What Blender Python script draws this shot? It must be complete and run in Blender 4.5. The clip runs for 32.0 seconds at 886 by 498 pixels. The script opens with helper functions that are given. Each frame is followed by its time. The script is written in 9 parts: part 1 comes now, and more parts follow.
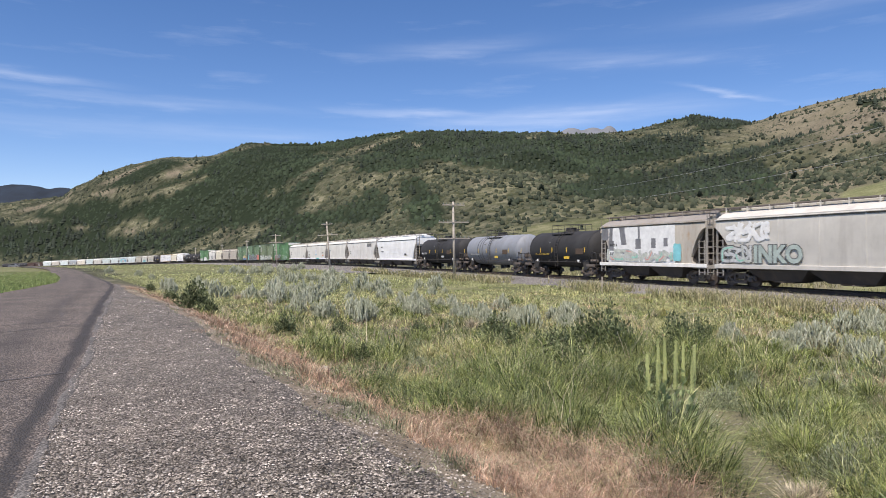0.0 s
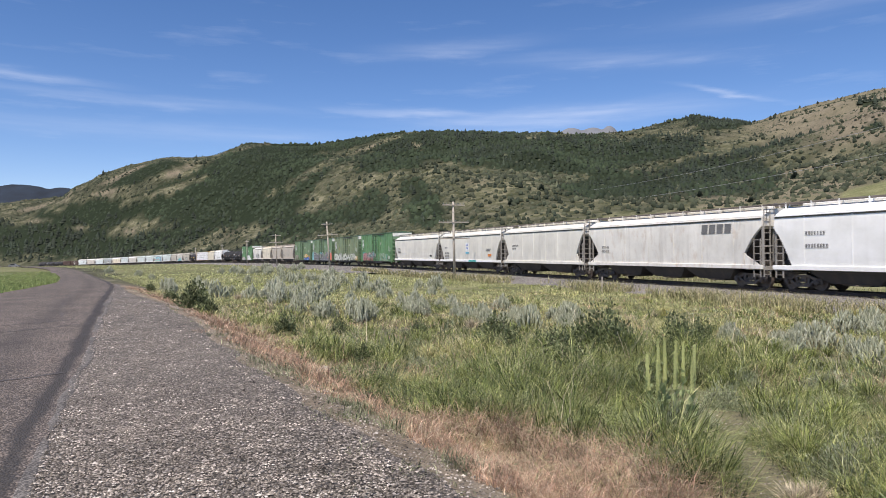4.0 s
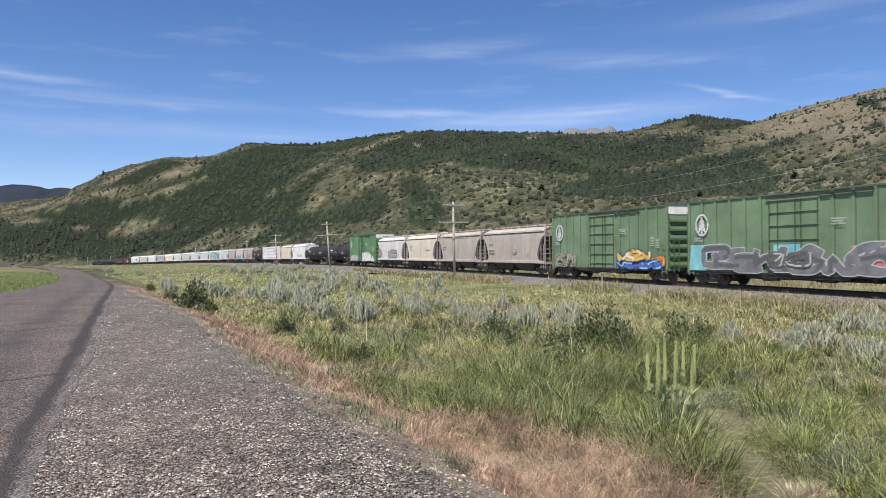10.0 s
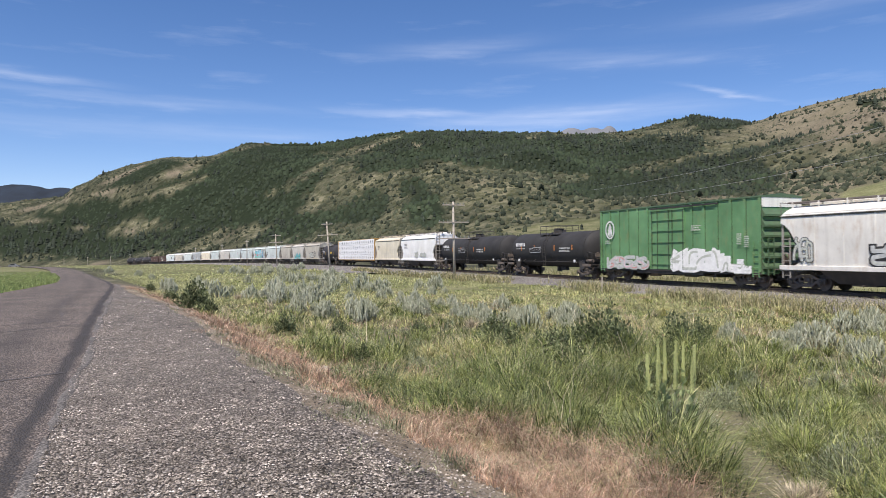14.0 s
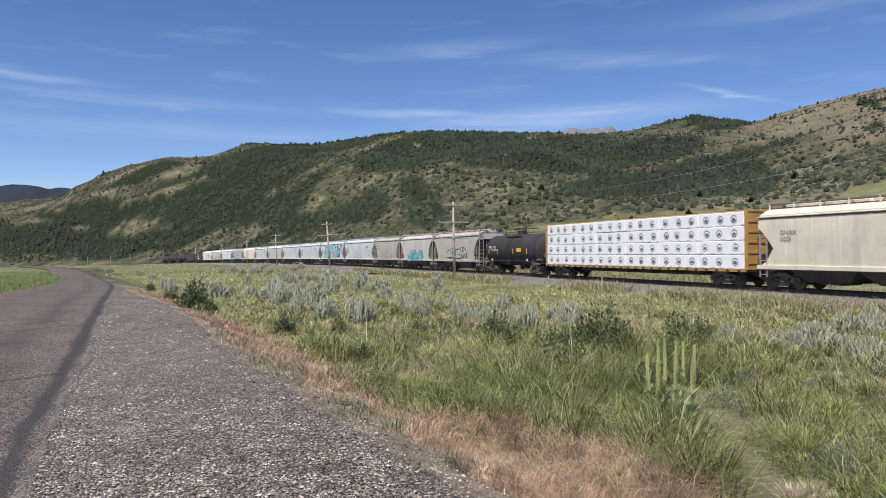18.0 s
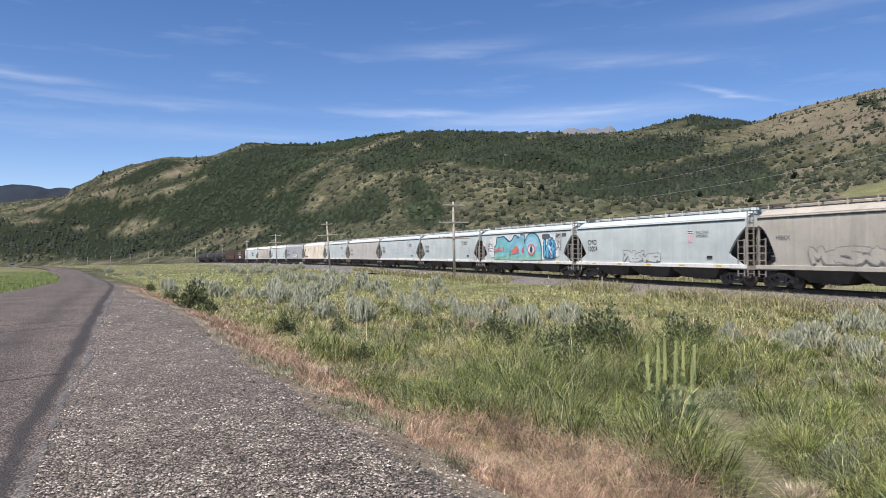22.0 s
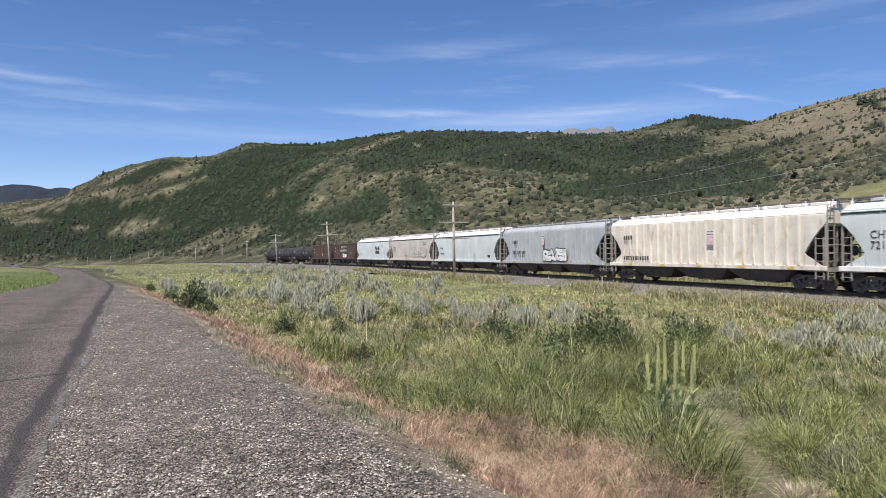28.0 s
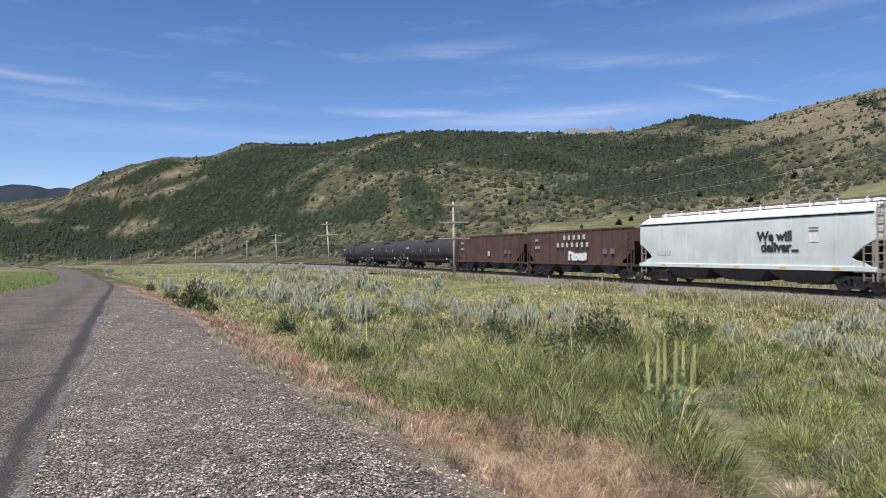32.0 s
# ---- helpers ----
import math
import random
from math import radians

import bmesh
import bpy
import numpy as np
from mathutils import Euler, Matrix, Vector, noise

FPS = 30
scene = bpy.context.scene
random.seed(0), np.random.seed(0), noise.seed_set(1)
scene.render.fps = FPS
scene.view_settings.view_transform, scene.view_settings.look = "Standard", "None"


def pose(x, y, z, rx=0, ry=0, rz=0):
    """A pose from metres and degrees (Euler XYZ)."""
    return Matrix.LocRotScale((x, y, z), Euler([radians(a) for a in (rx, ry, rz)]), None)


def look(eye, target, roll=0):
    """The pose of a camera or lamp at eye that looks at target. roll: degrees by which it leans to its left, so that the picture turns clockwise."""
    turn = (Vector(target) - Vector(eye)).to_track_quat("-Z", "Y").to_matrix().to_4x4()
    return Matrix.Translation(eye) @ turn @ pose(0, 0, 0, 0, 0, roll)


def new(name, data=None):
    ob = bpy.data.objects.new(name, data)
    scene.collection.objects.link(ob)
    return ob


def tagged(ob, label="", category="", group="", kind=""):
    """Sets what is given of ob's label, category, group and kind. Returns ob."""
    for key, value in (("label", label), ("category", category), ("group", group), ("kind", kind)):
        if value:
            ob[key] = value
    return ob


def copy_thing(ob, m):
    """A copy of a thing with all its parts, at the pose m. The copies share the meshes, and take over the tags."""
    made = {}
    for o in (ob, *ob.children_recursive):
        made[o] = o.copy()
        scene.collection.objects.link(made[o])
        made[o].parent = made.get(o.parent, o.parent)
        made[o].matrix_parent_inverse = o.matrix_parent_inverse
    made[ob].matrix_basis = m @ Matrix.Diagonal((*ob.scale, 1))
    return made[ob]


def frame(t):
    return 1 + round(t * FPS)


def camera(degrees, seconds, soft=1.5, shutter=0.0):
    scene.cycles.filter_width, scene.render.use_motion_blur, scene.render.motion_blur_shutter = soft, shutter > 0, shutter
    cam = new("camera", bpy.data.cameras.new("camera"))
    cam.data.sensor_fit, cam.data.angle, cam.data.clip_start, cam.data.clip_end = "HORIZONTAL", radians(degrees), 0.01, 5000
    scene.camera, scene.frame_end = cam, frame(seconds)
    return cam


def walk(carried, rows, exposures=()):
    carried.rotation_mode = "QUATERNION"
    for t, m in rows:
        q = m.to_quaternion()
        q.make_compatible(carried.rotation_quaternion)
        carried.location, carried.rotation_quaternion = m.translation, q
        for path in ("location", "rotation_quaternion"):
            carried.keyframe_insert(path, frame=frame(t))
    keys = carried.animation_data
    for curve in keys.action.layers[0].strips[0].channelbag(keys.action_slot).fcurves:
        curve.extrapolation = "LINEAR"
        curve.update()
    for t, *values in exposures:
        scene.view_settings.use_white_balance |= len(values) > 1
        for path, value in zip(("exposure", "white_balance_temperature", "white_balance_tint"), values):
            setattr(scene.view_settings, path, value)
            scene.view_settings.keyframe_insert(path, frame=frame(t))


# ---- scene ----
# ---------------- camera ----------------
CAM_H = 1.6
cam = camera(65.72, 32.0, soft=0.85, shutter=0.15)
EYE = look((0, 0, CAM_H), (0, 100, CAM_H + 0.56), -0.51)
walk(cam, [(0, EYE), (32.0, EYE)], [(0, 0.59, 6640, 14), (3.0, 0.57, 6640, 14), (5.5, 0.49, 6640, 14), (8.5, 0.49, 6640, 14), (10.0, 0.57, 6640, 14), (13.5, 0.59, 6640, 14), (16.8, 0.52, 6640, 14), (17.8, 0.45, 6640, 14), (19.2, 0.46, 6640, 14), (20.6, 0.54, 6640, 14), (26.0, 0.55, 6640, 14), (32.0, 0.53, 6640, 14)])

# ---------------- sky and sun ----------------
SUN_AZ, SUN_EL = radians(-156), radians(59)      # bearing from the view axis, to the right; height
world = bpy.data.worlds.new("sky")
scene.world = world
world.use_nodes = True


def build_sky():
    nt = world.node_tree
    nt.nodes.clear()
    out = nt.nodes.new("ShaderNodeOutputWorld")
    bg = nt.nodes.new("ShaderNodeBackground")
    bg.inputs["Strength"].default_value = 0.095
    sky = nt.nodes.new("ShaderNodeTexSky")
    sky.sky_type = "NISHITA"
    sky.sun_disc = False
    sky.sun_elevation = SUN_EL
    sky.sun_rotation = SUN_AZ
    sky.altitude = 1800
    sky.air_density = 1.0
    sky.dust_density = 0.0
    sky.ozone_density = 3.0
    tc = nt.nodes.new("ShaderNodeTexCoord")
    sep = nt.nodes.new("ShaderNodeSeparateXYZ")
    nt.links.new(tc.outputs["Generated"], sep.inputs[0])

    def math_node(op, a, b=None, c=None):
        n = nt.nodes.new("ShaderNodeMath")
        n.operation = op
        for i, v in enumerate((a, b, c)):
            if v is None:
                continue
            if isinstance(v, (int, float)):
                n.inputs[i].default_value = v
            else:
                nt.links.new(v, n.inputs[i])
        return n.outputs[0]
    # thin cirrus: long wispy streaks low over the hills
    az = math_node("ARCTAN2", sep.outputs[0], sep.outputs[1])
    comb = nt.nodes.new("ShaderNodeCombineXYZ")
    nt.links.new(math_node("MULTIPLY", az, 5.0), comb.inputs[0])
    nt.links.new(math_node("MULTIPLY", sep.outputs[2], 34.0), comb.inputs[1])
    warp = nt.nodes.new("ShaderNodeTexNoise")
    warp.inputs["Scale"].default_value = 1.0
    warp.inputs["Detail"].default_value = 7
    warp.inputs["Roughness"].default_value = 0.6
    nt.links.new(comb.outputs[0], warp.inputs["Vector"])
    comb2 = nt.nodes.new("ShaderNodeCombineXYZ")
    nt.links.new(math_node("MULTIPLY", az, 9.0), comb2.inputs[0])
    nt.links.new(math_node("MULTIPLY", sep.outputs[2], 130.0), comb2.inputs[1])
    fine = nt.nodes.new("ShaderNodeTexNoise")
    fine.inputs["Scale"].default_value = 1.0
    fine.inputs["Detail"].default_value = 5
    nt.links.new(comb2.outputs[0], fine.inputs["Vector"])
    lift = math_node("MULTIPLY_ADD", warp.outputs["Fac"], 0.03, -0.015)
    zz = math_node("ADD", sep.outputs[2], lift)
    fac = None
    # bearing, height, half length, half thickness, tilt, strength
    for a, e, la, le, tilt, k in ((-0.56, 0.222, 0.09, 0.005, -0.05, 0.3), (-0.43, 0.203, 0.2, 0.006, -0.02, 0.18), (-0.38, 0.165, 0.26, 0.011, 0.0, 0.18), (-0.02, 0.2, 0.1, 0.005, -0.04, 0.45),
                                  (0.17, 0.19, 0.17, 0.012, 0.02, 0.5), (0.4, 0.205, 0.05, 0.0032, -0.22, 0.42), (0.02, 0.285, 0.1, 0.009, 0.06, 0.22), (0.24, 0.262, 0.14, 0.01, -0.05, 0.2), (0.5, 0.3, 0.16, 0.012, 0.02, 0.15)):
        u = math_node("MULTIPLY", math_node("SUBTRACT", az, a), 1 / la)
        v = math_node("MULTIPLY", math_node("SUBTRACT", zz, math_node("MULTIPLY_ADD", math_node("SUBTRACT", az, a), tilt, e)), 1 / le)
        q = math_node("ADD", math_node("MULTIPLY", u, u), math_node("MULTIPLY", v, v))
        g = math_node("MULTIPLY", math_node("POWER", 2.718, math_node("MULTIPLY", q, -1.0)), k)
        fac = g if fac is None else math_node("MAXIMUM", fac, g)
    fac = math_node("MULTIPLY", fac, math_node("MULTIPLY_ADD", fine.outputs["Fac"], 1.1, 0.05))
    veil = nt.nodes.new("ShaderNodeMapRange")
    veil.inputs["From Min"].default_value = 0.55
    veil.inputs["From Max"].default_value = 0.8
    veil.inputs["To Max"].default_value = 0.25
    nt.links.new(warp.outputs["Fac"], veil.inputs["Value"])
    fac = math_node("MINIMUM", math_node("ADD", fac, math_node("MULTIPLY", veil.outputs[0], fine.outputs["Fac"])), 0.85)
    mix = nt.nodes.new("ShaderNodeMix")
    mix.data_type = "RGBA"
    nt.links.new(fac, mix.inputs["Factor"])
    sat = nt.nodes.new("ShaderNodeHueSaturation")
    sat.inputs["Saturation"].default_value = 1.2
    nt.links.new(sky.outputs[0], sat.inputs["Color"])
    tint = nt.nodes.new("ShaderNodeMix")
    tint.data_type, tint.blend_type = "RGBA", "MULTIPLY"
    tint.inputs["Factor"].default_value = 1.0
    tint.inputs["B"].default_value = (1.06, 0.95, 1.0, 1)
    nt.links.new(sat.outputs[0], tint.inputs["A"])
    nt.links.new(tint.outputs["Result"], mix.inputs["A"])
    mix.inputs["B"].default_value = (6.4, 7.0, 8.2, 1)
    nt.links.new(mix.outputs["Result"], bg.inputs["Color"])
    nt.links.new(bg.outputs[0], out.inputs[0])


build_sky()
sun = new("sun", bpy.data.lights.new("sun", "SUN"))
sun.data.energy = 4.0
sun.data.angle = radians(0.53)
sun.data.color = (1.0, 0.93, 0.83)
SUN_DIR = Vector((math.sin(SUN_AZ) * math.cos(SUN_EL), math.cos(SUN_AZ) * math.cos(SUN_EL), math.sin(SUN_EL)))
sun.matrix_basis = look(SUN_DIR * 50, (0, 0, 0))

# ---------------- materials ----------------


def blank(name):
    m = bpy.data.materials.new(name)
    m.use_nodes = True
    nt = m.node_tree
    bsdf = nt.nodes["Principled BSDF"]
    return m, nt, bsdf


def link_noise(nt, scale, detail=4, rough=0.55, stretch=None, coord="Object"):
    tc = nt.nodes.new("ShaderNodeTexCoord")
    src = tc.outputs[coord]
    if coord == "World":
        src = None
    if stretch:
        mp = nt.nodes.new("ShaderNodeMapping")
        mp.inputs["Scale"].default_value = stretch
        nt.links.new(src, mp.inputs["Vector"])
        src = mp.outputs[0]
    n = nt.nodes.new("ShaderNodeTexNoise")
    n.inputs["Scale"].default_value = scale
    n.inputs["Detail"].default_value = detail
    n.inputs["Roughness"].default_value = rough
    nt.links.new(src, n.inputs["Vector"])
    return n.outputs["Fac"]


def ramp_of(nt, fac, stops):
    r = nt.nodes.new("ShaderNodeValToRGB")
    while len(r.color_ramp.elements) < len(stops):
        r.color_ramp.elements.new(0.5)
    for e, (p, c) in zip(r.color_ramp.elements, stops):
        e.position = p
        e.color = (*c, 1)
    nt.links.new(fac, r.inputs[0])
    return r.outputs[0]


def blend(nt, fac, a, b, mode="MIX"):
    m = nt.nodes.new("ShaderNodeMix")
    m.data_type = "RGBA"
    m.blend_type = mode
    for sock, v in ((m.inputs["Factor"], fac), (m.inputs["A"], a), (m.inputs["B"], b)):
        if isinstance(v, (int, float)):
            sock.default_value = v
        elif isinstance(v, tuple):
            sock.default_value = (*v, 1)
        else:
            nt.links.new(v, sock)
    return m.outputs["Result"]


def bump_of(nt, bsdf, fac, strength, distance):
    b = nt.nodes.new("ShaderNodeBump")
    b.inputs["Strength"].default_value = strength
    b.inputs["Distance"].default_value = distance
    nt.links.new(fac, b.inputs["Height"])
    nt.links.new(b.outputs[0], bsdf.inputs["Normal"])


def painted(name, col, rough=0.55, dirt=(0.13, 0.1, 0.075), amount=0.35, rust=0.0, metal=0.0, fade=0.12):
    """Weathered paint on sheet steel: faded patches, streaks that run down, some rust."""
    m, nt, bsdf = blank(name)
    patch = link_noise(nt, 0.55, 5, 0.6)
    lighter = tuple(min(0.95, c * (1 + fade) + 0.02) for c in col)
    darker = tuple(c * (1 - fade) for c in col)
    base = ramp_of(nt, patch, ((0.3, darker), (0.7, lighter)))
    streak = link_noise(nt, 1.0, 5, 0.6, (2.2, 2.2, 0.22))
    fine = link_noise(nt, 7.0, 4, 0.6, (1, 1, 0.35))
    sm = nt.nodes.new("ShaderNodeMapRange")
    sm.inputs["From Min"].default_value = 0.5
    sm.inputs["From Max"].default_value = 0.8
    sm.inputs["To Max"].default_value = amount
    nt.links.new(streak, sm.inputs["Value"])
    c1 = blend(nt, sm.outputs[0], base, dirt)
    fm = nt.nodes.new("ShaderNodeMapRange")
    fm.inputs["From Min"].default_value = 0.55
    fm.inputs["From Max"].default_value = 0.85
    fm.inputs["To Max"].default_value = amount * 0.6
    nt.links.new(fine, fm.inputs["Value"])
    c2 = blend(nt, fm.outputs[0], c1, dirt)
    if rust > 0:
        rn = link_noise(nt, 1.7, 6, 0.65, (1.6, 1.6, 0.5))
        rm = nt.nodes.new("ShaderNodeMapRange")
        rm.inputs["From Min"].default_value = 0.53
        rm.inputs["From Max"].default_value = 0.7
        rm.inputs["To Max"].default_value = rust
        nt.links.new(rn, rm.inputs["Value"])
        c2 = blend(nt, rm.outputs[0], c2, (0.4, 0.23, 0.1))
    nt.links.new(c2, bsdf.inputs["Base Color"])
    bsdf.inputs["Roughness"].default_value = rough
    bsdf.inputs["Metallic"].default_value = metal
    bump_of(nt, bsdf, fine, 0.12, 0.01)
    return m


def plain(name, col, rough=0.7, metal=0.0, var=0.25, scale=6.0):
    m, nt, bsdf = blank(name)
    n = link_noise(nt, scale, 5, 0.6)
    c = ramp_of(nt, n, ((0.3, tuple(v * (1 - var) for v in col)), (0.7, tuple(min(0.95, v * (1 + var)) for v in col))))
    nt.links.new(c, bsdf.inputs["Base Color"])
    bsdf.inputs["Roughness"].default_value = rough
    bsdf.inputs["Metallic"].default_value = metal
    bump_of(nt, bsdf, n, 0.2, 0.02)
    return m


def leafy(name, cols, rough=0.6, trans=0.25, patch=1.8):
    """Leaves and blades: the colour differs from blade to blade."""
    m, nt, bsdf = blank(name)
    g = nt.nodes.new("ShaderNodeNewGeometry")
    step = 1.0 / max(1, len(cols) - 1)
    c = ramp_of(nt, g.outputs["Random Per Island"], tuple((i * step, col) for i, col in enumerate(cols)))
    n = link_noise(nt, patch, 4)
    v = nt.nodes.new("ShaderNodeMapRange")
    v.inputs["From Min"].default_value, v.inputs["From Max"].default_value = 0.25, 0.75
    v.inputs["To Min"].default_value, v.inputs["To Max"].default_value = 0.5, 1.5
    nt.links.new(n, v.inputs["Value"])
    hs = nt.nodes.new("ShaderNodeHueSaturation")
    nt.links.new(v.outputs[0], hs.inputs["Value"])
    nt.links.new(c, hs.inputs["Color"])
    if patch > 1:          # darker and paler plants side by side
        w = nt.nodes.new("ShaderNodeMapRange")
        w.inputs["From Min"].default_value, w.inputs["From Max"].default_value = 0.33, 0.67
        w.inputs["To Min"].default_value, w.inputs["To Max"].default_value = 0.4, 1.62
        nt.links.new(link_noise(nt, patch * 2.6, 3, 0.6), w.inputs["Value"])
        both = nt.nodes.new("ShaderNodeMath")
        both.operation = "MULTIPLY"
        nt.links.new(v.outputs[0], both.inputs[0])
        nt.links.new(w.outputs[0], both.inputs[1])
        nt.links.new(both.outputs[0], hs.inputs["Value"])
    nt.links.new(hs.outputs[0], bsdf.inputs["Base Color"])
    bsdf.inputs["Roughness"].default_value = rough
    bsdf.inputs["Specular IOR Level"].default_value = 0.25
    if trans > 0:
        t = nt.nodes.new("ShaderNodeBsdfTranslucent")
        nt.links.new(hs.outputs[0], t.inputs["Color"])
        mx = nt.nodes.new("ShaderNodeMixShader")
        mx.inputs[0].default_value = trans
        nt.links.new(bsdf.outputs[0], mx.inputs[1])
        nt.links.new(t.outputs[0], mx.inputs[2])
        nt.links.new(mx.outputs[0], nt.nodes["Material Output"].inputs[0])
    return m


def stones(name, cols, size, bump=0.6, dirt=None):
    """Loose stones: cells of their own colour with dark gaps."""
    m, nt, bsdf = blank(name)
    tc = nt.nodes.new("ShaderNodeTexCoord")
    vo = nt.nodes.new("ShaderNodeTexVoronoi")
    vo.inputs["Scale"].default_value = 1.0 / size
    nt.links.new(tc.outputs["Object"], vo.inputs["Vector"])
    sep = nt.nodes.new("ShaderNodeSeparateColor")
    nt.links.new(vo.outputs["Color"], sep.inputs[0])
    step = 1.0 / (len(cols) - 1)
    c = ramp_of(nt, sep.outputs[0], tuple((i * step, k) for i, k in enumerate(cols)))
    n = link_noise(nt, 0.6, 5)
    c = blend(nt, 0.6, c, ramp_of(nt, n, ((0.3, (0.35, 0.35, 0.35)), (0.7, (0.75, 0.72, 0.7)))), "OVERLAY")
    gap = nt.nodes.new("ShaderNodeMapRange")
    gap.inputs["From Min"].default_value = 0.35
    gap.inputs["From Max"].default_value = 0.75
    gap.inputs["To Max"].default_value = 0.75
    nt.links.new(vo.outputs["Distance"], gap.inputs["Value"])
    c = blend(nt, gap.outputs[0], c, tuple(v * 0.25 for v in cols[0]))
    if dirt:
        dn = link_noise(nt, 1.3, 6, 0.65)
        dm = nt.nodes.new("ShaderNodeMapRange")
        dm.inputs["From Min"].default_value, dm.inputs["From Max"].default_value = 0.5, 0.7
        dm.inputs["To Max"].default_value = 0.6
        nt.links.new(dn, dm.inputs["Value"])
        c = blend(nt, dm.outputs[0], c, dirt)
    nt.links.new(c, bsdf.inputs["Base Color"])
    bsdf.inputs["Roughness"].default_value = 0.9
    inv = nt.nodes.new("ShaderNodeMath")
    inv.operation = "SUBTRACT"
    inv.inputs[0].default_value = 1.0
    nt.links.new(vo.outputs["Distance"], inv.inputs[1])
    bump_of(nt, bsdf, inv.outputs[0], bump, size * 0.7)
    return m


def ground_material():
    """Soil and low cover: dry soil, tan grass, green growth by the cover value of the place."""
    m, nt, bsdf = blank("ground_cover")
    at = nt.nodes.new("ShaderNodeAttribute")
    at.attribute_name = "cover"
    sep = nt.nodes.new("ShaderNodeSeparateColor")
    nt.links.new(at.outputs["Color"], sep.inputs[0])
    fine = link_noise(nt, 1.3, 6, 0.65)
    mid = link_noise(nt, 0.045, 8, 0.66)
    speck = link_noise(nt, 0.22, 6, 0.7)
    soil = ramp_of(nt, mid, ((0.34, (0.055, 0.06, 0.04)), (0.5, (0.11, 0.11, 0.074)), (0.66, (0.235, 0.22, 0.15))))
    dots = ramp_of(nt, speck, ((0.42, (1, 1, 1)), (0.6, (0.32, 0.38, 0.24))))
    soil = blend(nt, 0.85, soil, dots, "MULTIPLY")
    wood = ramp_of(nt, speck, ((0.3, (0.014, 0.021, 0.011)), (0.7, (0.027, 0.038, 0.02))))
    grass = ramp_of(nt, mid, ((0.3, (0.165, 0.185, 0.082)), (0.7, (0.29, 0.28, 0.155))))
    rock = ramp_of(nt, speck, ((0.35, (0.155, 0.128, 0.096)), (0.65, (0.33, 0.28, 0.212))))
    c = blend(nt, sep.outputs[2], soil, rock)
    grass = blend(nt, 0.45, grass, dots, "MULTIPLY")
    c = blend(nt, sep.outputs[1], c, grass)
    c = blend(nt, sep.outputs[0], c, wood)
    crumbs = ramp_of(nt, link_noise(nt, 9.0, 6, 0.75), ((0.36, (0.42, 0.4, 0.36)), (0.5, (0.9, 0.9, 0.9)), (0.66, (1.3, 1.25, 1.2))))
    c = blend(nt, 0.85, c, crumbs, "MULTIPLY")
    nt.links.new(c, bsdf.inputs["Base Color"])
    bsdf.inputs["Roughness"].default_value = 0.95
    bsdf.inputs["Specular IOR Level"].default_value = 0.1
    bump_of(nt, bsdf, fine, 0.5, 0.08)
    return m


def road_material():
    """Chip-seal with tar-stained bands; the band value says how much tar has come up."""
    m = stones("chip_seal_asphalt", ((0.06, 0.05, 0.043), (0.145, 0.122, 0.104), (0.33, 0.28, 0.24)), 0.02, 1.0)
    nt = m.node_tree
    bsdf = nt.nodes["Principled BSDF"]
    old = bsdf.inputs["Base Color"].links[0].from_socket
    at = nt.nodes.new("ShaderNodeAttribute")
    at.attribute_name = "tar"
    n = link_noise(nt, 3.0, 6, 0.65)
    n2 = link_noise(nt, 0.4, 4, 0.6)
    add = nt.nodes.new("ShaderNodeMath")
    add.operation = "MULTIPLY_ADD"
    nt.links.new(n, add.inputs[0])
    add.inputs[1].default_value = 0.9
    nt.links.new(at.outputs["Fac"], add.inputs[2])
    add2 = nt.nodes.new("ShaderNodeMath")
    add2.operation = "MULTIPLY_ADD"
    nt.links.new(n2, add2.inputs[0])
    add2.inputs[1].default_value = 0.5
    nt.links.new(add.outputs[0], add2.inputs[2])
    mr = nt.nodes.new("ShaderNodeMapRange")
    mr.inputs["From Min"].default_value, mr.inputs["From Max"].default_value = 0.85, 1.75
    mr.inputs["To Max"].default_value = 0.9
    nt.links.new(add2.outputs[0], mr.inputs["Value"])
    grain = ramp_of(nt, link_noise(nt, 60.0, 3), ((0.3, (0.02, 0.018, 0.017)), (0.75, (0.062, 0.056, 0.052))))
    nt.links.new(blend(nt, mr.outputs[0], old, grain), bsdf.inputs["Base Color"])
    return m


M_GROUND = ground_material()
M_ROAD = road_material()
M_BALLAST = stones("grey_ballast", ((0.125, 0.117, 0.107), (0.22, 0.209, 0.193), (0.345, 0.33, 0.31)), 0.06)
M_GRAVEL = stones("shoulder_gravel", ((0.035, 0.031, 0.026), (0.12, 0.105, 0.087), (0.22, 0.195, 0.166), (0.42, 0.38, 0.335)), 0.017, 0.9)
M_TAR = stones("dark_tar_band", ((0.06, 0.055, 0.055), (0.09, 0.085, 0.082), (0.13, 0.12, 0.115)), 0.014, 0.35, (0.15, 0.135, 0.125))
M_CRUMB = stones("crumbled_asphalt_edge", ((0.1, 0.092, 0.084), (0.165, 0.155, 0.142), (0.24, 0.226, 0.208)), 0.018, 0.6, (0.06, 0.056, 0.053))
M_RAIL = plain("rusty_rail_steel", (0.085, 0.058, 0.045), 0.6, 0.3)
M_TIE = plain("weathered_tie_wood", (0.09, 0.075, 0.062), 0.9)
M_POLE = plain("weathered_pole_wood", (0.42, 0.375, 0.315), 0.9, 0, 0.25, 3)
M_ARM = plain("dark_weathered_crossarm_wood", (0.36, 0.32, 0.27), 0.9, 0, 0.3, 3)
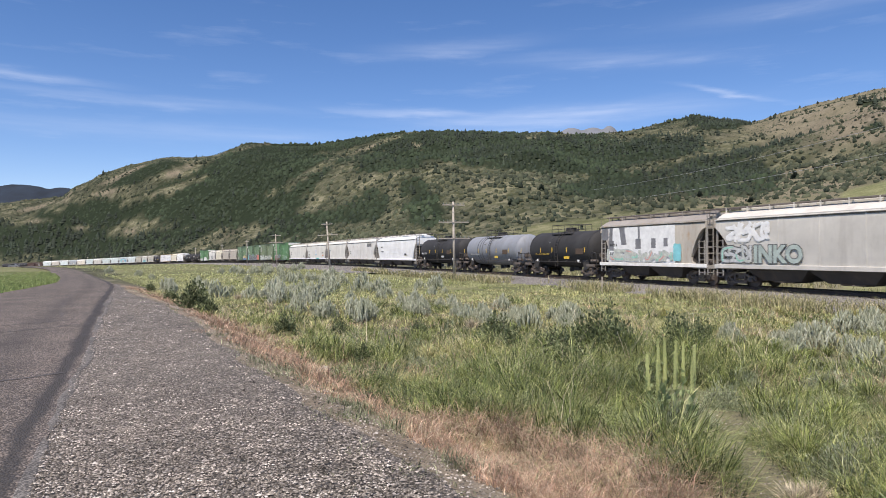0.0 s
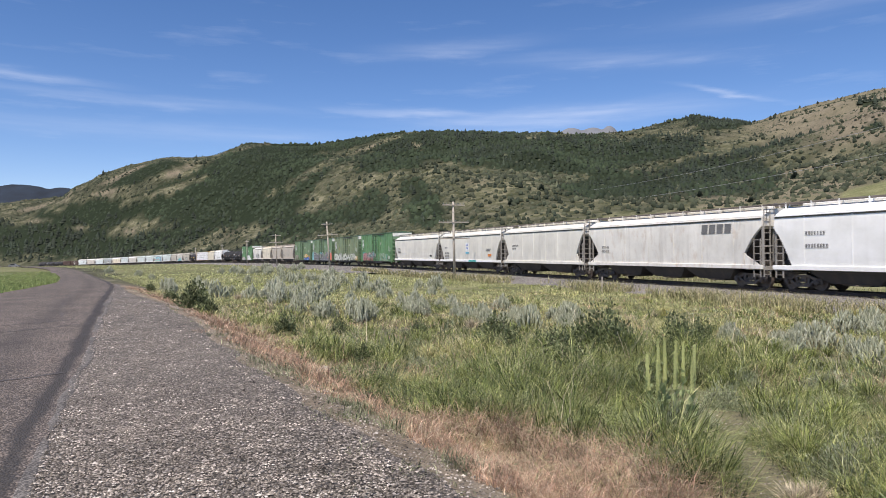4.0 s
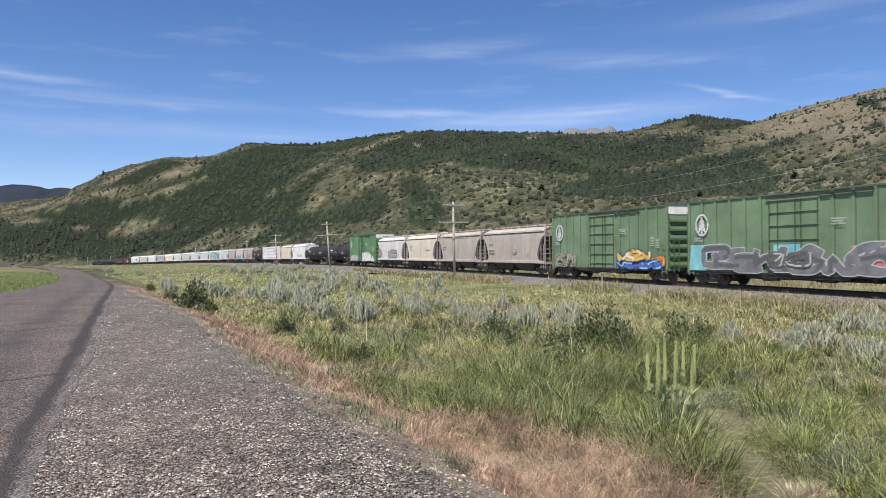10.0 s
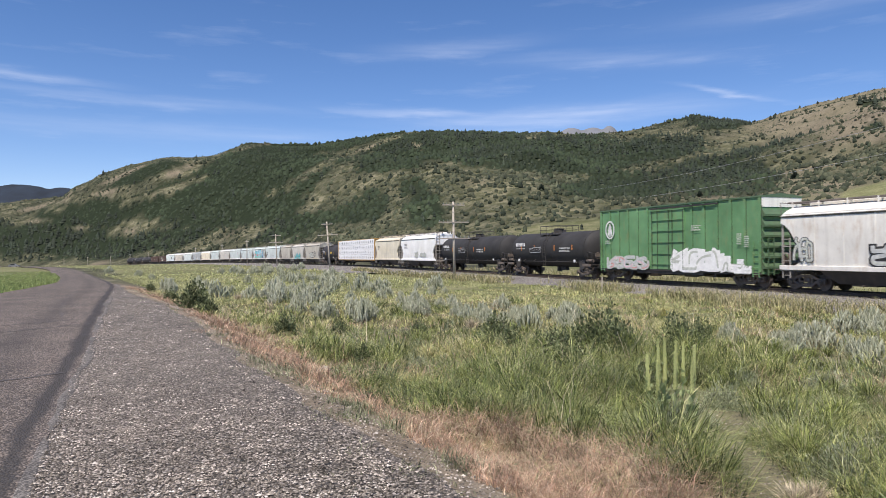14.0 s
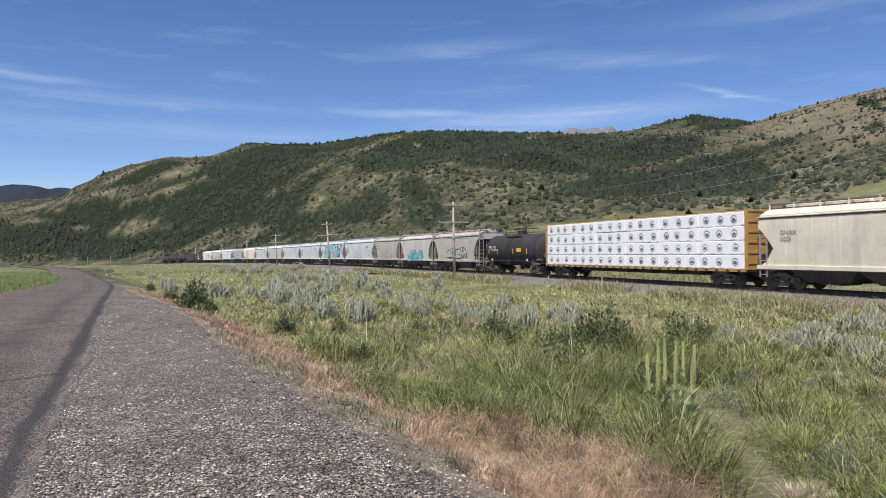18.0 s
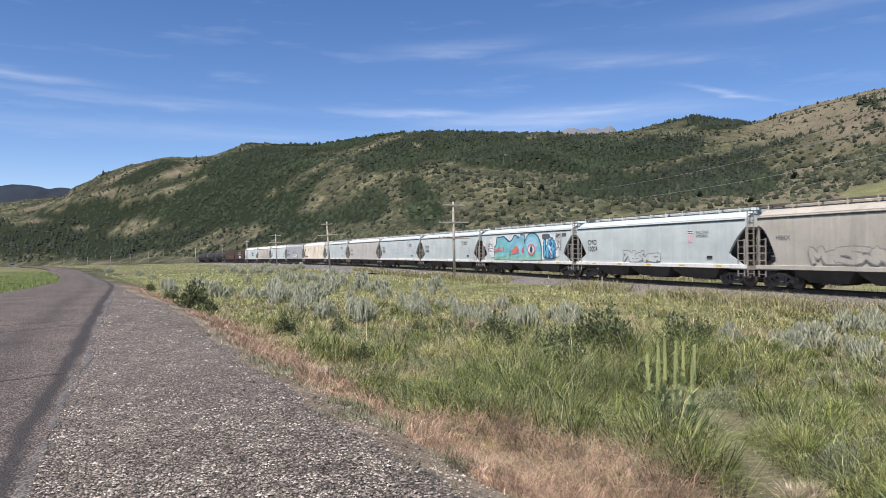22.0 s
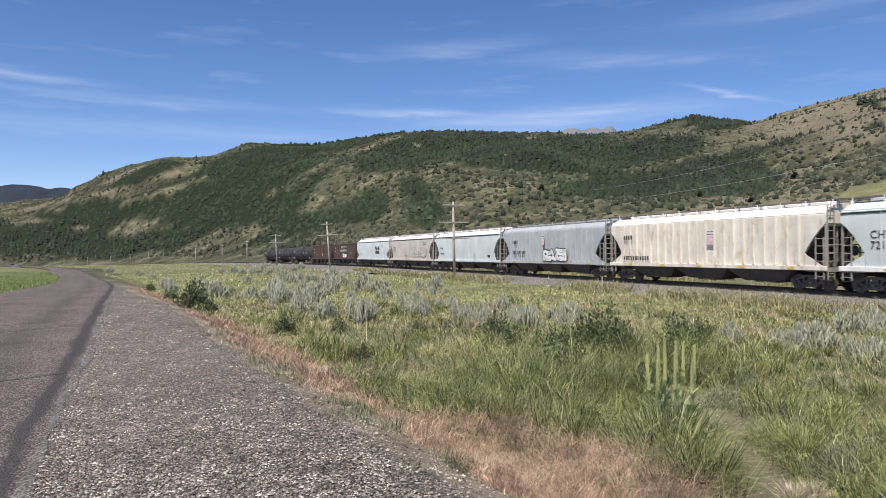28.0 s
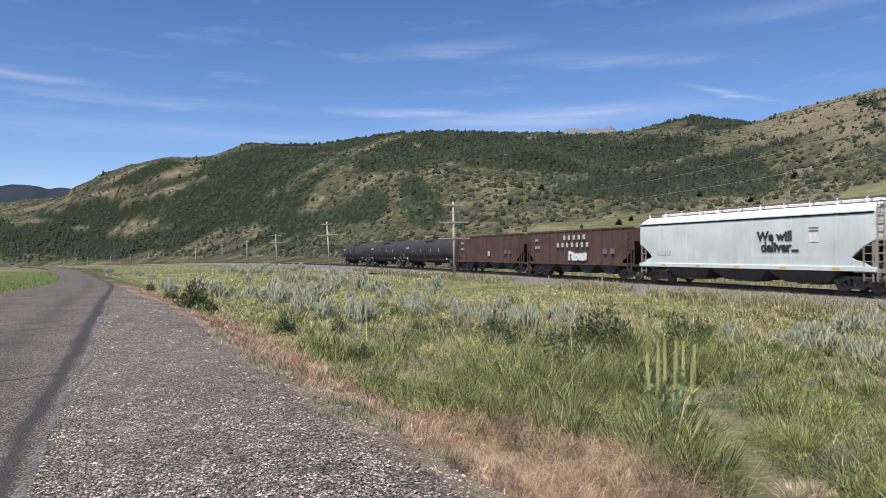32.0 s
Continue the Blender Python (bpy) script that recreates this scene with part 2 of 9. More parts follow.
M_GLASS = plain("glass_insulator", (0.2, 0.22, 0.22), 0.15, 0, 0.1)
M_BLACK = painted("sooty_black_steel", (0.028, 0.026, 0.025), 0.7, (0.1, 0.08, 0.06), 0.5)
M_TRUCK = painted("grimy_truck_steel", (0.12, 0.098, 0.082), 0.85, (0.26, 0.2, 0.15), 0.7)
# rusty steel, darkened so that its colour carries the end recess's shade
M_WEB = painted("shade_dark_rusty_end_steel", (0.045, 0.036, 0.03), 0.9, (0.03, 0.024, 0.02), 0.6, rust=0.1)
# near-black brown: shade under the car ends and bays is in the colour
M_BAY = painted("shade_dark_hopper_steel", (0.05, 0.044, 0.04), 0.9, (0.13, 0.1, 0.075), 0.5)
M_WHEEL = plain("dull_wheel_steel", (0.125, 0.1, 0.085), 0.55, 0.4)

# ---------------- mesh helpers ----------------


def mesh_from(name, verts, faces, mat, smooth=False):
    me = bpy.data.meshes.new(name)
    me.from_pydata([tuple(v) for v in verts], [], [tuple(f) for f in faces])
    if mat:
        me.materials.append(mat)
    if smooth:
        me.shade_smooth()
    me.update()
    return me


def child(name, data, parent, label="", m=None):
    ob = new(name, data)
    ob.parent = parent
    if m is not None:
        ob.matrix_basis = m
    return tagged(ob, label) if label else ob


def bm_mesh(name, bm, mat, smooth=False):
    me = bpy.data.meshes.new(name)
    bm.normal_update()
    bm.to_mesh(me)
    bm.free()
    if mat:
        me.materials.append(mat)
    if smooth:
        me.shade_smooth()
    return me


def part(name, bm, mat, parent, label="", smooth=False):
    return child(name, bm_mesh(name, bm, mat, smooth), parent, label)


def add_box(bm, x0, x1, y0, y1, z0, z1, bevel=0.0):
    vs = [bm.verts.new((x, y, z)) for x in (x0, x1) for y in (y0, y1) for z in (z0, z1)]
    fs = [bm.faces.new([vs[i] for i in q]) for q in ((0, 1, 3, 2), (4, 6, 7, 5), (0, 4, 5, 1), (2, 3, 7, 6), (0, 2, 6, 4), (1, 5, 7, 3))]
    if bevel:
        es = list({e for f in fs for e in f.edges})
        bmesh.ops.bevel(bm, geom=es, offset=bevel, segments=1, affect="EDGES")


def add_tube(bm, a, b, r, n=6, r2=None):
    a, b = Vector(a), Vector(b)
    d = (b - a)
    q = d.to_track_quat("Z", "Y").to_matrix()
    r2 = r if r2 is None else r2
    ra, rb = [], []
    for i in range(n):
        c = Vector((math.cos(2 * math.pi * i / n), math.sin(2 * math.pi * i / n), 0))
        ra.append(bm.verts.new(a + q @ (c * r)))
        rb.append(bm.verts.new(b + q @ (c * r2)))
    for i in range(n):
        bm.faces.new((ra[i], ra[(i + 1) % n], rb[(i + 1) % n], rb[i]))
    bm.faces.new(ra[::-1])
    bm.faces.new(rb)


def prism(bm, poly, y0, y1):
    """A polygon in x, z, carried from y0 to y1."""
    a = [bm.verts.new((x, y0, z)) for x, z in poly]
    b = [bm.verts.new((x, y1, z)) for x, z in poly]
    n = len(poly)
    bm.faces.new(a)
    bm.faces.new(b[::-1])
    for i in range(n):
        bm.faces.new((a[i], b[i], b[(i + 1) % n], a[(i + 1) % n]))
    bmesh.ops.recalc_face_normals(bm, faces=bm.faces[:])


# ---------------- the railway's line ----------------
# distance along the line, bend of the line there, height of the rails above the eye
LINE = ((700, 0, -2.2), (60, 0, -2.2), (-20, -0.00007, -2.07), (-80, -0.00082, -2.02), (-150, -0.00058, -2.25), (-230, -0.00074, -2.72),
        (-320, -0.00099, -3.76), (-420, -0.00099, -5.24), (-540, -0.00093, -7.29), (-700, -0.00093, -10.07), (-1100, -0.0009, -15.0))
TS = np.arange(700.0, -1100.5, -1.0)
_k = np.interp(-TS, [-a[0] for a in LINE], [a[1] for a in LINE])
TZ = np.interp(-TS, [-a[0] for a in LINE], [a[2] for a in LINE]) + CAM_H
for _ in range(40):
    TZ[1:-1] = (TZ[:-2] + TZ[1:-1] * 2 + TZ[2:]) / 4
TH = np.concatenate([[0], np.cumsum(-(_k[1:] + _k[:-1]) / 2)])
TH = TH - TH[700] + radians(-68.35)
TX = np.concatenate([[0], np.cumsum(-(np.cos(TH[1:]) + np.cos(TH[:-1])) / 2)])
TY = np.concatenate([[0], np.cumsum(-(np.sin(TH[1:]) + np.sin(TH[:-1])) / 2)])
TX, TY = TX - TX[700] + 16.87, TY - TY[700] + 43.52


def on_line(s, side=0.0, up=0.0):
    """A point by the railway: side metres to the road's side of the line."""
    x, y, z, h = (float(np.interp(-s, -TS, a)) for a in (TX, TY, TZ, TH))
    return Vector((x + side * math.sin(h), y - side * math.cos(h), z + up)), h


# ---------------- lie of the land ----------------


def smooth(a, b, x):
    t = np.clip((x - a) / (b - a), 0, 1)
    return t * t * (3 - 2 * t)


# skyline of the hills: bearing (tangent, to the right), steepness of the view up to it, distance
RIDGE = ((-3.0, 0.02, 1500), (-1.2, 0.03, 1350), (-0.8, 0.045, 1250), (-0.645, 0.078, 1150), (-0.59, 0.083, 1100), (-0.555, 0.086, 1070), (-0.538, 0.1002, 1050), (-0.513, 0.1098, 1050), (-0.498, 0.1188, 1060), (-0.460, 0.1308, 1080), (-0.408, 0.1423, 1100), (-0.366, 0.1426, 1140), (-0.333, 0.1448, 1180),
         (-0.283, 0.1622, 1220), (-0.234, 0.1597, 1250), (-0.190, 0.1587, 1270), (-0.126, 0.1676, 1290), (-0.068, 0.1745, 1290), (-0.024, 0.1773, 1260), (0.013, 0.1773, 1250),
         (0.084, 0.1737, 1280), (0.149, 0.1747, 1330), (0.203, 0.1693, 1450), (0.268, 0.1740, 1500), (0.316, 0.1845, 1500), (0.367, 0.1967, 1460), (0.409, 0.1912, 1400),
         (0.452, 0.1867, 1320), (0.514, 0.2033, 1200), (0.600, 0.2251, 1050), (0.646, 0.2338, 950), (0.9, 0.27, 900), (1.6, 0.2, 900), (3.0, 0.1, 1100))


def interp_smooth(x, xs, ys):
    xs, ys = np.asarray(xs), np.asarray(ys)
    i = np.clip(np.searchsorted(xs, x) - 1, 0, len(xs) - 2)
    t = np.clip((x - xs[i]) / (xs[i + 1] - xs[i]), 0, 1)
    lin = ys[i] + (ys[i + 1] - ys[i]) * t
    return lin


def fbm(x, y, scale, octaves=5, seed=0.0, rough=0.5):
    """Layered value noise on arrays."""
    out = np.zeros_like(x, dtype=float)
    amp, tot = 1.0, 0.0
    for o in range(octaves):
        f = scale * 2 ** o
        u, v = x * f + seed * 17.3 + o * 5.1, y * f - seed * 9.7 + o * 3.3
        iu, iv = np.floor(u), np.floor(v)
        fu, fv = u - iu, v - iv
        fu, fv = fu * fu * (3 - 2 * fu), fv * fv * (3 - 2 * fv)

        def h(a, b):
            q = np.sin(a * 127.1 + b * 311.7 + o * 74.7) * 43758.5453
            return q - np.floor(q)
        out += amp * ((h(iu, iv) * (1 - fu) + h(iu + 1, iv) * fu) * (1 - fv) + (h(iu, iv + 1) * (1 - fu) + h(iu + 1, iv + 1) * fu) * fv)
        tot += amp
        amp *= rough
    return out / tot


def line_gap(x, y):
    """How far a place lies from the railway, on which side (+: the road's), and the rails' height there."""
    best = np.full(x.shape, 1e9)
    side = np.zeros(x.shape)
    zt = np.zeros(x.shape)
    for i in range(0, len(TS), 12):
        d = (x - TX[i]) ** 2 + (y - TY[i]) ** 2
        m = d < best
        best[m] = d[m]
        s = (x - TX[i]) * math.sin(TH[i]) - (y - TY[i]) * math.cos(TH[i])
        side[m] = s[m]
        zt[m] = TZ[i]
    return np.where(np.abs(side) < 25, np.abs(side), np.sqrt(best)), side, zt


# the road's outer edge, towards the railway
ROAD = ((3.2, -8.0), (-0.66, 0.0), (-2.8, 4.55), (-4.55, 8.3), (-9.2, 18.5), (-13.9, 28.7), (-17.4, 36.4), (-24.2, 49.7), (-31.4, 63.0), (-40.7, 80.0), (-55, 106.0), (-81, 150.0), (-121, 208.0), (-200, 300.0), (-290, 380))



def road_edge_x(y):
    return interp_smooth(y, [p[1] for p in ROAD], [p[0] for p in ROAD])


SHOULDER_Y, SHOULDER_W = (-8, 3, 6, 10, 16, 22, 30, 36), (2.75, 2.36, 2.2, 2.03, 1.85, 1.52, 0.55, 0.12)


def land(x, y):
    """Height of the land on arrays, and the bearing and rise values that the cover goes by."""
    d = np.hypot(x, y)
    gap, side, zt = line_gap(x, y)
    w = smooth(-10, 60, y) * smooth(8, -30, x)
    zr = -0.013 * np.maximum(0, d - 28) * w              # the road's level falls slowly
    zr = np.maximum(zr, -9)
    re = road_edge_x(y)
    off = x - re                                          # metres right of the road's edge
    sw = np.interp(y, SHOULDER_Y, SHOULDER_W) * 1.1
    verge = smooth(0.1, 5.5, off - sw)
    ditch = -0.62 * verge + 0.12 * (fbm(x, y, 0.35, 3, 2.0) - 0.5) * verge
    near = zr + ditch
    far = zt - 0.62 + 0.3 * (fbm(x, y, 0.06, 3, 5.0) - 0.5)
    k = smooth(45, 10, gap)
    k = np.maximum(k, smooth(90, 160, d))
    level = smooth(60, 180, d)
    k = np.where(d < 400, k * (level + (1 - level) * smooth(sw - 0.2, sw + 2.6, off)), k)
    z = near * (1 - k) + far * k
    # hills
    behind = np.where(side < 0, gap, 0)
    front = np.where(y > 1, y, 1)
    tb = np.clip(x / front, -3, 3)
    tb = np.where(y > 1, tb, np.where(x > 0, 3, -3))
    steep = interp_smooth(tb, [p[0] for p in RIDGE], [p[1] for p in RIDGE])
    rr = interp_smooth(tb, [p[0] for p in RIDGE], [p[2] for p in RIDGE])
    yy = np.where(y > 1, y, d * 0.3)                      # depth along the view, as the bearings are tangents
    u = np.clip((yy - 60) / (rr - 60), 0, 1.6)
    gate = smooth(12, 160, behind)
    rise = np.where(u <= 1, 0.22 * u + 0.78 * (u ** 1.55), 1 - 0.9 * (u - 1))
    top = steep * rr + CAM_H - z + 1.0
    spur = (0.5 - np.abs(fbm(x + y * 0.45, y * 0.55 - x * 0.1, 0.0042, 5, 3.0) - 0.5) * 2.0)
    rough = fbm(x, y, 0.012, 5, 7.0) - 0.5
    crest = smooth(0.1, 0.45, u) * (1 - smooth(0.82, 1.0, u))
    hill = top * rise + crest * (spur * 62 + rough * 26) + smooth(0.75, 1, u) * (fbm(x, y, 0.02, 4, 1.0) - 0.5) * 5
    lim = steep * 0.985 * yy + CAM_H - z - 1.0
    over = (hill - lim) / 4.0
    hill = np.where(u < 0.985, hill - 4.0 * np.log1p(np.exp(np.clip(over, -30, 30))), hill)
    z = z + gate * np.maximum(hill, -6) * (d < 4900)
    return z, gap, side, off


def land_at(x, y):
    return float(land(np.array([float(x)]), np.array([float(y)]))[0][0])


# cover of the hillsides: bearing, steepness of the view, half widths, tilt, what grows there
FOREST = ((-0.292, 0.1079, 0.091, 0.0494, 0.35, 1.20), (-0.422, 0.1255, 0.049, 0.0107, 0.38, 1.10), (-0.357, 0.0821, 0.066, 0.0214, 0.25, 1.00), (-0.514, 0.0563, 0.091, 0.0132, 0.15, 0.85), (-0.572, 0.0239, 0.091, 0.0198, 0.00, 1.10),
          (-0.407, 0.0224, 0.058, 0.0132, 0.10, 0.80), (-0.197, 0.0436, 0.048, 0.0160, 0.30, 1.05), (-0.106, 0.0700, 0.034, 0.0170, 0.50, 1.10), (-0.022, 0.0602, 0.022, 0.0330, 0.30, 1.05), (-0.046, 0.0980, 0.030, 0.0120, 0.20, 0.95), (0.455, 0.0960, 0.040, 0.0180, 0.00, 1.15), (-0.069, 0.1347, 0.074, 0.0148, 0.20, 1.10),
          (0.013, 0.1587, 0.091, 0.0214, 0.00, 1.20), (0.145, 0.1410, 0.140, 0.0247, -0.03, 1.30), (0.269, 0.0905, 0.074, 0.0198, -0.10, 1.10), (0.417, 0.1098, 0.082, 0.0329, 0.00, 1.20), (0.409, 0.1898, 0.049, 0.0124, -0.10, 1.20),
          (0.326, 0.1477, 0.074, 0.0165, 0.00, 1.00))
GROVES = ((0.616, 0.2143, 0.018, 0.0049, 0.00, 1.20), (0.628, 0.1771, 0.021, 0.0066, 0.00, 1.00), (0.507, 0.1551, 0.099, 0.0058, 0.30, 0.75), (-0.160, 0.1644, 0.091, 0.0115, 0.20, 1.00), (-0.250, 0.0540, 0.058, 0.0132, 0.30, 0.70),
          (0.079, 0.0510, 0.049, 0.0066, 0.00, 0.40))
OPEN = ((-0.460, 0.1209, 0.062, 0.0037, 0.45, 1.40), (-0.580, 0.0758, 0.045, 0.0037, 0.22, 1.20), (-0.493, 0.0924, 0.054, 0.0037, 0.19, 1.30), (-0.390, 0.1203, 0.054, 0.0066, 0.38, 1.40), (-0.399, 0.0956, 0.070, 0.0033, 0.33, 1.20),
          (-0.293, 0.1540, 0.049, 0.0029, 0.21, 1.20), (-0.530, 0.0400, 0.012, 0.0041, 0.00, 1.30), (-0.456, 0.0360, 0.026, 0.0066, 0.10, 1.20), (-0.595, 0.0513, 0.031, 0.0033, 0.05, 1.30), (-0.585, 0.0017, 0.018, 0.0041, 0.00, 1.00),
          (-0.316, 0.0257, 0.066, 0.0148, 0.30, 0.80), (-0.201, 0.1137, 0.051, 0.0037, 0.55, 1.40), (-0.106, 0.1556, 0.051, 0.0037, 0.33, 1.30), (-0.152, 0.0918, 0.049, 0.0264, 0.50, 0.95), (-0.077, 0.0936, 0.031, 0.0280, 0.40, 0.90),
          (0.050, 0.1032, 0.091, 0.0231, -0.05, 1.10))
CLEARINGS = ((-0.069, 0.0301, 0.132, 0.0132, 0.00, 0.80), (-0.037, 0.1567, 0.014, 0.0066, -0.20, 1.30), (0.135, 0.1675, 0.010, 0.0041, 0.00, 1.20), (0.175, 0.1704, 0.012, 0.0041, 0.00, 1.20), (0.153, 0.0899, 0.049, 0.0037, 0.30, 1.00),
          (0.343, 0.1714, 0.035, 0.0033, 0.00, 1.20), (0.532, 0.1969, 0.132, 0.0181, 0.35, 1.40), (0.561, 0.1332, 0.091, 0.0297, 0.10, 1.10), (0.573, 0.0950, 0.100, 0.0130, 0.00, 1.20), (0.211, 0.0639, 0.115, 0.0099, 0.10, 1.05),
          (0.425, 0.0700, 0.120, 0.0090, 0.12, 1.30))


def patch_value(tb, st, table):
    out = np.zeros_like(tb)
    for b, e, hb, he, tilt, k in table:
        q = ((tb - b) / hb) ** 2 + ((st - e - (tb - b) * tilt) / he) ** 2
        out = np.maximum(out, k * np.exp(-q * 0.9))
    return out


def cover(x, y, z):
    """Wood, pasture and bare rock, each 0 to 1."""
    yy = np.maximum(y, 1)
    tb, st = x / yy, (z - CAM_H) / yy
    n = fbm(x, y, 0.012, 5, 11.0) - 0.5
    n2 = fbm(x, y, 0.05, 4, 12.0) - 0.5
    bare = np.maximum(patch_value(tb, st, OPEN), patch_value(tb, st, CLEARINGS))
    f = np.maximum(patch_value(tb, st, FOREST), patch_value(tb, st, GROVES)) - bare * 0.9 + n * 0.75 + n2 * 0.9 + 0.2 * smooth(0.0, -0.12, tb)
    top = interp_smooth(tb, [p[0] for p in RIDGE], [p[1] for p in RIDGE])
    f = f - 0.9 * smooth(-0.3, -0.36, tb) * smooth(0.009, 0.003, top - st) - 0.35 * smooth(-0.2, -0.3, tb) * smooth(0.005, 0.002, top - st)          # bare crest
    wood = smooth(0.18, 0.42, f) * smooth(0.002, 0.008, st + 0.012 * smooth(-0.25, -0.45, tb))
    pasture = smooth(0.05, 0.16, tb) * (1 - 0.5 * smooth(0.36, 0.46, tb)) * (0.6 + 0.3 * smooth(-0.05, 0.1, n)) * smooth(0.008, 0.0, st - 0.031 - (tb - 0.06) * 0.085 + n2 * 0.02)
    pasture = np.maximum(pasture, smooth(0.572, 0.592, tb + n2 * 0.03) * smooth(0.005, 0.0, st - 0.083 - (tb - 0.59) * 0.26 + n2 * 0.01))
    rock = smooth(0.36, 0.5, tb) * smooth(0.14, 0.18, st + n2 * 0.06) * (1 - wood) * 0.6
    pasture = np.maximum(pasture, 0.15 * smooth(-0.25, 0.0, tb) * np.clip(bare + n, 0, 1) * smooth(0.0, 0.02, st))
    rock = np.maximum(rock, smooth(0.15, 0.3, n) * 0.6)
    rock = np.maximum(rock, 0.8 * smooth(0.95, 1.25, bare) * (1 - wood))
    rock = np.maximum(rock, 0.55 * smooth(0.4, 0.5, tb) * smooth(0.11, 0.085, st) * (1 - wood))          # pale dry foot of the slope
    return wood * (1 - pasture), pasture, rock


def build_ground():
    inner = np.linspace(-36, 36, 500)
    outer = np.concatenate([np.linspace(-180, -36, 90, endpoint=False), inner, np.linspace(36, 180, 91)[1:-1]])
    rad = np.concatenate([np.geomspace(0.4, 3.3, 18), np.geomspace(3.4, 60, 75), np.geomspace(62, 420, 70), np.linspace(430, 1700, 120), np.geomspace(1750, 4950, 14)])
    b, r = np.meshgrid(np.radians(outer), rad)
    x, y = r * np.sin(b), r * np.cos(b)
    sh = x.shape
    z, gap, side, off = land(x.ravel(), y.ravel())
    # the soil lies a hand's width under the road and its shoulder
    sw = np.interp(y.ravel(), SHOULDER_Y, SHOULDER_W) * 1.1
    z = z - 0.14 * smooth(sw + 0.12, sw - 0.3, off) * smooth(-7.5, -6.3, off)
    z = z.reshape(sh)
    nb, nr = sh[1], sh[0]
    verts = np.stack([x.ravel(), y.ravel(), z.ravel()], 1)
    verts = np.vstack([verts, [[0, 0, land_at(0, 0.01)]]])
    i, j = np.meshgrid(np.arange(nr - 1), np.arange(nb), indexing="ij")
    j2 = (j + 1) % nb
    quads = np.stack([i * nb + j, i * nb + j2, (i + 1) * nb + j2, (i + 1) * nb + j], -1).reshape(-1, 4)[:, ::-1]
    tris = [(nr * nb, (k + 1) % nb, k) for k in range(nb)]
    me = bpy.data.meshes.new("ground")
    me.from_pydata(verts.tolist(), [], quads.tolist() + tris)
    me.materials.append(M_GROUND)
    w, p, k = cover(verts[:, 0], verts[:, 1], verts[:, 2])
    o2 = np.append(off, 0.0)
    bare = smooth(4.2, 2.6, o2 - np.interp(verts[:, 1], SHOULDER_Y, SHOULDER_W) * 1.1) * smooth(60, 40, np.hypot(verts[:, 0], verts[:, 1])) * smooth(-1.5, -0.5, o2)
    s2, d2 = np.append(side, 1.0), np.hypot(verts[:, 0], verts[:, 1])
    field = smooth(22, 45, d2) * (s2 > 3) * ((o2 > 6) | (o2 < -3.0))
    p = np.maximum(p, field * 0.85)          # grass of the valley floor
    w = np.where(s2 > 0, 0, w)
    for cx, cy, rx, ry in ((4.25, 10.8, 0.6, 1.3), (3.6, 8.4, 0.45, 1.5), (3.05, 6.6, 0.35, 1.0)):
        bare = np.maximum(bare, np.exp(-((verts[:, 0] - cx) / rx) ** 2 - ((verts[:, 1] - cy) / ry) ** 2))
    k = np.maximum(k, bare)          # dusty soil beside the road
    col = me.color_attributes.new("cover", "FLOAT_COLOR", "POINT")
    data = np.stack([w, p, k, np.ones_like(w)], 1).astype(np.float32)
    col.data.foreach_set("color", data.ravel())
    me.shade_smooth()
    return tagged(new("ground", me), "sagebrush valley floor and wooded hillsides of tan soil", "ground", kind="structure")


build_ground()

# ---------------- railway track ----------------


def sweep(name, profile, s0, s1, step, mat, closed=True, jitter=0.0):
    """Carry a profile (side, up) along the railway."""
    ss = np.arange(s0, s1, -step)
    n = len(profile)
    verts, faces = [], []
    rng = random.Random(5)
    for s in ss:
        for a, u in profile:
            p, h = on_line(float(s), a + rng.uniform(-jitter, jitter), u + rng.uniform(-jitter, jitter) * 0.5)
            verts.append(p)
    m = n if closed else n - 1
    for i in range(len(ss) - 1):
        for k in range(m):
            k2 = (k + 1) % n
            faces.append((i * n + k, i * n + k2, (i + 1) * n + k2, (i + 1) * n + k))
    return mesh_from(name, verts, faces, mat)


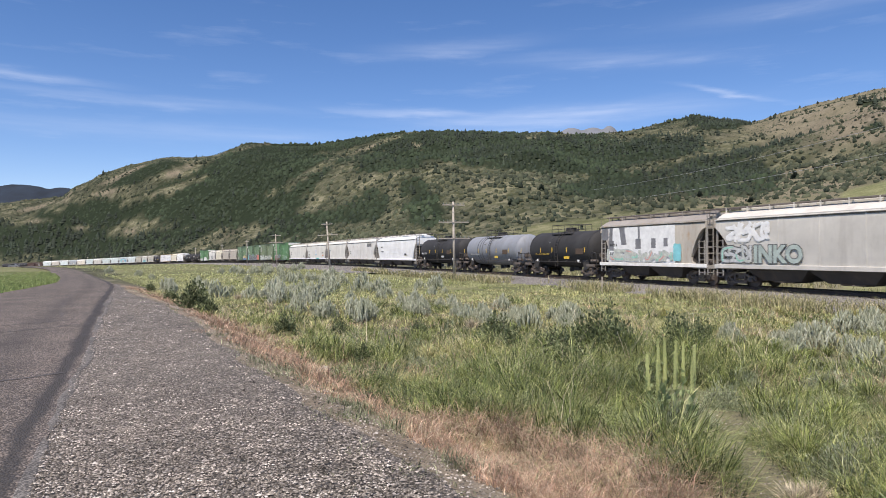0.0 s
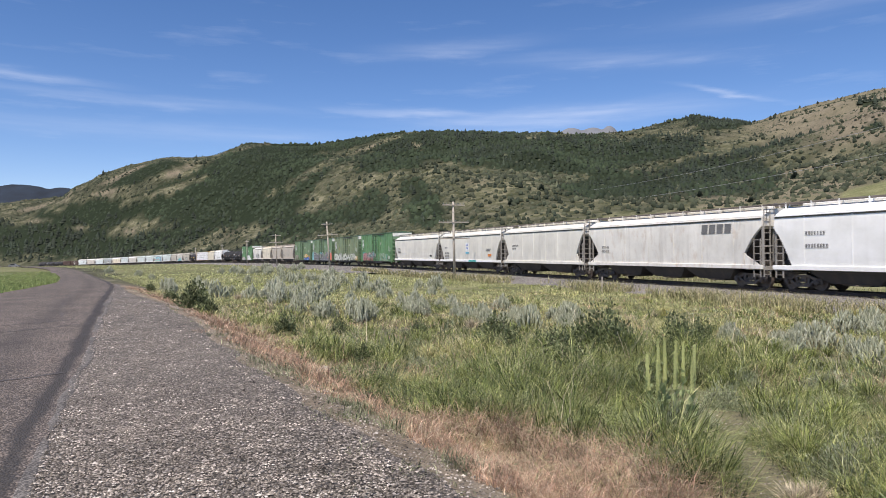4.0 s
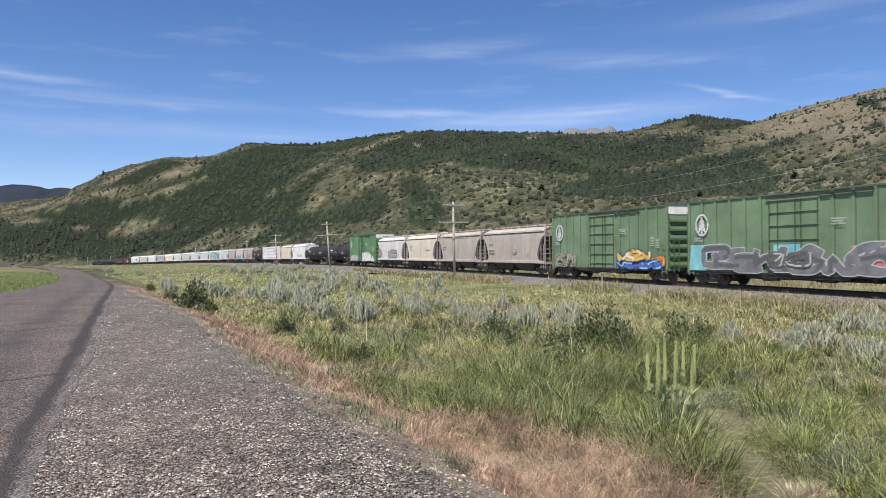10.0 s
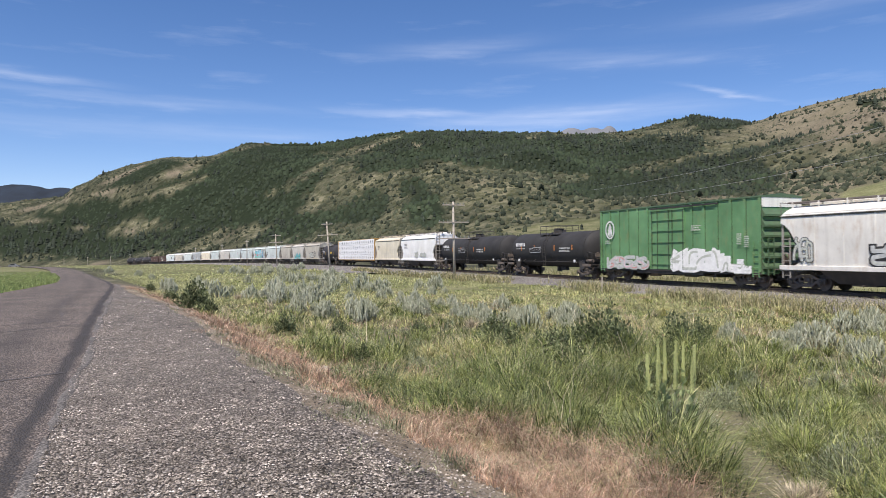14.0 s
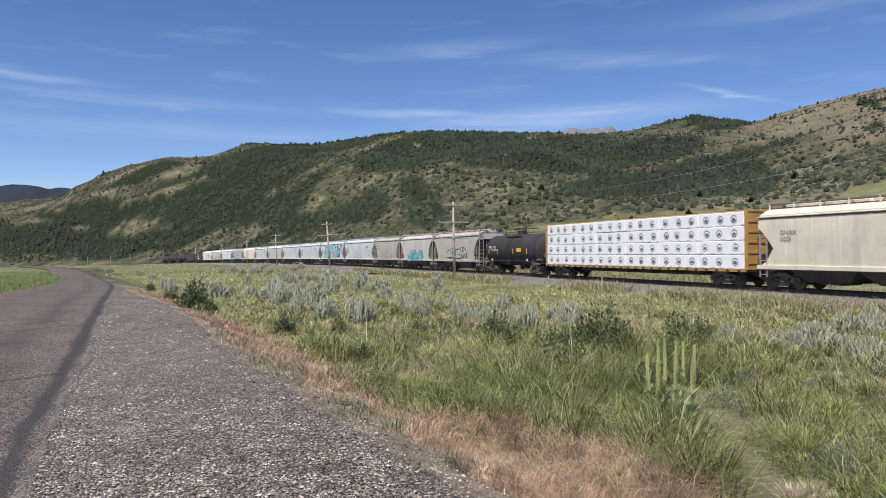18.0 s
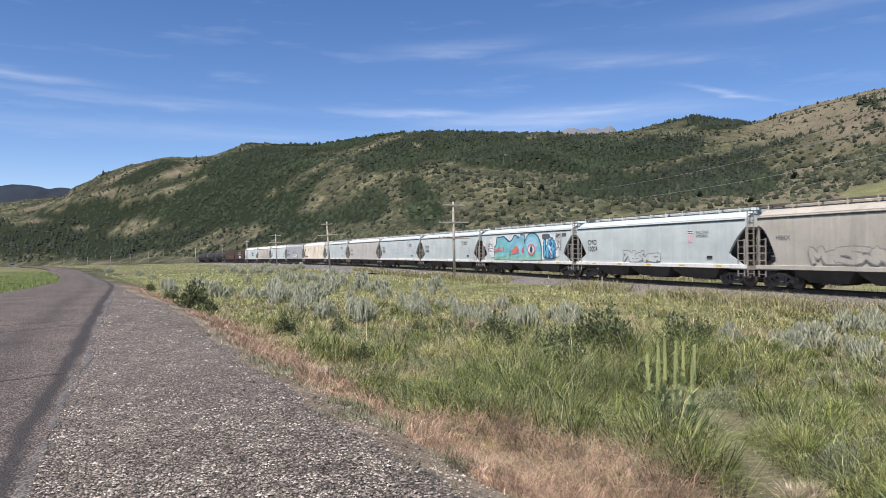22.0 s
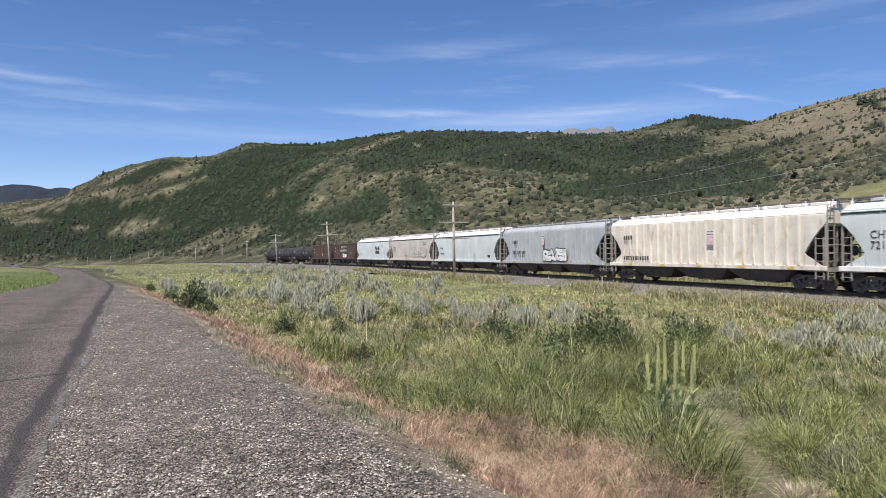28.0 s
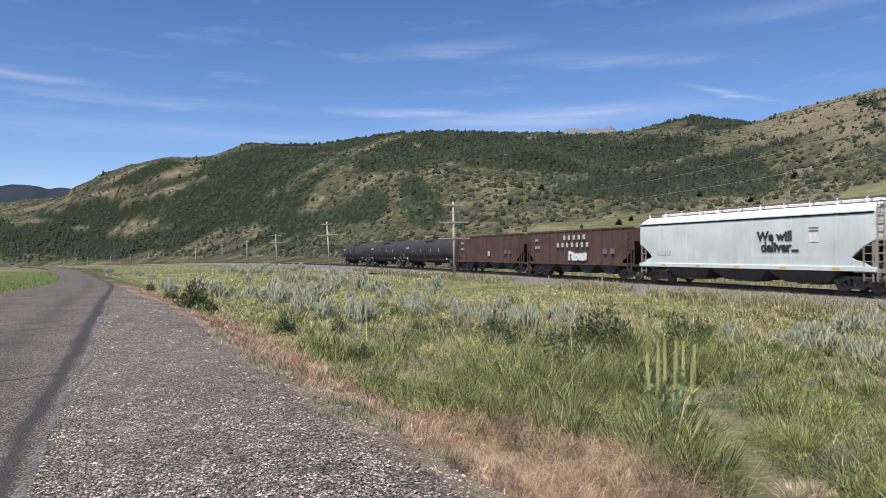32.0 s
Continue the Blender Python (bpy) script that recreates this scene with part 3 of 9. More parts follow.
def build_track():
    bed = tagged(new("ballast_bed", sweep("ballast_bed", ((5.6, -0.95), (4.6, -0.56), (3.0, -0.46), (1.9, -0.2), (-1.9, -0.2), (-3.0, -0.46), (-4.6, -0.56), (-5.6, -0.95)), 300, -1000, 2.0, M_BALLAST, False, 0.05)),
                 "bed of grey crushed stone under the rails", "track bed", kind="structure")
    tagged(new("gravel_strip", sweep("gravel_strip", ((10.2, -0.95), (9.0, -0.5), (5.2, -0.5), (4.2, -0.75)), -52, -1000, 2.0, M_BALLAST, False, 0.05)), "pale gravel strip beside the far railway", "track bed", kind="structure")
    track = tagged(new("railway_track"), "single railway track on weathered ties in ballast", "track", kind="structure")
    prof = lambda o: ((o - 0.07, -0.17), (o - 0.07, -0.15), (o - 0.01, -0.14), (o - 0.01, -0.04), (o - 0.035, -0.035), (o - 0.035, 0.0), (o + 0.035, 0.0), (o + 0.035, -0.035), (o + 0.01, -0.04), (o + 0.01, -0.14), (o + 0.07, -0.15), (o + 0.07, -0.17))
    for o in (0.75, -0.75):
        child("rail", sweep("rail", prof(o), 300, -1000, 4.0, M_RAIL), track)
    bm = bmesh.new()
    add_box(bm, -0.11, 0.11, -1.3, 1.3, -0.35, -0.165)
    tie = bm_mesh("tie", bm, M_TIE)
    for i in range(300):
        p, h = on_line(30 - i * 0.55)
        child("tie", tie, track, "", Matrix.Translation(p) @ Matrix.Rotation(h, 4, "Z"))
    verts, faces = [], []
    for i in range(900):
        p, h = on_line(30 - 300 * 0.55 - i * 0.55)
        c, s = Vector((math.cos(h), math.sin(h), 0)), Vector((math.sin(h), -math.cos(h), 0))
        k = len(verts)
        for a in (-0.11, 0.11):
            for b in (-1.3, 1.3):
                for z in (-0.35, -0.165):
                    verts.append(p + c * a + s * b + Vector((0, 0, z)))
        faces += [tuple(k + q for q in f) for f in ((0, 1, 3, 2), (4, 6, 7, 5), (0, 4, 5, 1), (2, 3, 7, 6), (1, 5, 7, 3))]
    tagged(child("far_ties", mesh_from("far_ties", verts, faces, M_TIE), track), kind="stuff")


build_track()

# ---------------- road ----------------


def road_points():
    """Points along the outer edge, a metre or so apart, with the direction there."""
    pts = [Vector((*p, 0)) for p in ROAD]
    out = []
    for i in range(len(pts) - 1):
        p0, p1, p2, p3 = pts[max(i - 1, 0)], pts[i], pts[i + 1], pts[min(i + 2, len(pts) - 1)]
        n = max(2, int((p2 - p1).length / (0.5 if i < 7 else 2.5)))
        for k in range(n):
            t = k / n
            out.append(0.5 * ((2 * p1) + (p2 - p0) * t + (2 * p0 - 5 * p1 + 4 * p2 - p3) * t * t + (3 * p1 - p0 - 3 * p2 + p3) * t ** 3))
    return out


EDGE = road_points()


def strip(name, a, b, mat, lift, lo=0, hi=None, wob=0.0, seed=1, cross=1, skirt=0.0):
    """A band along the road from a to b metres right of its outer edge (numbers or functions of the point's index)."""
    rng = random.Random(seed)
    pts = EDGE[lo:hi]
    verts, faces = [], []
    wa = wb = 0.0
    for i, p in enumerate(pts):
        q = pts[min(i + 1, len(pts) - 1)] - pts[max(i - 1, 0)]
        nrm = Vector((q.y, -q.x, 0)).normalized()
        wa = wa * 0.7 + rng.uniform(-wob, wob)
        wb = wb * 0.7 + rng.uniform(-wob, wob)
        va, vb = (f(i + lo) if callable(f) else f for f in (a, b))
        for c in range(cross + 1):
            t = c / cross
            v = p + nrm * ((va + wa) * (1 - t) + (vb + wb) * t)
            verts.append(v)
    arr = np.array([v[:] for v in verts])
    z = land(arr[:, 0], arr[:, 1])[0]
    n = cross + 1
    verts = [(v[0], v[1], zz + (-skirt if skirt and k % n == cross else lift)) for k, (v, zz) in enumerate(zip(arr, z))]
    n = cross + 1
    for i in range(len(pts) - 1):
        for c in range(cross):
            faces.append((i * n + c, (i + 1) * n + c, (i + 1) * n + c + 1, i * n + c + 1))
    return mesh_from(name, verts, faces, mat, True)


def road_width(i):
    y = EDGE[i].y
    return -float(np.interp(y, [-8, 20, 32, 50, 70, 90, 120], [4.9, 4.9, 4.7, 3.5, 3.5, 4.2, 5.0]))


def shoulder_width(i):
    y = EDGE[i].y
    return float(np.interp(y, SHOULDER_Y, SHOULDER_W))


def build_road():
    me = strip("road", road_width, 0.02, M_ROAD, 0.03, cross=72)
    n = 73
    tar = np.zeros(len(me.vertices))
    ex, ey = np.array([p.x for p in EDGE]), np.array([p.y for p in EDGE])
    wav, wav2 = fbm(ex, ey, 0.8, 4, 33.0) * 2 - 1, fbm(ex, ey, 0.35, 3, 34.0) * 2 - 1
    for i, p in enumerate(EDGE):
        w = road_width(i)
        far = float(smooth(7, 14, p.y))
        for c in range(n):
            o = w + (0.02 - w) * c / (n - 1)
            edge = 1.5 * math.exp(-((o + 0.17 + 0.1 * wav[i]) / (0.075 + 0.05 * wav2[i] + 0.03 * far)) ** 2)
            path = math.exp(-((o + 1.3) / (0.95 - 0.5 * far)) ** 2) * (0.62 - 0.2 * far + 0.4 * wav2[i])
            inner = math.exp(-((o + 3.0) / 0.5) ** 2) * (0.3 + 0.3 * wav[i])
            tar[i * n + c] = max(edge, path, inner)
    at = me.attributes.new("tar", "FLOAT", "POINT")
    at.data.foreach_set("value", tar.astype(np.float32))
    road = tagged(new("road", me), "worn pinkish-grey chip-seal country road bending away", "road", kind="structure")
    tagged(new("gravel_shoulder", strip("gravel_shoulder", -0.5, lambda i: shoulder_width(i) * 1.1 + 0.2, M_GRAVEL, 0.024, 0, 110, 0.12, 3, 14, 0.04)), "wide shoulder of loose pinkish-grey gravel beside the road", "shoulder", kind="structure")
    me = strip("crumbled_edge", -0.07, 0.13, M_CRUMB, 0.0, 0, 75, 0.06, 6, 6)
    for i, v in enumerate(me.vertices):
        c = i % 7
        bump = float(fbm(np.array([v.co.x]), np.array([v.co.y]), 1.6, 3, 4.0)[0])
        v.co.z += (-0.02, 0.028, 0.031, 0.036, 0.034, 0.03, -0.03)[c] + 0.034 * (bump - 0.5)
    tagged(new("crumbled_edge", me), "pale crumbled asphalt along the road's edge", "road edge", kind="structure")
    rng = random.Random(9)
    for x0, y0, x1, y1, w in ((-5.9, 8.3, -5.05, 9.3, 0.05), (-9.4, 13.7, -8.2, 16.0, 0.05), (-10.2, 15.4, -8.9, 17.2, 0.04), (-17.5, 27.5, -13.7, 27.9, 0.06)):
        pts = []
        for k in range(13):
            t = k / 12
            pts.append(Vector((x0 + (x1 - x0) * t + rng.uniform(-0.03, 0.03), y0 + (y1 - y0) * t + rng.uniform(-0.05, 0.05), 0)))
        verts, faces = [], []
        for k, p in enumerate(pts):
            d = (pts[min(k + 1, 12)] - pts[max(k - 1, 0)]).normalized()
            nn = Vector((-d.y, d.x, 0)) * w * rng.uniform(0.5, 1.2)
            for q in (p - nn, p + nn):
                verts.append((q.x, q.y, land_at(q.x, q.y) + 0.036))
        faces = [(2 * k, 2 * k + 1, 2 * k + 3, 2 * k + 2) for k in range(12)]
        child("crack", mesh_from("crack", verts, faces, M_TAR), road, "dark tar-filled crack across the road")


build_road()

# ---------------- telegraph poles ----------------


def telegraph_pole(x, y, height, lean, turn, arms):
    z = land_at(x, y) - 0.3
    pole = tagged(new("telegraph_pole"), "weathered grey wooden telegraph pole with crossarms", "utility pole", "poles along the railway")
    pole.matrix_basis = pose(x, y, z, 0, lean, 0) @ Matrix.Rotation(radians(turn), 4, "Z")
    bm = bmesh.new()
    add_tube(bm, (0, 0, 0), (0, 0, height), 0.15, 10, 0.1)
    part("shaft", bm, M_POLE, pole, smooth=True)
    for up, half in arms:
        bm = bmesh.new()
        add_box(bm, -half, half, -0.16, -0.06, height - up - 0.055, height - up + 0.055, 0.01)
        arm = part("crossarm", bm, M_ARM, pole)
        for k in range(8):
            xx = -half + 0.1 + k * (2 * half - 0.2) / 7
            bm = bmesh.new()
            add_tube(bm, (xx, -0.11, height - up + 0.05), (xx, -0.11, height - up + 0.14), 0.015, 5)
            add_tube(bm, (xx, -0.11, height - up + 0.12), (xx, -0.11, height - up + 0.22), 0.04, 6, 0.025)
            part("insulator", bm, M_GLASS, arm)
    bm = bmesh.new()
    for s in (-1, 1):
        add_tube(bm, (s * 0.6, -0.11, height - arms[0][0] - 0.05), (0, -0.11, height - arms[0][0] - 0.75), 0.014, 5)
    part("brace", bm, M_BLACK, pole)


def ray(px, depth):
    return (px - 784) / 1214.0 * depth


for px, depth, h, lean, turn, arms in ((804, 70, 8.2, -0.6, 25, ((0.35, 1.25), (2.1, 1.7), (3.75, 1.75))), (584, 108, 8.0, -3.6, 25, ((0.4, 0.9), (2.1, 1.6))), (490, 160, 7.8, -2.2, 30, ((0.4, 1.2), (2.0, 1.7))),
                                       (437, 205, 7.7, 0, 30, ((0.5, 0.6), )), (393, 255, 7.6, 0, 35, ((0.5, 0.6), )), (346, 300, 7.5, -0.5, 35, ((0.5, 0.6), )), (262, 390, 7.5, 0, 40, ((0.5, 0.6), )),
                                       (230, 430, 7.5, 0, 40, ((0.5, 0.6), )), (195, 470, 7.5, 0, 40, ((0.5, 0.6), )), (155, 505, 7.5, 0, 40, ((0.5, 0.6), )), (113, 540, 7.5, 0, 40, ((0.5, 0.6), ))):
    telegraph_pole(ray(px, depth), depth, h, lean, turn, arms)


# ---------------- freight cars ----------------
SPEED = 18.756
# place of the couplings along the line at 0 s, from the leading car back
COUPLINGS = (19.2, 1.81, -9.96, -22.01, -36.12, -50.94, -68.95, -86.54, -101.09, -117.89, -135.32, -153.4, -170.98, -188.66, -205.14, -218.39, -230.95, -243.1, -256.07, -273.11, -288.04,
             -306.32, -320.19, -332.61, -356.04, -368.82, -382.57, -395.42, -407.71, -425.8, -443.81, -462.13, -480.27, -498.51, -515.16, -533.83, -551.42, -569.85, -587.6, -605.42,
             -621.65, -638.19, -657.74, -674.37, -690.83)
CARS = []          # (car, coupling in front, coupling behind)
WHEELS = []        # (wheelset, its car's number)
SHARED = {}


def shared(key, make):
    if key not in SHARED:
        SHARED[key] = make()
    return SHARED[key]


def side_frame_mesh():
    """Cast side frame: bowed top member, tension member below, two windows, springs and bearing boxes."""
    bm = bmesh.new()
    top = [(-1.16, 0.5), (-1.14, 0.62), (-0.78, 0.64), (-0.42, 0.8), (0.42, 0.8), (0.78, 0.64), (1.14, 0.62), (1.16, 0.5), (0.74, 0.5), (0.4, 0.68), (-0.4, 0.68), (-0.74, 0.5)]
    prism(bm, top, -0.07, 0.07)
    prism(bm, [(-0.72, 0.5), (-0.62, 0.5), (-0.34, 0.28), (0.34, 0.28), (0.62, 0.5), (0.72, 0.5), (0.42, 0.18), (-0.42, 0.18)], -0.08, 0.06)
    for q in (-1, 1):
        prism(bm, [(q * 0.31, 0.24), (q * 0.4, 0.24), (q * 0.44, 0.74), (q * 0.33, 0.74)], -0.06, 0.06)
        prism(bm, [(q * 1.14, 0.34), (q * 1.14, 0.56), (q * 1.05, 0.58), (q * 1.04, 0.34)], -0.06, 0.06)
        prism(bm, [(q * 0.64, 0.34), (q * 0.73, 0.34), (q * 0.76, 0.56), (q * 0.66, 0.58)], -0.06, 0.06)
        add_tube(bm, (q * 0.89, -0.17, 0.42), (q * 0.89, 0.1, 0.42), 0.125, 12)
        add_tube(bm, (q * 0.89, -0.2, 0.42), (q * 0.89, -0.17, 0.42), 0.07, 8)
    for k in (-0.2, 0.0, 0.2):
        for z in (0.29, 0.42):
            add_tube(bm, (k, -0.02, z), (k, -0.02, z + 0.09), 0.088, 6)
    return bm_mesh("side_frame", bm, M_TRUCK)


def wheelset_mesh():
    bm = bmesh.new()
    add_tube(bm, (0, -1.05, 0), (0, 1.05, 0), 0.075, 8)
    for s in (-0.75, 0.75):
        o = 1 if s > 0 else -1
        add_tube(bm, (0, s - 0.05, 0), (0, s + 0.05, 0), 0.42, 18)
        add_tube(bm, (0, s - o * 0.09, 0), (0, s - o * 0.05, 0), 0.455, 18)
        add_tube(bm, (0, s + o * 0.05, 0), (0, s + o * 0.11, 0), 0.13, 10)
        for k in range(3):
            a = k * 2.094
            add_box(bm, math.cos(a) * 0.24 - 0.03, math.cos(a) * 0.24 + 0.03, s + o * 0.05 - 0.012, s + o * 0.05 + 0.012, math.sin(a) * 0.24 - 0.03, math.sin(a) * 0.24 + 0.03)
    return bm_mesh("wheelset", bm, M_WHEEL)


def bolster_mesh():
    bm = bmesh.new()
    add_box(bm, -0.2, 0.2, -1.0, 1.0, 0.45, 0.72, 0.03)
    add_tube(bm, (0, 0, 0.7), (0, 0, 0.95), 0.25, 10)
    return bm_mesh("bolster", bm, M_TRUCK)


def truck(car, x, number):
    t = child("truck", shared("bolster", bolster_mesh), car, "grimy cast steel truck with two axles", Matrix.Translation((x, 0, 0)))
    for s in (-1, 1):
        child("side_frame", shared("side_frame", side_frame_mesh), t, "", Matrix.Translation((0, s * 1.0, 0)) @ Matrix.Rotation(math.pi if s > 0 else 0, 4, "Z"))
    for a in (-0.89, 0.89):
        w = child("wheelset", shared("wheelset", wheelset_mesh), t, "", Matrix.Translation((a, 0, 0.42)))
        WHEELS.append((w, a, number))
    return t


def coupler_mesh():
    bm = bmesh.new()
    add_box(bm, -1.0, 0.0, -0.1, 0.1, 0.78, 0.98, 0.02)
    add_box(bm, -0.05, 0.18, -0.16, 0.14, 0.72, 1.04, 0.03)
    add_tube(bm, (-0.2, -0.3, 0.8), (0.1, -0.22, 0.55), 0.03, 6)
    return bm_mesh("coupler", bm, M_TRUCK)


def running_gear(car, L, number, inset=2.0):
    for s in (1, -1):
        truck(car, s * (L / 2 - inset), number)
        child("coupler", shared("coupler", coupler_mesh), car, "", Matrix.Translation((s * (L / 2 - 0.18), 0, 0)) @ Matrix.Rotation(0 if s > 0 else math.pi, 4, "Z"))


def ladder(parent, x, y, z0, z1, mat, w=0.42, along="x", name="ladder", pitch=0.38):
    bm = bmesh.new()
    ax = Vector((1, 0, 0)) if along == "x" else Vector((0, 1, 0))
    c = Vector((x, y, 0))
    for s in (-1, 1):
        p = c + ax * (s * w / 2)
        add_box(bm, p.x - 0.025, p.x + 0.025, p.y - 0.025, p.y + 0.025, z0, z1)
    z = z0 + 0.15
    while z < z1 - 0.05:
        add_tube(bm, c - ax * (w / 2) + Vector((0, 0, z)), c + ax * (w / 2) + Vector((0, 0, z)), 0.018, 5)
        z += pitch
    return part(name, bm, mat, parent)


def flat_patch(parent, name, x0, x1, z0, z1, y, mat, label="", slant=0.0):
    """A thin plate or painted panel on the side of a car."""
    bm = bmesh.new()
    vs = [bm.verts.new((x, yy, z)) for yy in (y, y + 0.006) for x, z in ((x0, z0), (x1, z0), (x1 + slant, z1), (x0 + slant, z1))]
    bm.faces.new(vs[:4])
    bm.faces.new(vs[4:][::-1])
    for i in range(4):
        bm.faces.new((vs[i], vs[4 + i], vs[4 + (i + 1) % 4], vs[(i + 1) % 4]))
    bmesh.ops.recalc_face_normals(bm, faces=bm.faces[:])
    return part(name, bm, mat, parent, label)


def letters(parent, words, x, z, y, size, mat, label="", offset=0.0, name="lettering", spread=1.0, shear=0.0, line=0.95, squeeze=1.0):
    """Words on the side of a car, read from the road."""
    cu = bpy.data.curves.new(name, "FONT")
    cu.body = words
    cu.size = size
    cu.offset = offset
    cu.space_character = spread
    cu.space_line = line
    cu.shear = shear
    cu.extrude = 0.002
    cu.resolution_u = 3
    tmp = new(name, cu)
    me = bpy.data.meshes.new_from_object(tmp.evaluated_get(bpy.context.evaluated_depsgraph_get()))
    bpy.data.objects.remove(tmp)
    bpy.data.curves.remove(cu)
    me.materials.clear()
    me.materials.append(mat)
    return child(name, me, parent, label, Matrix.Translation((x, y, z)) @ Matrix.Rotation(radians(90), 4, "X") @ Matrix.Diagonal((squeeze, 1, 1, 1)))


def bars(parent, x, z, y, rows, mat, height=0.16, name="lettering", label="", seed=0):
    """Small writing that cannot be read: short upright bars in rows; rows: lengths in metres."""
    rng = random.Random(seed)
    bm = bmesh.new()
    for k, w in enumerate(rows):
        zz = z - k * height * 1.6
        xx = x
        while xx < x + w - height * 0.3:
            add_box(bm, xx, xx + height * rng.uniform(0.35, 0.6), y - 0.003, y + 0.003, zz, zz + height)
            xx += height * 0.85
    return tagged(part(name, bm, mat, parent, label), kind="stuff")


# pen paths of sprayed shapes, in a box one wide and one high
PATHS = (((0, 0), (0.12, 0.9), (0.5, 0.4), (0.86, 1.0), (1, 0.05)), ((0.2, 0.08), (0.0, 0.5), (0.25, 0.95), (0.8, 0.9), (1, 0.5), (0.75, 0.05), (0.2, 0.08)),
         ((0.95, 0.85), (0.3, 1.0), (0.05, 0.68), (0.9, 0.42), (0.75, 0.0), (0.0, 0.1)), ((0.05, 0.0), (0.1, 1.0), (0.85, 0.82), (0.75, 0.5), (0.2, 0.46), (1.05, -0.05)),
         ((1.0, 0.95), (0.15, 0.85), (0.05, 0.1), (0.9, 0.0), (0.8, 0.45), (0.3, 0.5)), ((0.0, 0.9), (0.4, 0.3), (0.95, 1.0), (0.55, 0.2), (0.2, -0.1)))


def scrawl(parent, x0, x1, z0, z1, y, mats, seed, label, thick=0.09, letters_n=6, fat=0.3):
    """Sprayed tag that cannot be read: thick outlined pen strokes that run into one another, each shape a piece of its own."""
    rng = random.Random(seed)
    fill, line = mats[0], mats[-1]
    n = letters_n
    w = (x1 - x0) / n
    tw = min(fat * w, 0.24 * (z1 - z0))
    thick = min(thick, tw * 0.6)
    for k in range(n):
        yk = y - 0.0035 * k
        turn = rng.uniform(-0.3, 0.3)
        lift = rng.uniform(-0.1, 0.1) * (z1 - z0)
        sx, sz = w * rng.uniform(1.0, 1.7), (z1 - z0) * rng.uniform(0.7, 1.0) - tw
        knots = []
        flip = rng.random() < 0.5
        for px, pz in rng.choice(PATHS):
            px, pz = px + rng.uniform(-0.2, 0.2), (1 - pz if flip else pz) + rng.uniform(-0.14, 0.14)
            knots.append(Vector((x0 + k * w + tw * 0.3 + px * sx + (pz - 0.5) * sz * turn, 0, z0 + tw / 2 + lift + pz * sz)))
        knots.append(knots[-1] + Vector((rng.uniform(-0.5, 0.5) * w, 0, rng.uniform(-0.2, 0.3) * sz)))
        path = []
        for i in range(len(knots) - 1):          # a smooth line through the knots
            p0, p1, p2, p3 = knots[max(i - 1, 0)], knots[i], knots[i + 1], knots[min(i + 2, len(knots) - 1)]
            for t in (0.0, 0.25, 0.5, 0.75):
                v = 0.5 * ((2 * p1) + (p2 - p0) * t + (2 * p0 - 5 * p1 + 4 * p2 - p3) * t * t + (3 * p1 - p0 - 3 * p2 + p3) * t ** 3)
                path.append(Vector((min(max(v.x, x0 + tw / 2), x1 - tw / 2), 0, min(max(v.z, z0 + tw / 2), z1 - tw / 2))))
        piece = part("graffiti", ribbon(path, yk - 0.006, tw), fill, parent, label)
        part("outline", ribbon(path, yk - 0.001, tw + thick * rng.uniform(1.5, 2.2)), line, piece)
        if len(mats) > 2:
            m = rng.randrange(3, 6)
            k0 = rng.randrange(0, max(1, len(path) - 2 * m))
            part("paint_patch", ribbon(path[k0:k0 + 2 * m], yk - 0.011, tw * rng.uniform(0.4, 0.65)), mats[1 + k % (len(mats) - 2)], piece)


def cloud(parent, x0, x1, z0, z1, y, mat, seed, label):
    """A sprayed patch with a lumpy edge."""
    rng = random.Random(seed)
    bm = bmesh.new()
    cx, cz = (x0 + x1) / 2, (z0 + z1) / 2
    ring = []
    for i in range(40):
        a = 2 * math.pi * i / 40
        q = 1 - 0.12 * abs(math.sin(a * 6 + seed)) * rng.uniform(0.3, 1)
        ring.append(bm.verts.new((cx + (x1 - x0) / 2 * q * math.copysign(abs(math.cos(a)) ** 0.4, math.cos(a)), y, cz + (z1 - z0) / 2 * q * math.copysign(abs(math.sin(a)) ** 0.4, math.sin(a)))))
    mid = bm.verts.new((cx, y, cz))
    for i in range(40):
        bm.faces.new((mid, ring[i], ring[(i + 1) % 40]))
    return part("paint_field", bm, mat, parent, label)


def ribbon(path, y, wide):
    """A painted stroke: one band along a path in x, z, squared off past its ends."""
    bm = bmesh.new()
    last = None
    for i, p in enumerate(path):
        d = path[min(i + 1, len(path) - 1)] - path[max(i - 1, 0)]
        if d.length < 1e-5:
            continue
        d = d.normalized()
        n = Vector((-d.z, 0, d.x)) * wide / 2
        c = p - d * wide * 0.4 if i == 0 else p + d * wide * 0.4 if i == len(path) - 1 else p
        pair = [bm.verts.new((v.x, y - 0.0002 * i, v.z)) for v in (c + n, c - n)]
        if last:
            bm.faces.new((last[0], last[1], pair[1], pair[0]))
        last = pair
    return bm


def stroke(bm, a, b, y, thick):
    d = (b - a)
    if d.length < 1e-4:
        return
    n = Vector((-d.z, 0, d.x)).normalized() * thick / 2
    e = d.normalized() * thick * 0.3
    pts = [a - e + n, a - e - n, b + e - n, b + e + n]
    bm.faces.new([bm.verts.new((p.x, y, p.z)) for p in pts])


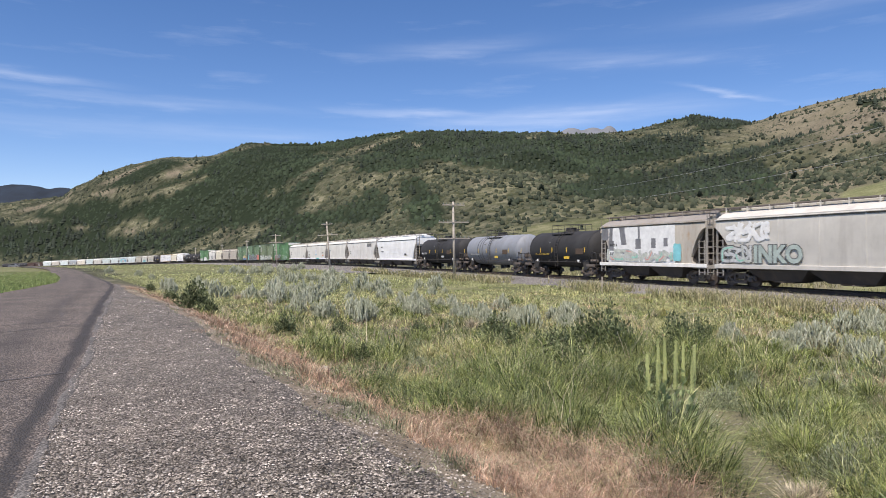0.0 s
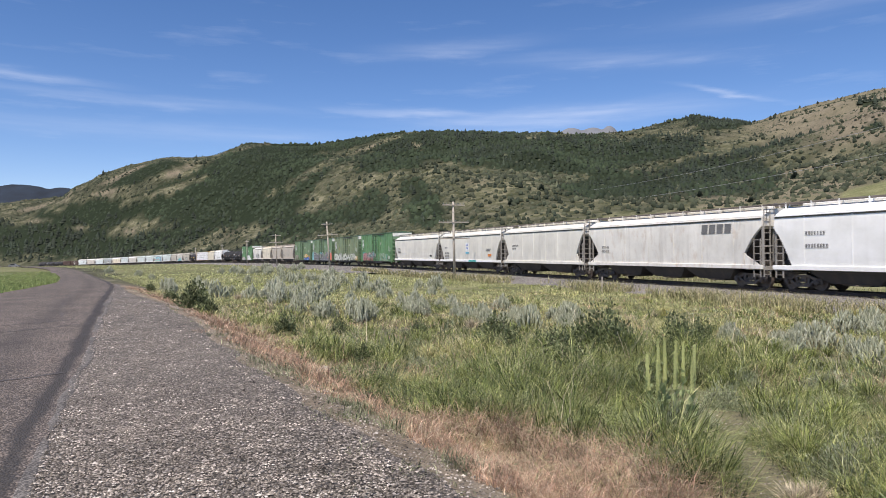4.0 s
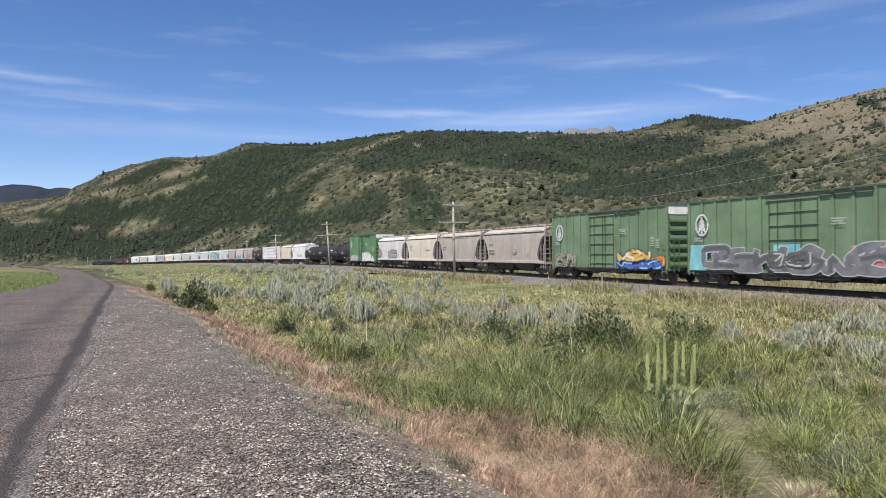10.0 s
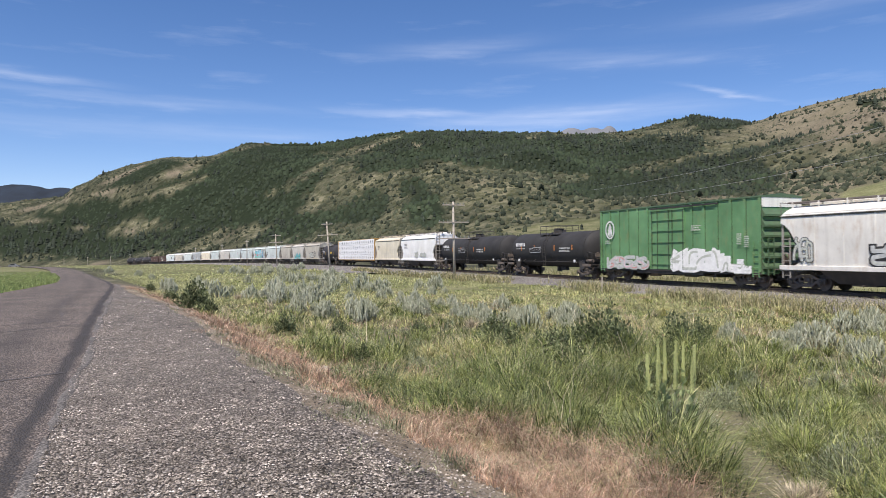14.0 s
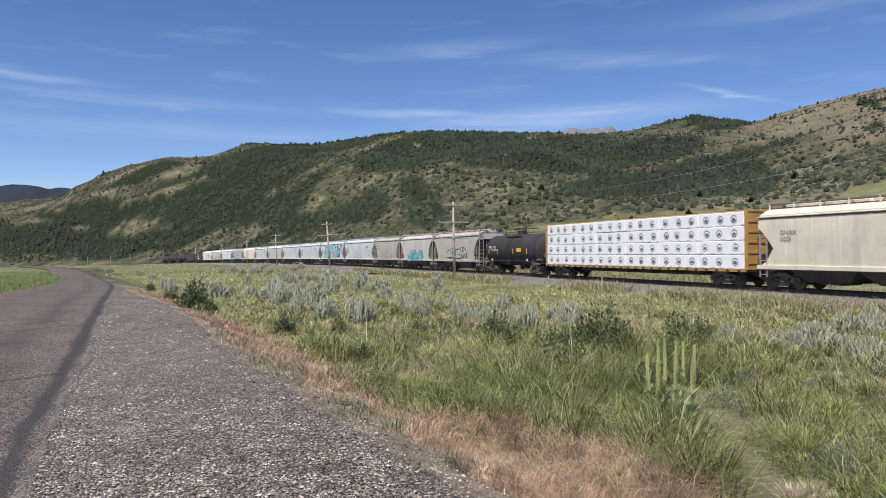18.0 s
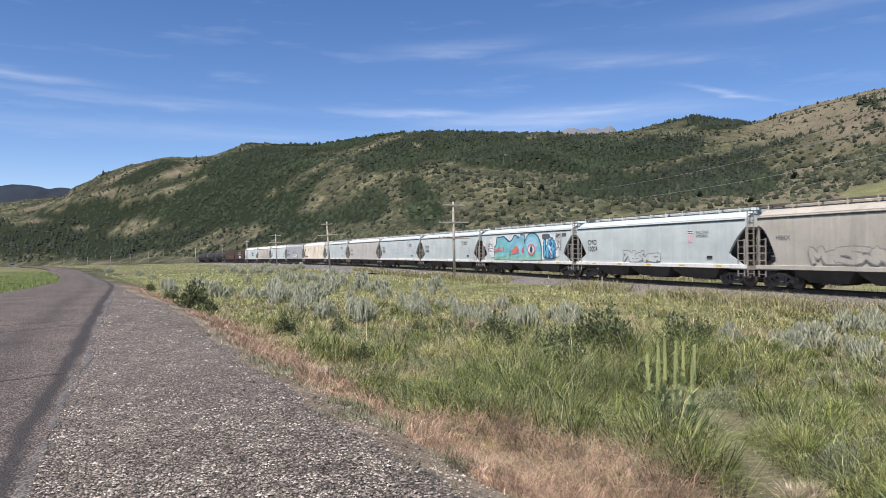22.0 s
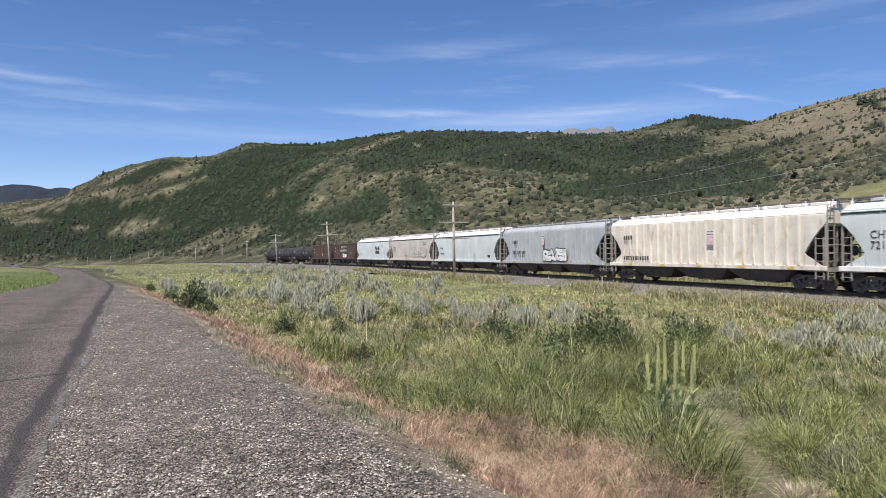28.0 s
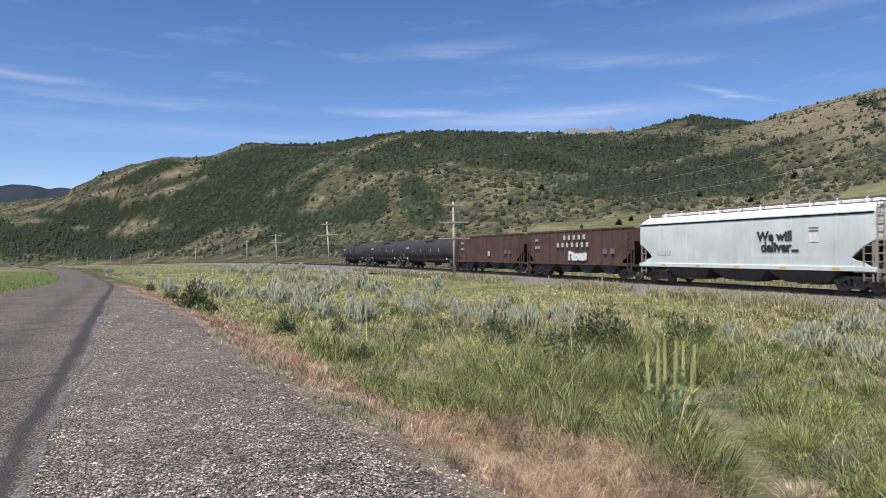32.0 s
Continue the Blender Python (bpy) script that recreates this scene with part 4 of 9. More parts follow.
# ---- covered hopper ----
M_ENDGRIME = painted("grimy_end_paint", (0.31, 0.295, 0.268), 0.7, (0.11, 0.09, 0.075), 0.55, rust=0.2)
# the walkways' backlit shade is put into this dark brown
M_GRATE = painted("shade_dark_rusty_grating", (0.13, 0.11, 0.095), 0.8, (0.07, 0.055, 0.045), 0.5)
# dark colour painted in for the shadow line below the eave, with dirt
M_EAVE = painted("eave_shadow_and_dirt", (0.16, 0.145, 0.125), 0.9, (0.08, 0.065, 0.05), 0.5)
def hopper_section(z, ribbed):
    """Half width of the body at height z."""
    if ribbed:
        pts = ((1.25, 1.5), (3.9, 1.5), (4.1, 1.42), (4.38, 0.75), (4.45, 0.0))
    else:
        pts = ((1.25, 1.52), (1.8, 1.55), (2.6, 1.565), (3.4, 1.56), (3.85, 1.53), (4.0, 1.42), (4.25, 1.0), (4.42, 0.5), (4.45, 0.0))
    return float(np.interp(z, [p[0] for p in pts], [p[1] for p in pts]))


def covered_hopper(name, label, L, number, paint, sill_paint=None, bays=3, ribbed=False, band=None, bay_paint=None, hatch_paint=None, round_end=False, notch=(3.42, 1.95, 1.66), panels=0):
    car = tagged(new("covered_hopper"), label, "rail car", "freight cars of the passing train")
    sill_paint = sill_paint or paint
    bulge = 0.95 if round_end else 0.4
    if bays == 2 and notch == (3.42, 1.95, 1.66):
        notch, bulge = (3.5, 1.7, 1.85), 0.95          # the short cars have deep, rounded ends
    E = L / 2
    zs_hi = (3.62, 3.85, 4.0, 4.12, 4.25, 4.36, 4.42, 4.45)
    n_top, n_low, cut = notch          # where the end's notch begins, its deepest height, its depth
    cut = cut if L > 15 else cut * 0.9
    # body: stations from end to end, each with the height where its side begins
    sts = [(E - 0.42, n_top)]
    for f in (0.22, 0.45, 0.66, 0.84, 1.0):
        sts.append((E - 0.42 - (cut - 0.42) * f, n_top + (n_low - n_top) * (f + bulge * (f * f - f))))
    sts += [(E - cut - 0.02, (n_low + 1.26) / 2), (E - cut - 0.04, 1.26)]
    mids = np.linspace(E - cut - 0.04, -(E - cut - 0.04), 9)[1:-1]
    sts = sts + [(float(m), 1.26) for m in mids] + [(-x, z) for x, z in reversed(sts)]
    bm = bmesh.new()
    rings = []
    for x, zl in sts:
        zz = list(np.linspace(zl, 3.6, 6)[:-1]) + list(zs_hi)
        half = [(hopper_section(z, ribbed), z) for z in zz]
        ring = [bm.verts.new((x, -w, z)) for w, z in half] + [bm.verts.new((x, w, z)) for w, z in reversed(half[:-1])]
        rings.append(ring)
    for a, b in zip(rings, rings[1:]):
        for i in range(len(a) - 1):
            bm.faces.new((a[i], a[i + 1], b[i + 1], b[i]))
        bm.faces.new((a[-1], a[0], b[0], b[-1]))
    bm.faces.new(rings[0])
    bm.faces.new(rings[-1][::-1])
    bmesh.ops.recalc_face_normals(bm, faces=bm.faces[:])
    body = part("body", bm, paint, car)
    # lower side plates beside the slope sheets
    for s in (1, -1):
        for y in (-1.52, 1.48):
            if n_low < 1.6:
                continue
            bm = bmesh.new()
            foot = [(0.05, n_low - 0.22), (0.2, n_low - 0.45), (0.45, 1.28)] if bulge > 0.9 else [(0.12, n_low - 0.12), (cut - 0.95, 1.5), (cut - 0.6, 1.28)]
            prism(bm, [(s * (E - cut), 1.28), (s * (E - cut), n_low)] + [(s * (E - cut + a), z) for a, z in foot], y, y + 0.04)
            part("side_plate", bm, paint, car)
        bm = bmesh.new()
        prism(bm, [(s * (E - cut + 0.02), 1.3), (s * (E - cut + 0.02), n_low - 0.02), (s * (E - 0.5), n_top - 0.02), (s * (E - 0.58), n_top + 0.02), (s * (E - cut - 0.12), n_low - 0.02), (s * (E - cut - 0.12), 1.3)], -1.4, 1.4)
        part("slope_sheet", bm, M_BAY, car, "slope sheet under the overhanging end, its shade put into the colour")
        bm = bmesh.new()
        add_box(bm, min(s * (E - cut), s * (E - 0.3)), max(s * (E - cut), s * (E - 0.3)), -1.45, 1.45, 1.0, 1.2)
        for y in (-1.47, 1.41):
            add_box(bm, s * (E - 0.45) - 0.05, s * (E - 0.45) + 0.05, y, y + 0.06, 1.2, n_top + 0.1)
        for y in (-0.5, 0.45):
            add_box(bm, s * (E - 0.62) - 0.04, s * (E - 0.62) + 0.04, y, y + 0.06, 1.2, n_top)
        for z in (1.95, 2.35):
            add_tube(bm, (s * (E - 0.38), -1.44, z), (s * (E - 0.38), 1.44, z), 0.02, 5)
        part("end_frame", bm, M_ENDGRIME, car, "grimy end posts and sill")
        bm = bmesh.new()
        prism(bm, [(s * (E - cut - 0.1), 1.2), (s * (E - cut - 0.1), n_low), (s * (E - 0.5), n_top), (s * (E - 0.4), n_top), (s * (E - 0.4), 1.2)], 0.3, 0.34)
        part("shear_plate", bm, M_WEB, car, "rusty web under the end slope, recess shade in its colour")
        for y in (-1.3, 1.26):
            bm = bmesh.new()
            prism(bm, [(s * (E - 0.9), 1.2), (s * (E - 0.4), 1.2), (s * (E - 0.4), 1.95)], y, y + 0.04)
            part("end_gusset", bm, M_WEB, car)
        ladder(car, s * (E - 0.75), -1.53, 0.62, 2.75, M_ENDGRIME, 0.46)
        if s > 0:
            ladder(car, s * (E - 0.36), -1.22, 0.62, 4.35, M_ENDGRIME, 0.45, "y")
        bm = bmesh.new()
        add_tube(bm, (s * (E - 0.5), -0.5, 1.35), (s * (E - 0.5), 0.4, 1.35), 0.13, 8)
        part("brake_cylinder", bm, M_TRUCK, car)
        bm = bmesh.new()
        add_tube(bm, (s * (E - 0.46), 0.55, 2.05), (s * (E - 0.4), 0.55, 2.05), 0.27, 14)
        part("brake_wheel", bm, M_TRUCK, car)
        bm = bmesh.new()
        add_tube(bm, (s * (E - 1.2), -0.75, 1.42), (s * (E - 0.55), -0.75, 1.42), 0.16, 10)
        part("air_reservoir", bm, M_TRUCK, car)
        bm = bmesh.new()
        add_tube(bm, (s * (E - 0.3), -1.3, 0.55), (s * (E - 0.3), -1.3, 1.05), 0.018, 5)
        add_tube(bm, (s * (E - 0.3), -1.3, 0.55), (s * (E - 0.75), -1.3, 0.55), 0.018, 5)
        part("end_step", bm, M_TRUCK, car)
        bm = bmesh.new()
        add_tube(bm, (s * (E - 0.1), -0.35, 0.78), (s * (E + 0.12), -0.3, 0.5), 0.03, 6)
        part("brake_hose", bm, M_TRUCK, car)
    # side sills
    for y in (-1.6, 1.5):
        bm = bmesh.new()
        add_box(bm, -E + 0.35, E - 0.35, y, y + 0.1, 1.06, 1.29, 0.015)
        part("side_sill", bm, sill_paint, car)
    # outlet bays
    inner = 2 * (E - cut - 0.9)
    bw = inner / bays
    for k in range(bays):
        cx = -inner / 2 + (k + 0.5) * bw
        bm = bmesh.new()
        g = min(0.32, bw * 0.1)
        tiers = [[bm.verts.new((cx + u * hx, v * hy, z)) for u, v in ((-1, -1), (1, -1), (1, 1), (-1, 1))] for hx, hy, z in ((bw / 2, 1.4, 1.09), (bw / 2 - g * 0.5, 1.3, 0.9), (bw * 0.33, 1.0, 0.48), (bw * 0.3, 0.95, 0.4))]
        for lo, hi in zip(tiers, tiers[1:]):
            for i in range(4):
                bm.faces.new((lo[i], lo[(i + 1) % 4], hi[(i + 1) % 4], hi[i]))
        bm.faces.new(tiers[-1])
        bmesh.ops.recalc_face_normals(bm, faces=bm.faces[:])
        add_box(bm, cx - bw * 0.15, cx + bw * 0.15, -0.65, 0.65, 0.3, 0.41)
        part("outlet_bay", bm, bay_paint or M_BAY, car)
        bm = bmesh.new()
        add_box(bm, cx - bw * 0.16, cx + bw * 0.16, -0.85, -0.7, 0.32, 0.42, 0.01)
        add_tube(bm, (cx + bw * 0.1, -1.4, 0.37), (cx + bw * 0.1, -0.95, 0.37), 0.035, 6)
        part("outlet_gate", bm, M_TRUCK, car)
    # roof: hatch trough, running boards
    n_h = max(2, int(L / 4.5))
    hl = (L - 2.2) / n_h
    for k in range(n_h):
        bm = bmesh.new()
        add_box(bm, -E + 1.1 + k * hl + 0.1, -E + 1.1 + (k + 1) * hl - 0.1, -0.36, 0.36, 4.42, 4.6, 0.04)
        part("hatch_cover", bm, hatch_paint or paint, car)
    for y in (-0.82, 0.5):
        bm = bmesh.new()
        add_box(bm, -E + 0.2, E - 0.2, y, y + 0.34, 4.57, 4.66, 0.012)
        board = part("running_board", bm, M_GRATE, car, "steel grating walkway along the roof, its shade put into the colour")
        x = -E + 0.5
        bm = bmesh.new()
        while x < E - 0.4:
            add_box(bm, x, x + 0.05, y - 0.01, y + 0.05, 4.2, 4.66)
            add_box(bm, x, x + 0.05, y + 0.27, y + 0.32, 4.3, 4.6)
            x += 1.6
        tagged(part("board_bracket", bm, hatch_paint or paint, board), kind="stuff")
    if hatch_paint:
        bm = bmesh.new()
        zs = (3.93, 4.0, 4.12, 4.25, 4.36, 4.42, 4.45)
        prof = [(-hopper_section(z, ribbed) - 0.006, z + 0.006) for z in zs]
        prof += [(-y, z) for y, z in reversed(prof)]
        rows = [[bm.verts.new((x, y, z)) for y, z in prof] for x in (-E + 0.46, E - 0.46)]
        for i in range(len(prof) - 1):
            bm.faces.new((rows[0][i], rows[1][i], rows[1][i + 1], rows[0][i + 1]))
        bmesh.ops.recalc_face_normals(bm, faces=bm.faces[:])
        part("roof_sheet", bm, hatch_paint, car, "roof sheet coloured like the hatch covers")
    for s in (1, -1):
        bm = bmesh.new()
        for y in (-1.35, 1.35):
            add_tube(bm, (s * (E - 0.3), y, 3.7), (s * (E - 0.22), y, 4.62), 0.02, 5)
        add_tube(bm, (s * (E - 0.22), -1.35, 4.62), (s * (E - 0.22), 1.35, 4.62), 0.02, 5)
        part("end_rail", bm, M_GRATE, car)
    if ribbed:
        n = int((L - 2 * cut - 0.6) / 0.72)
        for k in range(n + 1):
            x = -(E - cut - 0.3) + k * (L - 2 * cut - 0.6) / n
            for y in (-1.63, 1.49):
                bm = bmesh.new()
                add_box(bm, x - 0.06, x + 0.06, y, y + 0.14, 1.3, 3.95, 0.02)
                part("side_post", bm, paint, car)
    else:
        for y, o in ((-1.6, -1), (1.5, 1)):          # eave of the roof sheet; under it a strip coloured as its shadow line
            bm = bmesh.new()
            add_box(bm, -E + 0.42, E - 0.42, y, y + 0.1, 3.88, 3.92)
            part("roof_seam", bm, paint, car)
            bm = bmesh.new()
            out = hopper_section(3.84, False) + 0.008
            add_box(bm, -E + 0.45, E - 0.45, min(o * out, o * (out - 0.06)), max(o * out, o * (out - 0.06)), 3.79, 3.878)
            part("eave_shadow_strip", bm, band or M_EAVE, car)
            if not band:
                bm = bmesh.new()
                out = hopper_section(3.99, False) + 0.03
                add_box(bm, -E + 0.45, E - 0.45, min(o * out, o * (out - 0.08)), max(o * out, o * (out - 0.08)), 3.97, 4.01)
                part("roof_moulding", bm, paint, car)
        n = panels or (6 if L > 15 else 6)
        for k in range(n):
            x = -(E - cut - 0.8) + k * 2 * (E - cut - 0.8) / (n - 1)
            bm = bmesh.new()
            prof = [hopper_section(z, False) for z in (1.3, 1.8, 2.6, 3.4, 3.84)]
            a = [bm.verts.new((x - 0.035, -w - 0.002, z)) for w, z in zip(prof, (1.3, 1.8, 2.6, 3.4, 3.84))]
            b = [bm.verts.new((x + 0.035, -w - 0.002, z)) for w, z in zip(prof, (1.3, 1.8, 2.6, 3.4, 3.84))]
            c = [bm.verts.new((x, -w - 0.02, z)) for w, z in zip(prof, (1.3, 1.8, 2.6, 3.4, 3.84))]
            for i in range(4):
                bm.faces.new((a[i], c[i], c[i + 1], a[i + 1]))
                bm.faces.new((c[i], b[i], b[i + 1], c[i + 1]))
            part("weld_seam", bm, paint, car)
    bm = bmesh.new()
    add_box(bm, -E + 0.3, E - 0.3, -0.2, 0.2, 0.9, 1.06)
    part("centre_sill", bm, M_BLACK, car)
    running_gear(car, L, number, 1.75 if L > 15 else 1.5)
    return car, car


# ---- tank car ----
def tank_car(name, label, L, number, paint, R=1.45, rail=True, band=None):
    car = tagged(new("tank_car"), label, "rail car", "freight cars of the passing train")
    E, zc = L / 2, 0.78 + R
    bm = bmesh.new()
    prof = []
    he = E - 0.85
    for i in range(7):
        a = math.pi / 2 * i / 6
        prof.append((he + 0.0 - 0.62 * (1 - math.sin(math.pi / 2 - a)), R * math.sin(a)))
    n = 28
    rings = []
    stations = [(x, r) for x, r in prof] + [(x, R) for x in np.linspace(he - 0.62, -(he - 0.62), 7)[1:-1]] + [(-x, r) for x, r in reversed(prof)]
    for x, r in stations:
        if r < 1e-6:
            rings.append([bm.verts.new((x, 0, zc))])
        else:
            rings.append([bm.verts.new((x, r * math.sin(2 * math.pi * i / n), zc + r * math.cos(2 * math.pi * i / n))) for i in range(n)])
    for a, b in zip(rings, rings[1:]):
        for i in range(n):
            j = (i + 1) % n
            if len(a) == 1:
                bm.faces.new((a[0], b[j], b[i]))
            elif len(b) == 1:
                bm.faces.new((a[i], a[j], b[0]))
            else:
                bm.faces.new((a[i], a[j], b[j], b[i]))
    bmesh.ops.recalc_face_normals(bm, faces=bm.faces[:])
    tank = part("tank", bm, paint, car, smooth=True)
    for x in (-(he - 0.62), -1.1, 1.1, he - 0.62):
        bm = bmesh.new()
        add_tube(bm, (x - 0.03, 0, zc), (x + 0.03, 0, zc), R + 0.012, 32)
        part("weld_band", bm, paint, car)
    for s in (1, -1):          # round white marker by each truck, curved pipe at the tank's foot
        bm = bmesh.new()
        add_tube(bm, (s * (E - 2.75), -1.5, 1.32), (s * (E - 2.75), -1.46, 1.32), 0.13, 14)
        add_tube(bm, (s * (E - 2.75), -1.46, 1.32), (s * (E - 2.75), -1.3, 1.2), 0.025, 6)
        part("round_marker", bm, M_MARKER, car, "round white marker disc")
        bm = bmesh.new()
        arc = [(E - 2.9, 1.35), (E - 2.4, 1.75), (E - 1.7, 2.0), (E - 1.0, 2.05), (E - 0.6, 1.95)]
        for p, q in zip(arc, arc[1:]):
            add_tube(bm, (s * p[0], -R + 0.12, p[1]), (s * q[0], -R + 0.25, q[1]), 0.03, 6)
        part("pipe", bm, M_BLACK, car)
    top = zc + R
    bm = bmesh.new()
    add_tube(bm, (0, 0, top - 0.1), (0, 0, top + 0.28), 0.42, 16)
    add_tube(bm, (0, 0, top + 0.28), (0, 0, top + 0.34), 0.47, 16)
    for a in (-0.9, 0.75):
        add_tube(bm, (a, 0.1, top - 0.05), (a, 0.1, top + 0.22), 0.12, 8)
    part("dome", bm, M_BLACK, car)
    bm = bmesh.new()
    for y in (-1.0, 0.65):
        add_box(bm, -1.5, 1.5, y, y + 0.35, top - 0.22, top - 0.18)
    for y in (-1.02, 1.02):
        for x in (-1.5, -0.5, 0.5, 1.5):
            add_tube(bm, (x, y, top - 0.35), (x, y, top + 0.55), 0.022, 5)
        for z in (top + 0.55, top + 0.2):
            add_tube(bm, (-1.5, y, z), (1.5, y, z), 0.022, 5)
    for x in (-1.5, 1.5):
        add_tube(bm, (x, -1.02, top + 0.55), (x, 1.02, top + 0.55), 0.022, 5)
    part("platform_railing", bm, M_BLACK, car)
    bm = bmesh.new()
    for s in (-0.21, 0.21):
        for k in range(9):
            a0, a1 = radians(100 - k * 9), radians(100 - (k + 1) * 9)
            add_tube(bm, (s, -(R + 0.1) * math.sin(a0), zc + (R + 0.1) * math.cos(a0)), (s, -(R + 0.1) * math.sin(a1), zc + (R + 0.1) * math.cos(a1)), 0.022, 5)
        add_tube(bm, (s, -(R + 0.1) * math.sin(radians(100)), zc + (R + 0.1) * math.cos(radians(100))), (s, -1.5, 0.85), 0.022, 5)
    for k in range(10):
        a0 = radians(100 - k * 9)
        add_tube(bm, (-0.21, -(R + 0.1) * math.sin(a0), zc + (R + 0.1) * math.cos(a0)), (0.21, -(R + 0.1) * math.sin(a0), zc + (R + 0.1) * math.cos(a0)), 0.018, 5)
    for z in (0.95, 1.3, 1.7):
        add_tube(bm, (-0.21, -1.52, z), (0.21, -1.52, z), 0.018, 5)
    part("ladder", bm, M_BLACK, car)
    for s in (1, -1):
        x = s * (E - 2.1)
        bm = bmesh.new()
        prism(bm, [(x - 0.3, 0.7), (x - 0.55, 1.6), (x + 0.55, 1.6), (x + 0.3, 0.7)], -1.2, 1.2)
        part("saddle", bm, M_BLACK, car)
        bm = bmesh.new()
        add_box(bm, min(s * (E - 2.8), s * (E - 0.35)), max(s * (E - 2.8), s * (E - 0.35)), -0.3, 0.3, 0.78, 1.08)
        add_box(bm, s * (E - 0.6) - 0.3, s * (E - 0.6) + 0.3, -1.45, 1.45, 1.02, 1.08)
        part("end_sill", bm, M_BLACK, car)
        bm = bmesh.new()
        for y in (-1.45, 1.45):
            for xx in (E - 0.32, E - 0.88):
                add_tube(bm, (s * xx, y, 0.5), (s * xx, y, 1.95), 0.02, 5)
            for z in (0.55, 0.85, 1.95):
                add_tube(bm, (s * (E - 0.32), y, z), (s * (E - 0.88), y, z), 0.02, 5)
        add_tube(bm, (s * (E - 0.32), -1.45, 1.95), (s * (E - 0.32), 1.45, 1.95), 0.02, 5)
        part("end_railing", bm, M_BLACK, car)
        bm = bmesh.new()
        add_tube(bm, (s * (E - 1.25), -1.25, 1.35), (s * (E - 0.45), -1.25, 1.35), 0.12, 8)
        part("brake_cylinder", bm, M_TRUCK, car)
        bm = bmesh.new()
        add_tube(bm, (s * (E - 0.55), -0.75, 1.75), (s * (E - 0.47), -0.75, 1.75), 0.26, 12)
        part("brake_wheel", bm, M_TRUCK, car)
        bm = bmesh.new()
        add_box(bm, min(s * (E - 1.6), s * (E - 0.5)), max(s * (E - 1.6), s * (E - 0.5)), -1.5, -1.42, 0.92, 1.12)
        part("end_sill_plate", bm, M_TRUCK, car)
    bm = bmesh.new()
    add_tube(bm, (0, 0, 0.4), (0, 0, 1.0), 0.2, 10)
    add_box(bm, 0.6, 1.3, -0.2, 0.2, 0.5, 0.8, 0.04)
    part("bottom_outlet", bm, M_BLACK, car)
    if rail:
        bm = bmesh.new()
        add_tube(bm, (-he + 0.9, -R - 0.04, 1.25), (he - 0.9, -R - 0.04, 1.25), 0.025, 5)
        for k in range(7):
            x = -he + 0.95 + k * (2 * he - 1.9) / 6
            add_tube(bm, (x, -R - 0.04, 1.25), (x, -R + 0.22, 1.4), 0.02, 5)
        part("side_handrail", bm, M_BLACK, car)
    running_gear(car, L, number, 1.9)
    return car, car, -(R + 0.004)


